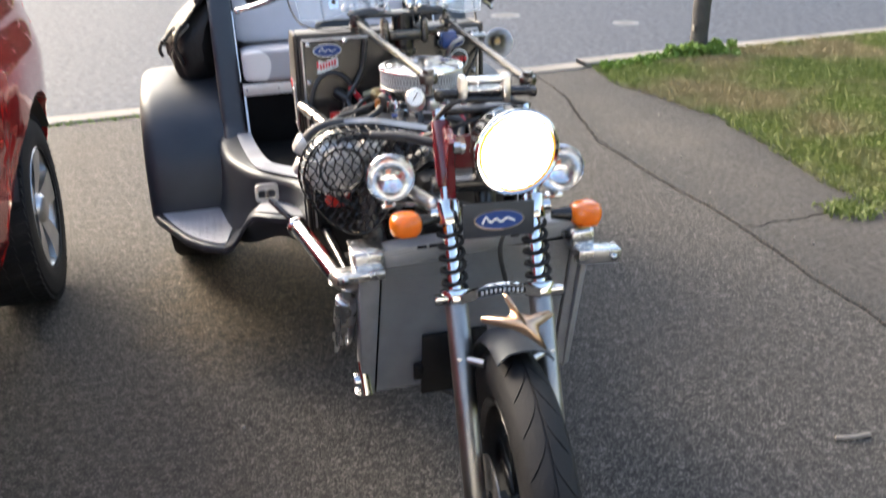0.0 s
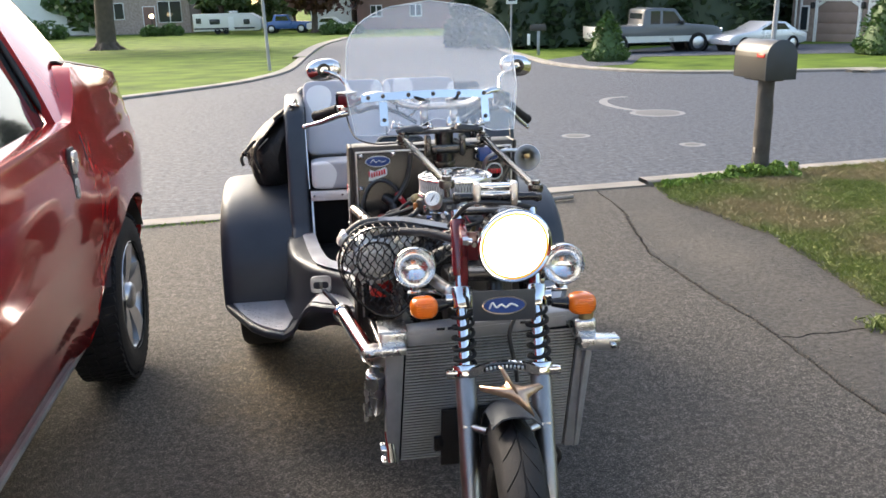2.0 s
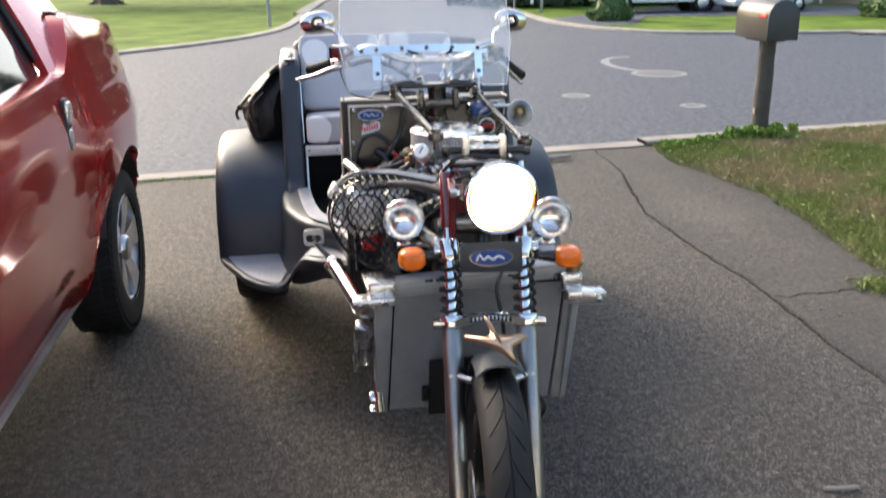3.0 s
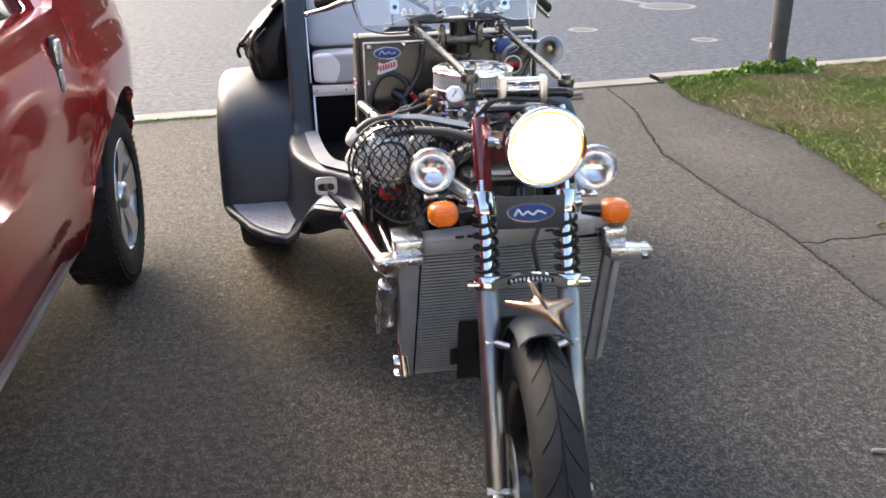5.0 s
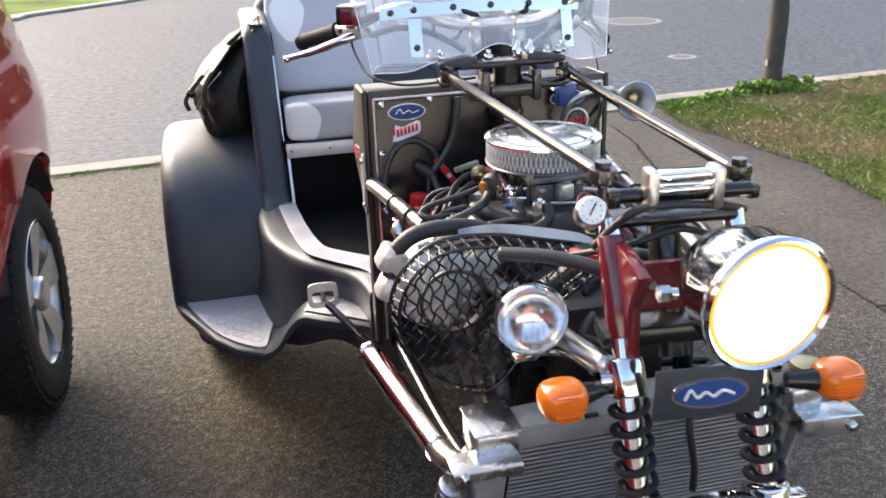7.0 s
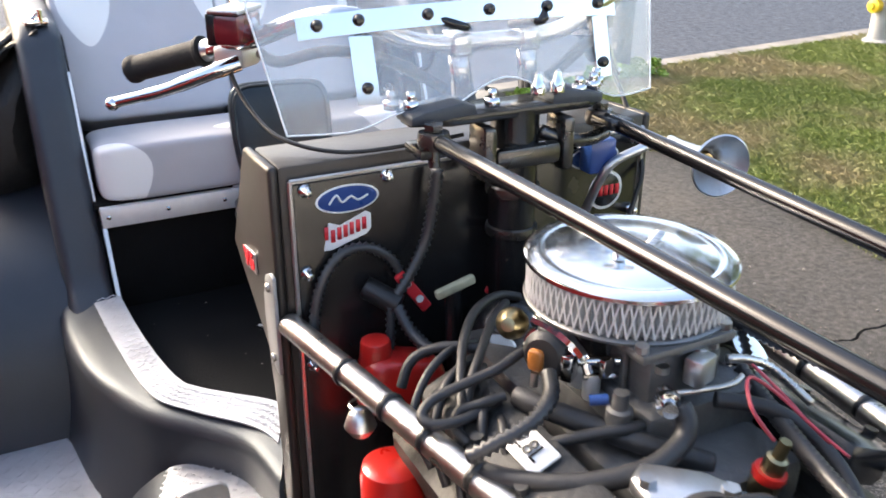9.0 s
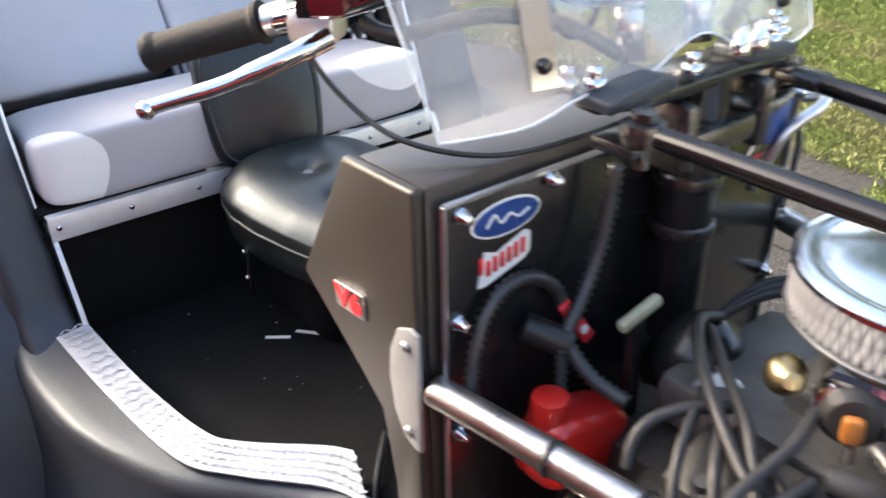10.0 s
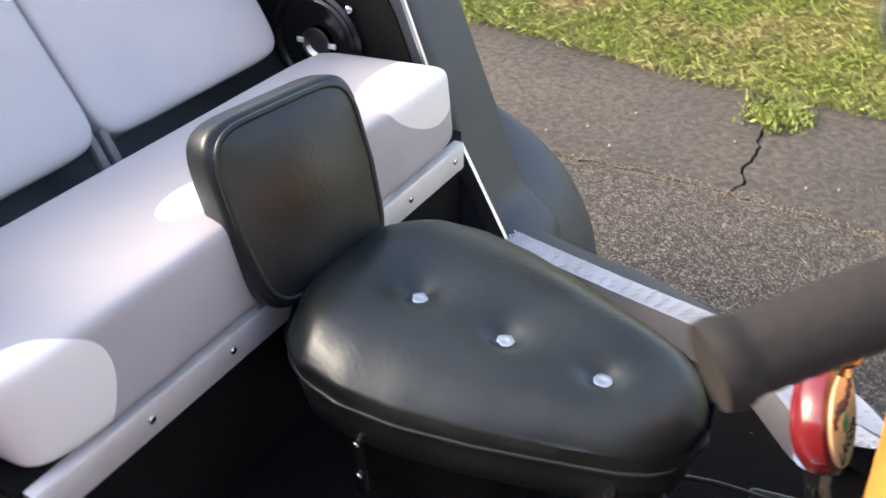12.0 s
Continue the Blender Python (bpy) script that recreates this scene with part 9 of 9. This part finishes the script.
# door seams, handle
M_HANDLE = mat("satin_silver_plating", (0.62, 0.60, 0.57), 0.28, 0.8, var=0.12, scale=20)
for ya, yb in ((1.44, 1.50), (0.30, 0.32)):
    bm = B()
    pts = []
    for k in range(14):
        z = 0.46 + (1.20 - 0.46) * k / 13
        y = ya + (yb - ya) * k / 13
        if abs(y - HUBS[1]) < 0.49 and z < 0.80:
            y = HUBS[1] - math.sqrt(max(0.0, 0.50 ** 2 - max(0, z - 0.385) ** 2)) - 0.01
        pts.append((tx(z) - t_in(y) - (0.012 * math.exp(-((z - 0.74) / 0.02) ** 2)) + 0.0005, y, z))
    tube(bm, pts, 0.0035, n=2, seg=5)
    part("door_gap", bm, M_TRIM, truck)
hx = tx(1.09)
bm = rounded(B(), (hx - 0.002, 1.285, 1.082), (0.016, 0.078, 0.205), None, p=6, nu=36, nv=18)
hp = part("handle_recess", bm, M_TRIM, truck, "black door handle recess")
part("finger_lip", rounded(B(), (hx + 0.001, 1.290, 1.030), (0.018, 0.058, 0.082), None, p=4, nu=28, nv=14), M_HANDLE, hp, "silver lower lip of the recess")
part("door_handle", rounded(B(), (hx + 0.006, 1.287, 1.130), (0.022, 0.062, 0.082), None, p=5, nu=28, nv=14), M_HANDLE, truck, "satin silver door handle")
for h in HUBS:
    for s in (1, -1):
        cx = -1.27 if s > 0 else 2 * TCX + 1.27
        d = 1 if s > 0 else -1
        bm = lathe(B(), [(0.235, -0.24), (0.30, -0.245), (0.355, -0.235), (0.378, -0.20), (0.384, -0.12), (0.378, -0.04), (0.355, -0.008), (0.31, 0.0), (0.25, -0.006), (0.24, -0.015)], (cx, h, 0.384), (d, 0, 0), 72)
        tw = part("wheel", bm, M_RUBBER, truck, "black all-season tyre on an alloy rim")
        if s > 0:
            bm = B()
            for k in range(60):
                a = 2 * math.pi * k / 60
                for x0, w, da in ((-0.20, 0.045, 0.0), (-0.145, 0.045, 0.02), (-0.09, 0.045, 0.04), (-0.035, 0.05, 0.055)):
                    R = Matrix.Rotation(-(a + da), 3, "X")
                    r = 0.3825 if x0 < -0.05 and x0 > -0.19 else 0.377
                    box(bm, Vector((cx + x0, h, 0.384)) + R @ Vector((0, 0, r)), (w, 0.026, 0.012), R @ Matrix.Rotation(0.25, 3, "Z"))
            part("tread_block", bm, M_RUBBER, tw, "", 0)
            bm = lathe(B(), [(0.248, -0.004), (0.252, -0.012), (0.236, -0.03), (0.225, -0.08), (0.225, -0.2), (0.0, -0.2)], (cx, h, 0.384), (d, 0, 0), 48)
            part("rim", bm, M_ALU, tw, "silver alloy rim")
            bm = B()
            for k in range(5):
                a = 2 * math.pi * k / 5 + 0.2
                R = Matrix.Rotation(-a, 3, "X")
                vs = [Vector((cx - 0.035, -0.035, 0.05)), Vector((cx - 0.035, 0.035, 0.05)), Vector((cx - 0.018, 0.055, 0.15)), Vector((cx - 0.012, 0.075, 0.236)), Vector((cx - 0.012, -0.075, 0.236)), Vector((cx - 0.018, -0.055, 0.15))]
                fr = [bm.verts.new(Vector((p.x, h, 0.384)) + R @ Vector((0, p.y, p.z))) for p in vs]
                bk = [bm.verts.new(Vector((p.x - 0.04, h, 0.384)) + R @ Vector((0, p.y * 0.9, p.z))) for p in vs]
                bm.faces.new(fr)
                bm.faces.new(bk[::-1])
                for i in range(6):
                    bm.faces.new((fr[i], bk[i], bk[(i + 1) % 6], fr[(i + 1) % 6]))
            bmesh.ops.recalc_face_normals(bm, faces=bm.faces)
            part("rim_spoke", bm, M_ALU, tw, "broad alloy spokes")
            part("hub_cap", lathe(B(), [(0.06, -0.05), (0.06, -0.02), (0.05, -0.008), (0.03, -0.002), (0, 0.0)], (cx, h, 0.384), (d, 0, 0), 24), M_ALU, tw)
            bm = B()
            for k in range(5):
                a = 2 * math.pi * (k + 0.5) / 5 + 0.2
                cyl(bm, (cx - 0.04, h + 0.045 * math.sin(a), 0.384 + 0.045 * math.cos(a)), (cx - 0.012, h + 0.045 * math.sin(a), 0.384 + 0.045 * math.cos(a)), 0.011, seg=6)
            part("wheel_nut", bm, M_CHROME, tw)
    # wheel well
    bm = B()
    grid_surface(bm, [[(x, h + 0.466 * math.cos(a * math.pi / 24), 0.385 + 0.466 * math.sin(a * math.pi / 24)) for x in (-1.272, -1.32, -1.65)] for a in range(4, 22)])
    part("wheel_well", bm, M_TRIM, truck, "", 30)

# ---- houses, vehicles and street furniture beyond ----
M_SIDING = mat("white_siding", (0.74, 0.74, 0.72), 0.6, var=0.06, scale=1.5, bump=0.1, bscale=30)
M_BRICK = mat("weathered_brick", (0.27, 0.19, 0.16), 0.85, var=0.3, scale=5, bump=0.6, bscale=22, color2=(0.40, 0.33, 0.29))
M_PINKBRICK = mat("pinkish_brick", (0.216, 0.160, 0.136), 0.85, var=0.2, scale=5, bump=0.5, bscale=22, color2=(0.36, 0.28, 0.24))
M_ROOF = mat("asphalt_shingle", (0.10, 0.095, 0.09), 0.9, var=0.3, scale=3, bump=0.6, bscale=14)
M_BROWN = mat("red_brown_boards", (0.22, 0.125, 0.10), 0.75, var=0.2, scale=2, bump=0.3, bscale=12)
M_GLASS = mat("window_glass", (0.03, 0.035, 0.04), 0.06, var=0.1, scale=1, rvar=0.02)
M_TAN = mat("tan_garage_door", (0.25, 0.18, 0.15), 0.6, var=0.12, scale=2)
M_OFFW = mat("white_trim", (0.78, 0.77, 0.74), 0.5, var=0.05, scale=4)


def house(name, at, rz, w, d, h, wall, label, roof_h=2.2, parts=(), roofm=None, gable_x=True):
    """A house block: front wall along local x at y=0, going back to y=d. parts: (kind, x, z, w, h)."""
    ob = thing(name, (at[0], at[1], rise(*at)), rz, label, "house")
    z0 = -0.6
    part("wall", box(B(), (w / 2, d / 2, (h + z0) / 2), (w, d, h - z0)), wall, ob)
    bm = B()
    if gable_x:
        prism(bm, [(-0.4, h), (d / 2, h + roof_h), (d + 0.4, h), (d + 0.4, h + 0.15), (d / 2, h + roof_h + 0.18), (-0.4, h + 0.15)], -0.3, w + 0.3, 0)
        g = B()
        prism(g, [(0, h), (d, h), (d / 2, h + roof_h - 0.02)], 0.02, w - 0.02, 0)
    else:
        prism(bm, [(-0.4, h), (w / 2, h + roof_h), (w + 0.4, h), (w + 0.4, h + 0.15), (w / 2, h + roof_h + 0.18), (-0.4, h + 0.15)], -0.3, d + 0.3, 1)
        g = B()
        prism(g, [(0, h), (w, h), (w / 2, h + roof_h - 0.02)], 0.02, d - 0.02, 1)
    part("roof", bm, roofm or M_ROOF, ob, "dark shingled roof", 0)
    part("gable", g, wall, ob, "", 0)
    for kind, x, z, ww, hh in parts:
        if kind == "window":
            fr = part("window", box(B(), (x, -0.03, z + hh / 2), (ww, 0.10, hh), None, 0.01), M_OFFW, ob, "white-framed window")
            n = 2 if ww > 0.7 else 1
            for k in range(n):
                part("pane", box(B(), (x - ww / 2 + (k + 0.5) * ww / n, -0.065, z + hh / 2), (ww / n - 0.12, 0.04, hh - 0.16)), M_GLASS, fr)
        elif kind == "door":
            fr = part("door", box(B(), (x, -0.03, z + hh / 2), (ww, 0.10, hh), None, 0.01), M_OFFW, ob)
            part("door_leaf", box(B(), (x, -0.06, z + hh / 2 - 0.03), (ww - 0.16, 0.06, hh - 0.1), None, 0.01), M_BROWN, fr, "dark door leaf")
        elif kind == "garage":
            fr = part("garage_door", box(B(), (x, -0.02, z + hh / 2), (ww, 0.06, hh)), M_TAN, ob, "tan panelled garage door")
            for k in range(4):
                part("panel", box(B(), (x, -0.055, z + hh * (k + 0.5) / 4), (ww - 0.1, 0.02, hh / 4 - 0.05), None, 0.01), M_TAN, fr)
            bm = B()
            for s in (-1, 1):
                box(bm, (x + s * (ww / 2 + 0.08), -0.05, z + hh / 2), (0.16, 0.12, hh + 0.1), None, 0.01)
                box(bm, (x + s * (ww / 2 - 0.18), -0.06, z + hh - 0.10), (0.5, 0.1, 0.16), Matrix.Rotation(radians(s * 28), 3, "Y"), 0.01)
            box(bm, (x, -0.05, z + hh + 0.08), (ww + 0.32, 0.12, 0.16), None, 0.01)
            part("door_trim", bm, M_OFFW, fr, "white arched trim")
        elif kind == "pipe":
            part("downpipe", cyl(B(), (x, -0.06, z), (x, -0.06, z + hh), 0.05, seg=8), M_OFFW if ww > 0 else M_TRIM, ob, "downpipe")
        elif kind == "lamp":
            part("wall_lamp", box(B(), (x, -0.15, z), (0.16, 0.2, 0.32), None, 0.03), M_TRIM, ob, "wall lantern")
        elif kind == "base":
            part("foundation", box(B(), (x, -0.01, z + hh / 2), (ww, 0.06, hh)), M_CONCRETE, ob, "concrete foundation")
        elif kind == "line":
            part("siding_board", box(B(), (x, -0.008, z), (ww, 0.02, 0.03)), M_SIDING, ob)
    return ob


house("white_house", (-34.0, 96.5), -3, 13.3, 8, 5.0, M_SIDING, "two-storey white-sided house with a concrete foundation", 2.5, [("base", 6.6, -0.4, 13.2, 0.5), ("pipe", 12.9, 0.0, 0.0, 5.0), ("window", 3, 2.4, 1.2, 1.4)] + [("line", 6.6, 0.3 + 0.24 * k, 13.2, 0) for k in range(19)])
house("brick_house", (-20.6, 95.5), -3, 9.2, 8, 4.4, M_BRICK, "brick-fronted house with white windows and a lit porch lamp", 2.2, [("window", 1.6, 1.5, 2.0, 1.7), ("door", 5.1, 0.1, 1.3, 2.7), ("window", 7.2, 1.1, 2.4, 2.2), ("base", 4.6, -0.4, 9.1, 0.5)])
house("white_barn_house", (1.0, 92.0), -12, 4.2, 8, 5.2, M_SIDING, "white gabled house at the end of the side street", 2.2, [("window", 2.6, 2.4, 0.9, 1.2)], None, False)
house("brown_house", (5.6, 90.0), -14, 9.5, 8, 3.6, M_BROWN, "red-brown boarded house with a dark roof", 2.0, [("window", 2.0, 1.2, 1.2, 1.2), ("window", 6.0, 1.2, 1.2, 1.2)])
house("small_white_house", (12.1, 70.0), -22, 3.6, 6, 2.1, M_SIDING, "small white house with a gabled front", 1.6, [("window", 1.8, 1.0, 0.8, 1.0)], None, False)
house("garage_house", (18.8, 30.9), -72, 14, 9, 4.8, M_PINKBRICK, "pinkish brick house with two tan garage doors", 2.4, [("window", 0.9, 0.55, 0.55, 1.35), ("garage", 3.0, -0.1, 2.5, 2.2), ("garage", 6.2, -0.1, 2.5, 2.2), ("lamp", 4.55, 1.9, 0, 0), ("pipe", 0.3, -0.2, 1, 4.8), ("lamp", 1.45, 1.9, 0, 0)])
part("white_corner_board", box(B(), (0.62, -0.04, 1.0), (0.10, 0.08, 2.4), None, 0.01), M_OFFW, bpy.data.objects["garage_house"])
part("soffit", box(B(), (7, -0.06, 2.42), (14, 0.10, 0.14), None, 0.01), M_OFFW, bpy.data.objects["garage_house"])

# never in view: added behind the camera to shape the metal's reflections
house("unseen_house", (9.0, -8.6), 180, 19, 8, 3.0, M_SIDING, "unseen white-sided house at the head of the driveway, added for reflections", 2.4)
bpy.data.objects["garage_house"].scale = (0.72, 0.72, 0.72)
# porch lamp on a post, lit
pl = thing("lamp_post", (-14.6, 90.5, rise(0, 90.5)), 0, "small garden lamp post, lit", "lamp")
part("pole", cyl(B(), (0, 0, 0), (0, 0, 1.7), 0.04, seg=8), M_TRIM, pl)
part("globe", rounded(B(), (0, 0, 1.85), (0.45, 0.45, 0.45), None, p=2, nu=14, nv=8), lamp_glow("lit_globe", (1.0, 0.8, 0.5), 4.0), pl, "glowing warm globe")


def vehicle(name, at, rz, L, W, prof, glassprof, paint, label, wheel_r, wheels, low=None, cat="car"):
    """A car from its side outline: local x along, y across, z up."""
    ob = thing(name, (at[0], at[1], rise(*at)), rz, label, cat)
    bm = B()
    prism(bm, prof, -W / 2, W / 2, 1, 0.06, 3)
    body = part("body", bm, paint, ob)
    for poly in glassprof:
        for s in (-1, 1):
            bm = B()
            prism(bm, poly, s * (W / 2 - 0.02), s * (W / 2 + 0.004), 1)
            part("side_window", bm, M_CARGLASS, ob, "", 0)
    if low:
        for s in (-1, 1):
            bm = B()
            prism(bm, low[0], s * (W / 2 - 0.02), s * (W / 2 + 0.008), 1)
            part("lower_band", bm, low[1], ob, "pale lower two-tone band", 0)
    for x in wheels:
        for s in (-1, 1):
            c = (x, s * (W / 2 - 0.08), wheel_r)
            bm = lathe(B(), [(wheel_r * 0.62, 0.11), (wheel_r * 0.9, 0.115), (wheel_r, 0.08), (wheel_r, -0.1), (0, -0.1)], c, (0, s, 0), 24)
            wv = part("wheel", bm, M_RUBBER, ob)
            part("rim", lathe(B(), [(wheel_r * 0.62, 0.09), (wheel_r * 0.5, 0.11), (wheel_r * 0.2, 0.10), (0, 0.12)], c, (0, s, 0), 16), M_ALU, wv, "alloy rim")
            bm = lathe(B(), [(wheel_r * 1.18, 0.085), (wheel_r * 1.18, -0.2), (0, -0.2)], (x, s * (W / 2 - 0.08), wheel_r), (0, s, 0), 24)
            part("wheel_arch", bm, M_TRIM, ob)
    return ob


M_CARGLASS = mat("sky_lit_car_glass", (0.022, 0.027, 0.033), 0.05, var=0.1, scale=1, coat=1.0, rvar=0.02)
M_GREYPAINT = mat("dark_grey_car_paint", (0.075, 0.083, 0.096), 0.4, 0.0, var=0.06, scale=2, coat=0.5)
M_SILVER = mat("silver_car_paint", (0.55, 0.57, 0.60), 0.3, 0.4, var=0.04, scale=2, coat=0.8)
M_BLUECAR = mat("blue_car_paint", (0.03, 0.10, 0.32), 0.3, 0.3, var=0.06, scale=2, coat=0.8)
M_RV = mat("trailer_skin", (0.68, 0.66, 0.60), 0.5, var=0.06, scale=1.5)
# extended-cab pickup across the street, nose to the right
pk = vehicle("grey_pickup", (8.92, 26.0), -2, 4.9, 1.75, [(0, 0.45), (0.05, 1.0), (1.75, 1.03), (1.8, 1.62), (2.15, 1.68), (3.0, 1.62), (3.45, 1.08), (4.55, 0.98), (4.85, 0.85), (4.9, 0.42), (4.2, 0.38), (0.5, 0.38)],
             [[(2.05, 1.08), (2.05, 1.55), (2.42, 1.55), (2.42, 1.08)], [(2.52, 1.08), (2.52, 1.55), (2.95, 1.52), (3.3, 1.08)]], M_GREYPAINT, "dark grey extended-cab pickup with a silver lower band", 0.37, (0.85, 3.95), ([(0.06, 0.42), (0.06, 0.66), (4.86, 0.62), (4.88, 0.42)], M_SILVER), "truck")
part("rear_window", box(B(), (1.785, 0, 1.30), (0.03, 1.40, 0.36), None, 0.01), M_CARGLASS, pk, "cab rear window", 0)
part("bumper", box(B(), (4.92, 0, 0.55), (0.12, 1.7, 0.2), None, 0.04), M_SILVER, pk, "silver bumper")
part("tail_panel", box(B(), (-0.03, 0, 0.8), (0.06, 1.6, 0.45), None, 0.02), M_SILVER, pk)
part("headlight", box(B(), (4.86, -0.7, 0.82), (0.08, 0.3, 0.16), None, 0.02), M_CHROME, pk)
part("door_mirror", box(B(), (3.25, -0.98, 1.12), (0.12, 0.2, 0.16), None, 0.03), M_TRIM, pk)
cp = vehicle("silver_coupe", (15.53, 25.0), 188, 4.0, 1.6, [(0, 0.35), (0.0, 0.72), (0.55, 0.86), (1.15, 1.2), (1.9, 1.24), (2.7, 0.88), (3.7, 0.72), (3.98, 0.55), (4.0, 0.3), (0.3, 0.28)],
             [[(0.95, 0.88), (1.25, 1.13), (1.62, 1.16), (1.62, 0.88)], [(1.70, 0.88), (1.70, 1.16), (1.92, 1.15), (2.45, 0.88)]], M_SILVER, "silver two-door coupe parked by the garages", 0.31, (0.75, 3.2))
pk.scale = (0.85, 0.85, 0.85)
cp.scale = (0.72, 0.72, 0.74)
bl = vehicle("blue_pickup", (-3.6, 88.0), -10, 4.6, 1.8, [(0, 0.4), (0, 1.05), (0.9, 1.1), (1.1, 1.75), (2.4, 1.75), (2.8, 1.1), (4.5, 1.05), (4.6, 0.4)], [[(1.25, 1.15), (1.3, 1.6), (2.3, 1.6), (2.6, 1.15)]], M_BLUECAR, "blue pickup parked far down the side street", 0.4, (0.8, 3.7), None, "truck")
wc = vehicle("white_sedan", (0.6, 87.0), -12, 4.2, 1.7, [(0, 0.3), (0, 0.85), (0.8, 0.95), (1.3, 1.35), (2.6, 1.38), (3.2, 0.92), (4.1, 0.8), (4.2, 0.3)], [[(1.2, 0.95), (1.45, 1.28), (2.5, 1.3), (2.9, 0.95)]], M_OFFW, "white sedan parked far down the side street", 0.32, (0.8, 3.3))
wc2 = vehicle("white_car", (8.7, 42.5), 70, 4.0, 1.7, [(0, 0.3), (0, 0.8), (0.8, 0.95), (1.3, 1.3), (2.6, 1.3), (3.2, 0.92), (3.9, 0.8), (4.0, 0.3)], [[(1.2, 0.95), (1.45, 1.22), (2.5, 1.24), (2.9, 0.95)]], M_OFFW, "white car half hidden by the hedge", 0.31, (0.8, 3.2))
rv = thing("camper_trailer", (-10.4, 90.0, rise(0, 90)), -6, "cream camper trailer with dark windows", "trailer")
bm = B()
prism(bm, [(0, 0.3), (0, 1.95), (5.6, 1.95), (6.5, 1.45), (6.6, 0.5), (6.2, 0.3)], -1.1, 1.1, 1, 0.06)
part("body", bm, M_RV, rv)
for x, w_, z in ((0.55, 0.5, 1.05), (2.1, 1.0, 0.95), (5.2, 0.6, 0.9)):
    part("window", box(B(), (x, -1.11, z + 0.25), (w_, 0.04, 0.5), None, 0.02), M_GLASS, rv, "dark trailer window")
part("door", box(B(), (3.7, -1.11, 1.0), (0.55, 0.03, 1.3), None, 0.01), M_OFFW, rv)
part("roof_unit", box(B(), (3.8, 0, 2.08), (0.8, 0.6, 0.22), None, 0.05), M_OFFW, rv, "white roof air conditioner")
part("stripe", box(B(), (3.0, -1.112, 0.55), (5.9, 0.02, 0.14)), M_TRIM, rv)
for x in (2.3, 3.1):
    part("wheel", lathe(B(), [(0.0, 0.1), (0.3, 0.1), (0.33, 0.0), (0.3, -0.1), (0, -0.1)], (x, -1.0, 0.33), (0, 1, 0), 18), M_RUBBER, rv)

# poles and signs
M_GALV = mat("galvanised_steel", (0.33, 0.34, 0.36), 0.5, 0.6, var=0.15, scale=8)
pz = rise(-1.28, 23.0)
ob = thing("sign_pole", (-1.28, 23.0, pz), 0, "leaning grey steel pole at the street corner", "pole")
part("pole", cyl(B(), (0, 0, -0.1), (-0.10, 0, 3.4), 0.045, seg=10), M_GALV, ob)
part("sign", box(B(), (-0.10, 0, 3.6), (0.6, 0.03, 0.6), Matrix.Rotation(radians(45), 3, "Y"), 0.01), M_YEL, ob, "sign panel")
ob = thing("street_sign", (7.5, 31.1, rise(7.5, 31.1)), 0, "white traffic sign on a post by the hedge", "sign")
part("pole", cyl(B(), (0, 0, -0.1), (0.02, 0, 2.4), 0.04, seg=8), M_GALV, ob)
part("panel", box(B(), (0.02, -0.05, 1.95), (0.42, 0.02, 0.5), None, 0.01), M_OFFW, ob, "white panel")
bm = B()
for k in range(3):
    box(bm, (0.02, -0.064, 2.08 - k * 0.12), (0.28, 0.006, 0.06))
part("sign_bar", bm, M_TRIM, ob, "dark bars")
ob = thing("street_pole", (9.2, 15.1, 0.0), 0, "tall grey pole across the street", "pole")
part("pole", cyl(B(), (-0.02, 0, -0.1), (0.06, 0, 3.2), 0.05, seg=10), M_GALV, ob)
ob = thing("utility_pole", (13.3, 66.0, rise(0, 66)), 0, "wooden utility pole far down the side street", "pole")
part("pole", cyl(B(), (0, 0, -0.1), (0, 0, 9), 0.17, 0.12, 10), M_BARK, ob)
ob = thing("far_mailbox", (7.4, 26.8, rise(0, 26.8)), -20, "small weathered mailbox on a pale post", "mailbox")
part("post", box(B(), (0, 0, 0.4), (0.09, 0.09, 0.9), None, 0.005), M_GALV, ob)
part("post", box(B(), (-0.32, 0, 0.50), (0.10, 0.03, 0.36), None, 0.005), M_OFFW, ob, "white paper tube")
bm = B()
prism(bm, [(-0.28, 0.78), (0.26, 0.78), (0.26, 0.92), (0.22, 0.99), (-0.22, 0.99), (-0.28, 0.92)], -0.1, 0.1, 1, 0.01)
part("box", bm, M_MBOX, ob)
